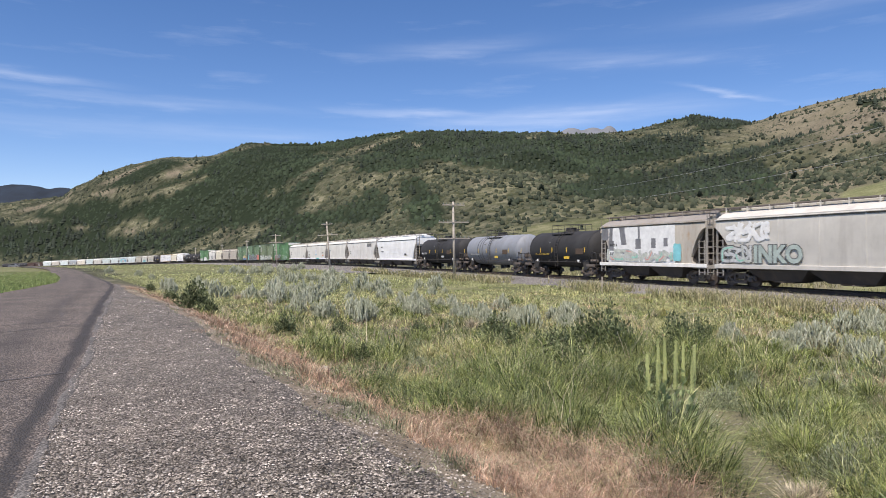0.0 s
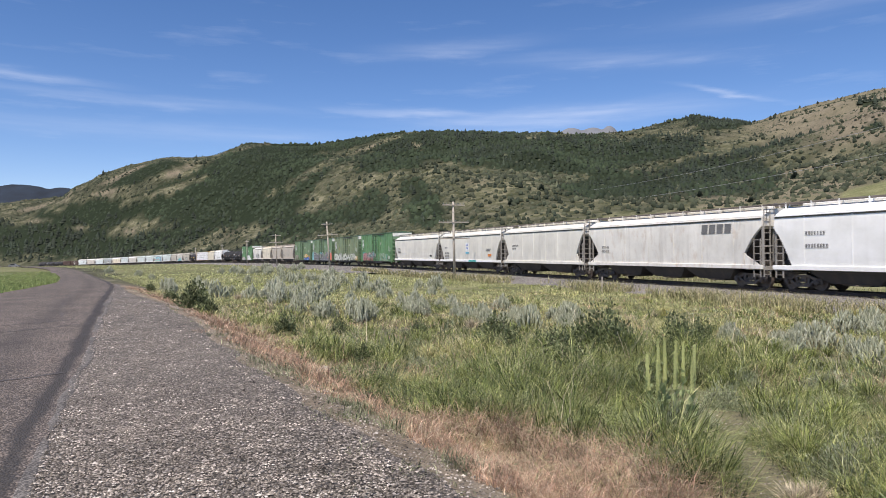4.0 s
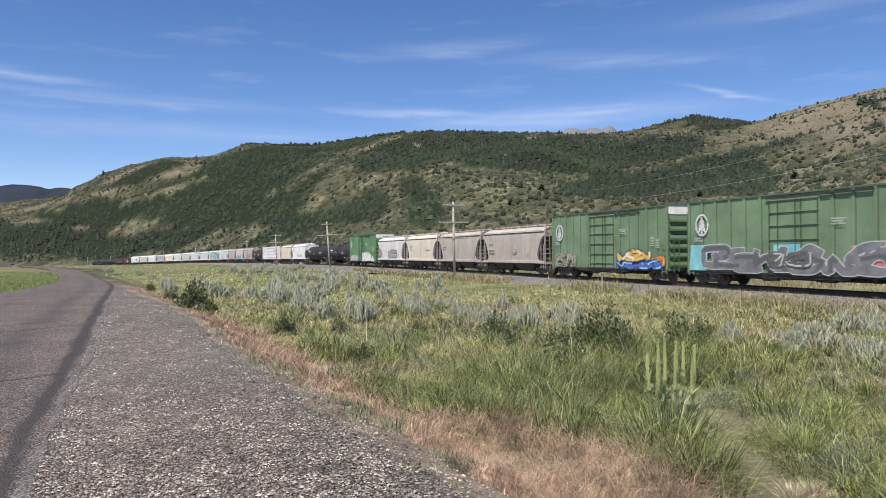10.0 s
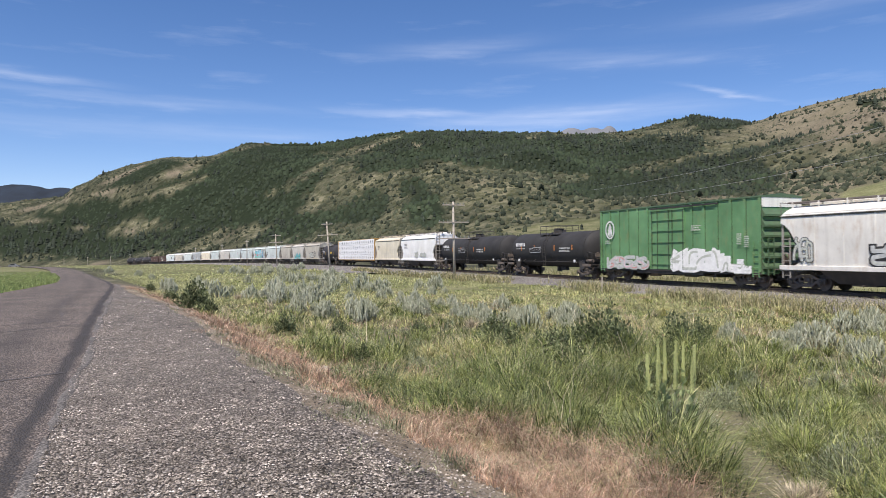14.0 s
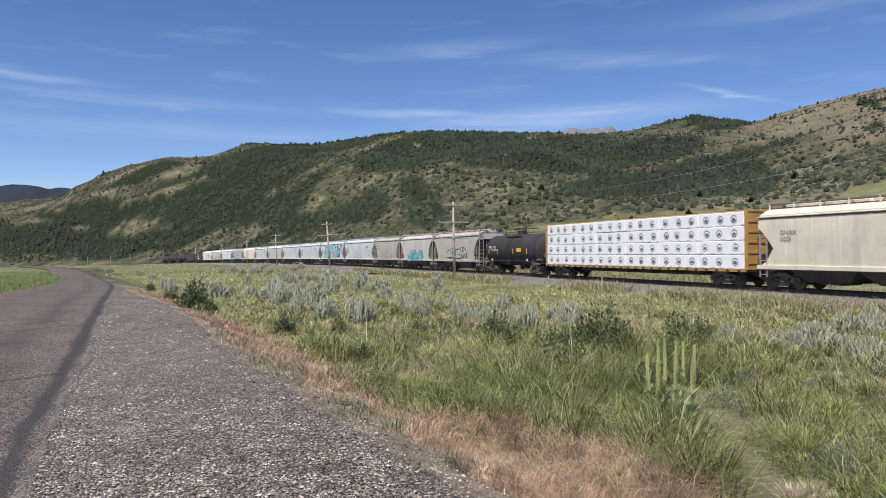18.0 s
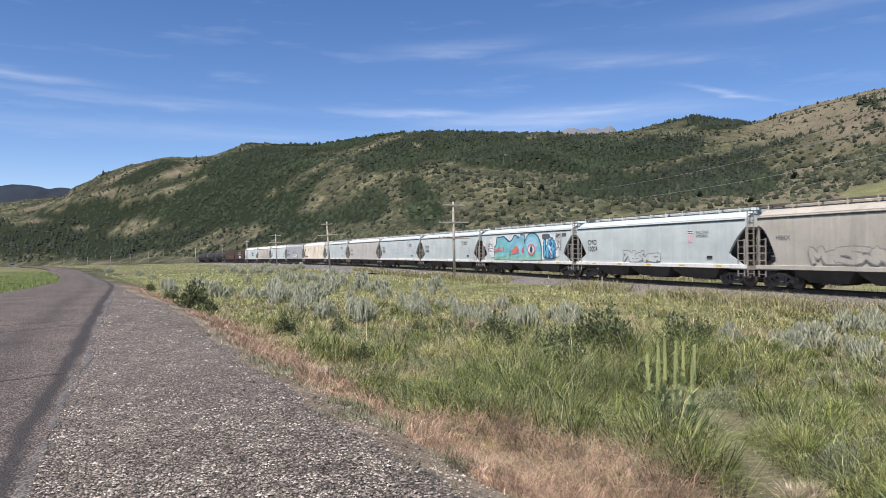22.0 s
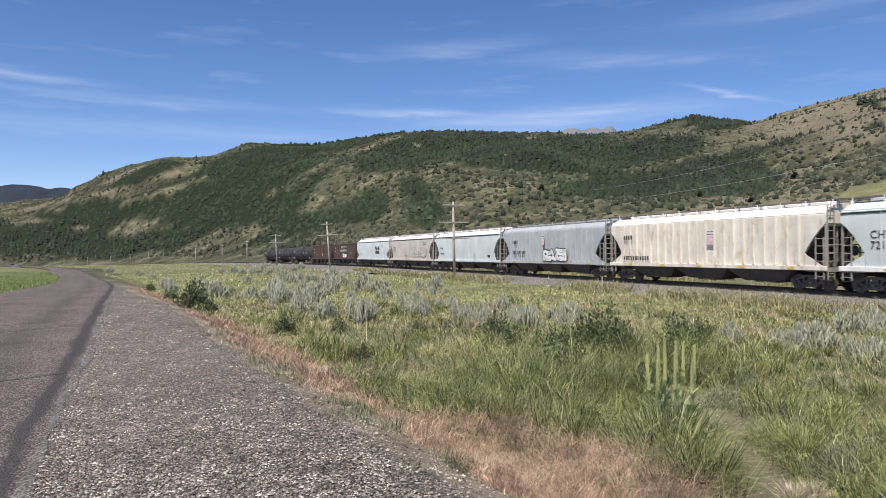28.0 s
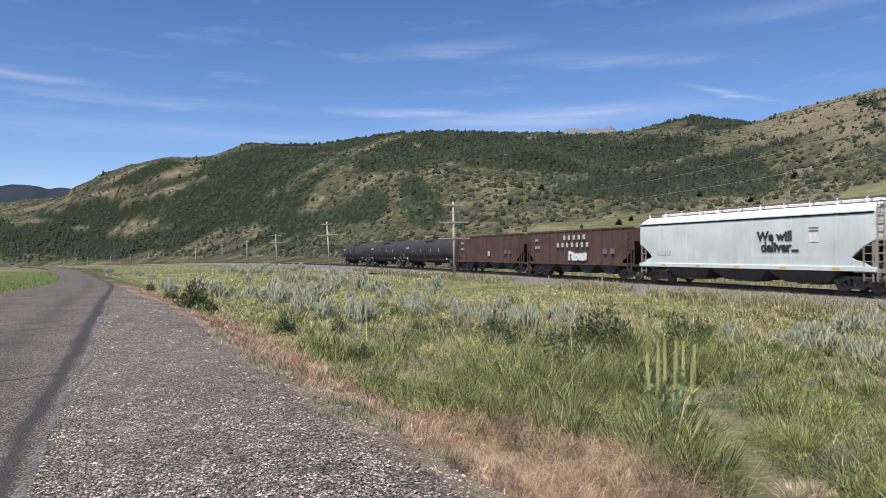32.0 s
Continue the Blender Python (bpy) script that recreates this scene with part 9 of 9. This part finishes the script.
def conifer_template():
    V, F = [], []
    for base, top, r in ((0.05, 0.5, 1.0), (0.3, 0.75, 0.75), (0.55, 1.0, 0.48)):
        k = len(V)
        for i in range(7):
            a = 2 * math.pi * i / 7 + base
            q = r * (1.0 if i % 2 else 0.7)
            V.append((q * math.cos(a), q * math.sin(a), base + (0.04 if i % 2 else 0.0)))
        V.append((0, 0, top))
        F += [(k + i, k + (i + 1) % 7, k + 7) for i in range(7)]
    return np.array(V), np.array(F)


def juniper_template():
    """A single tree: full below, drawn in to a blunt top, in four uneven rings."""
    V, F = [], []
    n = 6
    for z, r in ((0.06, 0.62), (0.28, 1.0), (0.58, 0.78), (0.84, 0.4)):
        for i in range(n):
            a = 2 * math.pi * i / n + z * 3
            q = r * (1.12 if i % 2 else 0.86)
            V.append((q * math.cos(a), q * math.sin(a), z + (0.05 if i % 2 else -0.03)))
    V.append((0.05, 0, 1.0))
    for k in range(3):
        for i in range(n):
            j = (i + 1) % n
            u = k * n
            F += [(u + i, u + j, u + n + i), (u + j, u + n + j, u + n + i)]
    F += [(3 * n + i, 3 * n + (i + 1) % n, 4 * n) for i in range(n)]
    return np.array(V), np.array(F)


def crown_template():
    """A low rounded crown: two rings and a top."""
    V = [(math.cos(a), math.sin(a), 0.05) for a in (0, 1.26, 2.51, 3.77, 5.03)] + [(0.78 * math.cos(a), 0.78 * math.sin(a), 0.62) for a in (0.6, 1.9, 3.1, 4.4, 5.6)] + [(0.05, 0.05, 1.0)]
    F = []
    for i in range(5):
        j = (i + 1) % 5
        F += [(i, j, 5 + i), (j, 5 + j, 5 + i), (5 + i, 5 + j, 10)]
    return np.array(V), np.array(F)


def shrub_template():
    V = np.array([(1, 0, 0.1), (0.3, 0.95, 0.15), (-0.8, 0.6, 0.05), (-0.8, -0.6, 0.17), (0.3, -0.95, 0.08), (0.15, 0.1, 1.0)])
    F = np.array([(0, 1, 5), (1, 2, 5), (2, 3, 5), (3, 4, 5), (4, 0, 5)])
    return V, F


def hill_places(n, y0, y1, want):
    tb = RNG.uniform(-0.78, 0.78, n)
    y = RNG.uniform(y0, y1, n)
    x = tb * y
    z, gap, side, off = land(x, y)
    w, p, r = cover(x, y, z)
    st = (z - CAM_H) / y
    k = (side < 0) & (gap > 40) & want(w, p, r, tb, st, x, y)
    return x[k], y[k], z[k]


def build_woods():
    # conifers: thick low on the slope beyond the valley's head and in the groves, few in the leafy wood higher up
    T, F = conifer_template()

    def conifers(w, p, r, tb, st, x, y):
        low = smooth(0.062, 0.03, st) * smooth(-0.1, -0.3, tb)
        grove = smooth(-0.2, -0.1, tb) * smooth(-0.02, 0.02, 0.34 - np.abs(tb - 0.2))
        stand = np.clip(0.08 + 2.4 * (fbm(x, y, 0.008, 3, 21.0) - 0.42), 0.02, 1)
        return RNG.random(len(w)) < w * (0.03 - 0.02 * smooth(0.11, 0.13, st) + 0.5 * low + 0.45 * grove * stand + 0.75 * smooth(0.28, 0.36, tb)) + 0.008 * (1 - p)
    x, y, z = hill_places(60000, 180, 1620, conifers)
    h = RNG.uniform(3.5, 10.0, len(x)) * (0.75 + 0.5 * fbm(x, y, 0.01, 2, 3.0)) * np.clip(y / 700, 0.38, 1) * (1 - 0.4 * smooth(900, 1150, y) * smooth(0.1, -0.1, x / y))
    tagged(new("conifer_wood", spread_mesh("conifer_wood", T, F, x, y, z - 0.5, h * 0.36, h * 0.78, L_CONIFER)), "dark green conifers covering the hillside", "trees", kind="stuff")
    T, F = crown_template()
    x, y, z = hill_places(85000, 180, 1620, lambda w, p, r, tb, st, x, y: RNG.random(len(w)) < w * (0.45 + 0.5 * smooth(0.03, 0.075, st)) * (1 - 0.55 * smooth(0.2, 0.3, tb)))
    s = RNG.uniform(1.2, 2.7, len(x)) * (0.6 + 0.0005 * y) * (1 - 0.38 * smooth(-0.15, -0.27, x / y) * smooth(450, 800, y))
    tagged(new("brush_wood", spread_mesh("brush_wood", T, F, x, y, z - 0.8, s, s * RNG.uniform(1.1, 1.7, len(x)), L_BRUSH, 0.3)), "dense green leafy wood on the slopes", "trees", kind="stuff")
    x, y, z = hill_places(240000, 150, 1500, lambda w, p, r, tb, st, x, y: RNG.random(len(w)) < (1 - w) * np.clip(1 - 1.9 * p, 0, 1) * np.clip(0.2 + 1.3 * (fbm(x, y, 0.01, 4, 31.0) - 0.3), 0.12, 0.7) * (1 + 0.5 * smooth(-0.05, -0.2, tb)))
    s = (0.35 + RNG.random(len(x)) ** 3.0 * 1.5) * (0.6 + 0.0008 * y) * (1 - 0.4 * smooth(-0.25, -0.35, x / y)) * (1 - 0.35 * smooth(0.13, 0.17, z / y) * smooth(0.3, 0.45, x / y))
    near = y < 520
    for sel, (T, F), name in ((near, crown_template(), "hillside_shrubs"), (~near, shrub_template(), "far_hillside_shrubs")):
        tagged(new(name, spread_mesh(name, T, F, x[sel], y[sel], z[sel] - 0.3, s[sel], s[sel] * 1.3, L_SHRUB, 0.4)), "scattered dull green shrubs on dry slopes", "shrubs", kind="stuff")
    # single trees dotted over the open slopes
    T, F = juniper_template()
    x, y, z = hill_places(70000, 170, 1450, lambda w, p, r, tb, st, x, y: RNG.random(len(w)) < (1 - w) * np.clip(1 - 1.8 * p, 0.01, 1) * 0.62 * np.clip(fbm(x, y, 0.012, 3, 41.0) * 2.4 - 0.75, 0.04, 1) * (1 - 0.75 * smooth(0.13, 0.18, st)))
    s = RNG.uniform(0.7, 2.0, len(x)) * (0.45 + 0.0006 * y) * (1 - 0.45 * smooth(-0.25, -0.35, x / y) * smooth(600, 900, y))
    tagged(new("dotted_trees", spread_mesh("dotted_trees", T, F, x, y, z - 0.5, s, s * RNG.uniform(1.4, 2.4, len(x)), L_DOT, 0.22)), "single dark trees dotted over the open slopes", "trees", kind="stuff")


build_woods()


# ---------------- power lines on the slope ----------------


M_CABLE = plain("weathered_aluminium_cable", (0.4, 0.4, 0.4), 0.5, 0.5)


def build_wires():
    for px0, py0, px1, py1, d0, d1 in ((940, 348, 1640, 205, 420, 190), (900, 370, 1640, 258, 430, 190)):
        bm = bmesh.new()
        a = Vector((ray(px0, d0), d0, CAM_H + (447 - py0) / 1214 * d0))
        b = Vector((ray(px1, d1), d1, CAM_H + (441 - py1) / 1214 * d1))
        last = None
        for k in range(25):
            t = k / 24
            p = a.lerp(b, t) - Vector((0, 0, 4.0 * (1 - (2 * t - 1) ** 2)))
            if last is not None:
                add_tube(bm, last, p, 0.07, 4)
            last = p
        me = bm_mesh("power_line", bm, M_CABLE)
        tagged(new("power_line", me), "thin grey power cable strung across the hillside", "cable", "cables across the hillside")


build_wires()


# ---------------- single junipers on the pasture ----------------


def build_junipers():
    crown = [bush_mesh("juniper_foliage", 90 + k, L_CONIFER, 900, 1.0, 2.1, 0.4, 0.2, 0.8) for k in range(2)]
    bm = bmesh.new()
    add_tube(bm, (0, 0, -0.3), (0.05, 0, 1.2), 0.14, 7, 0.07)
    trunk = bm_mesh("trunk", bm, M_TWIG)
    q = random.Random(77)
    first = {}
    for px, d, s in ((1062, 210, 1.35), (1096, 235, 1.0), (1118, 240, 0.8), (1219, 225, 1.1), (1240, 280, 1.2), (1330, 250, 1.0), (1408, 300, 1.5), (905, 300, 1.2), (1480, 330, 1.3), (960, 320, 1.3)):
        x = ray(px, d)
        m = pose(x, d, land_at(x, d), 0, 0, q.uniform(0, 360))
        w = q.randrange(2)
        if w in first:
            ob = copy_thing(first[w], m)
        else:
            ob = tagged(new("juniper"), "dark green juniper standing alone on the pasture", "tree", "single junipers on the pasture")
            ob.matrix_basis = m
            child("crown", crown[w], ob)
            child("trunk", trunk, ob)
            first[w] = ob
        ob.scale = (s, s, s)


build_junipers()


# ---------------- parked car far down the road ----------------


def build_parked_car():
    d = 330
    x = ray(25, d)
    car = tagged(new("parked_car"), "dark grey car parked far off beside the road", "car")
    car.matrix_basis = pose(x, d, land_at(x, d) + 0.02, 0, 0, 10)
    white = painted("grey_car_body_paint", (0.16, 0.165, 0.175), 0.3, amount=0.05)
    glass = plain("dark_car_window", (0.02, 0.025, 0.03), 0.1)
    rubber = plain("black_tyre_rubber", (0.02, 0.02, 0.02), 0.8)
    bm = bmesh.new()
    prism(bm, [(-2.2, 0.35), (-2.25, 0.95), (-1.5, 1.05), (1.0, 1.1), (2.1, 0.9), (2.2, 0.35)], -0.88, 0.88)
    part("body", bm, white, car)
    bm = bmesh.new()
    prism(bm, [(-1.9, 1.05), (-1.6, 1.65), (0.2, 1.7), (1.0, 1.1)], -0.78, 0.78)
    part("cabin", bm, white, car)
    for y in (-0.79, 0.785):
        bm = bmesh.new()
        prism(bm, [(-1.65, 1.12), (-1.45, 1.55), (0.12, 1.6), (0.75, 1.14)], y, y + 0.006)
        part("side_window", bm, glass, car)
    for wx in (-1.4, 1.4):
        for y in (-0.9, 0.7):
            bm = bmesh.new()
            add_tube(bm, (wx, y, 0.33), (wx, y + 0.2, 0.33), 0.33, 14)
            part("wheel", bm, rubber, car)


build_parked_car()

# ---------------- movement ----------------


def car_pose(n, t):
    """The pose of car n at t seconds: its two trucks stand on the line."""
    a, b = COUPLINGS[n - 1] + SPEED * t, COUPLINGS[n] + SPEED * t
    mid, half = (a + b) / 2, (a - b) * 0.36
    p, q = on_line(mid + half)[0], on_line(mid - half)[0]
    d = p - q
    c = (p + q) / 2
    return Matrix.Translation(c) @ Matrix.Rotation(math.atan2(d.y, d.x), 4, "Z") @ Matrix.Rotation(-math.atan2(d.z, math.hypot(d.x, d.y)), 4, "Y")


def motions():
    for car, n in CARS:
        walk(car, [(float(t), car_pose(n, t)) for t in range(33)])
    # wheels roll while their car runs along the near stretch
    for wheel, a, n in WHEELS:
        mid = (COUPLINGS[n - 1] + COUPLINGS[n]) / 2
        f0, f1 = max(0, int((-75 - mid) / SPEED * FPS)), min(32 * FPS, int((30 - mid) / SPEED * FPS))
        rows = [(0.0, Matrix.Translation((a, 0, 0.42)))] if f0 > 0 else []
        ang = 0.0
        for f in range(f0, max(f0, f1) + 1):
            ang = (f - f0) / FPS * SPEED / 0.42
            rows.append((f / FPS, Matrix.Translation((a, 0, 0.42)) @ Matrix.Rotation(ang, 4, "Y")))
        if f1 < 32 * FPS:
            rows.append((32.0, Matrix.Translation((a, 0, 0.42)) @ Matrix.Rotation(ang, 4, "Y")))
        walk(wheel, rows)


motions()
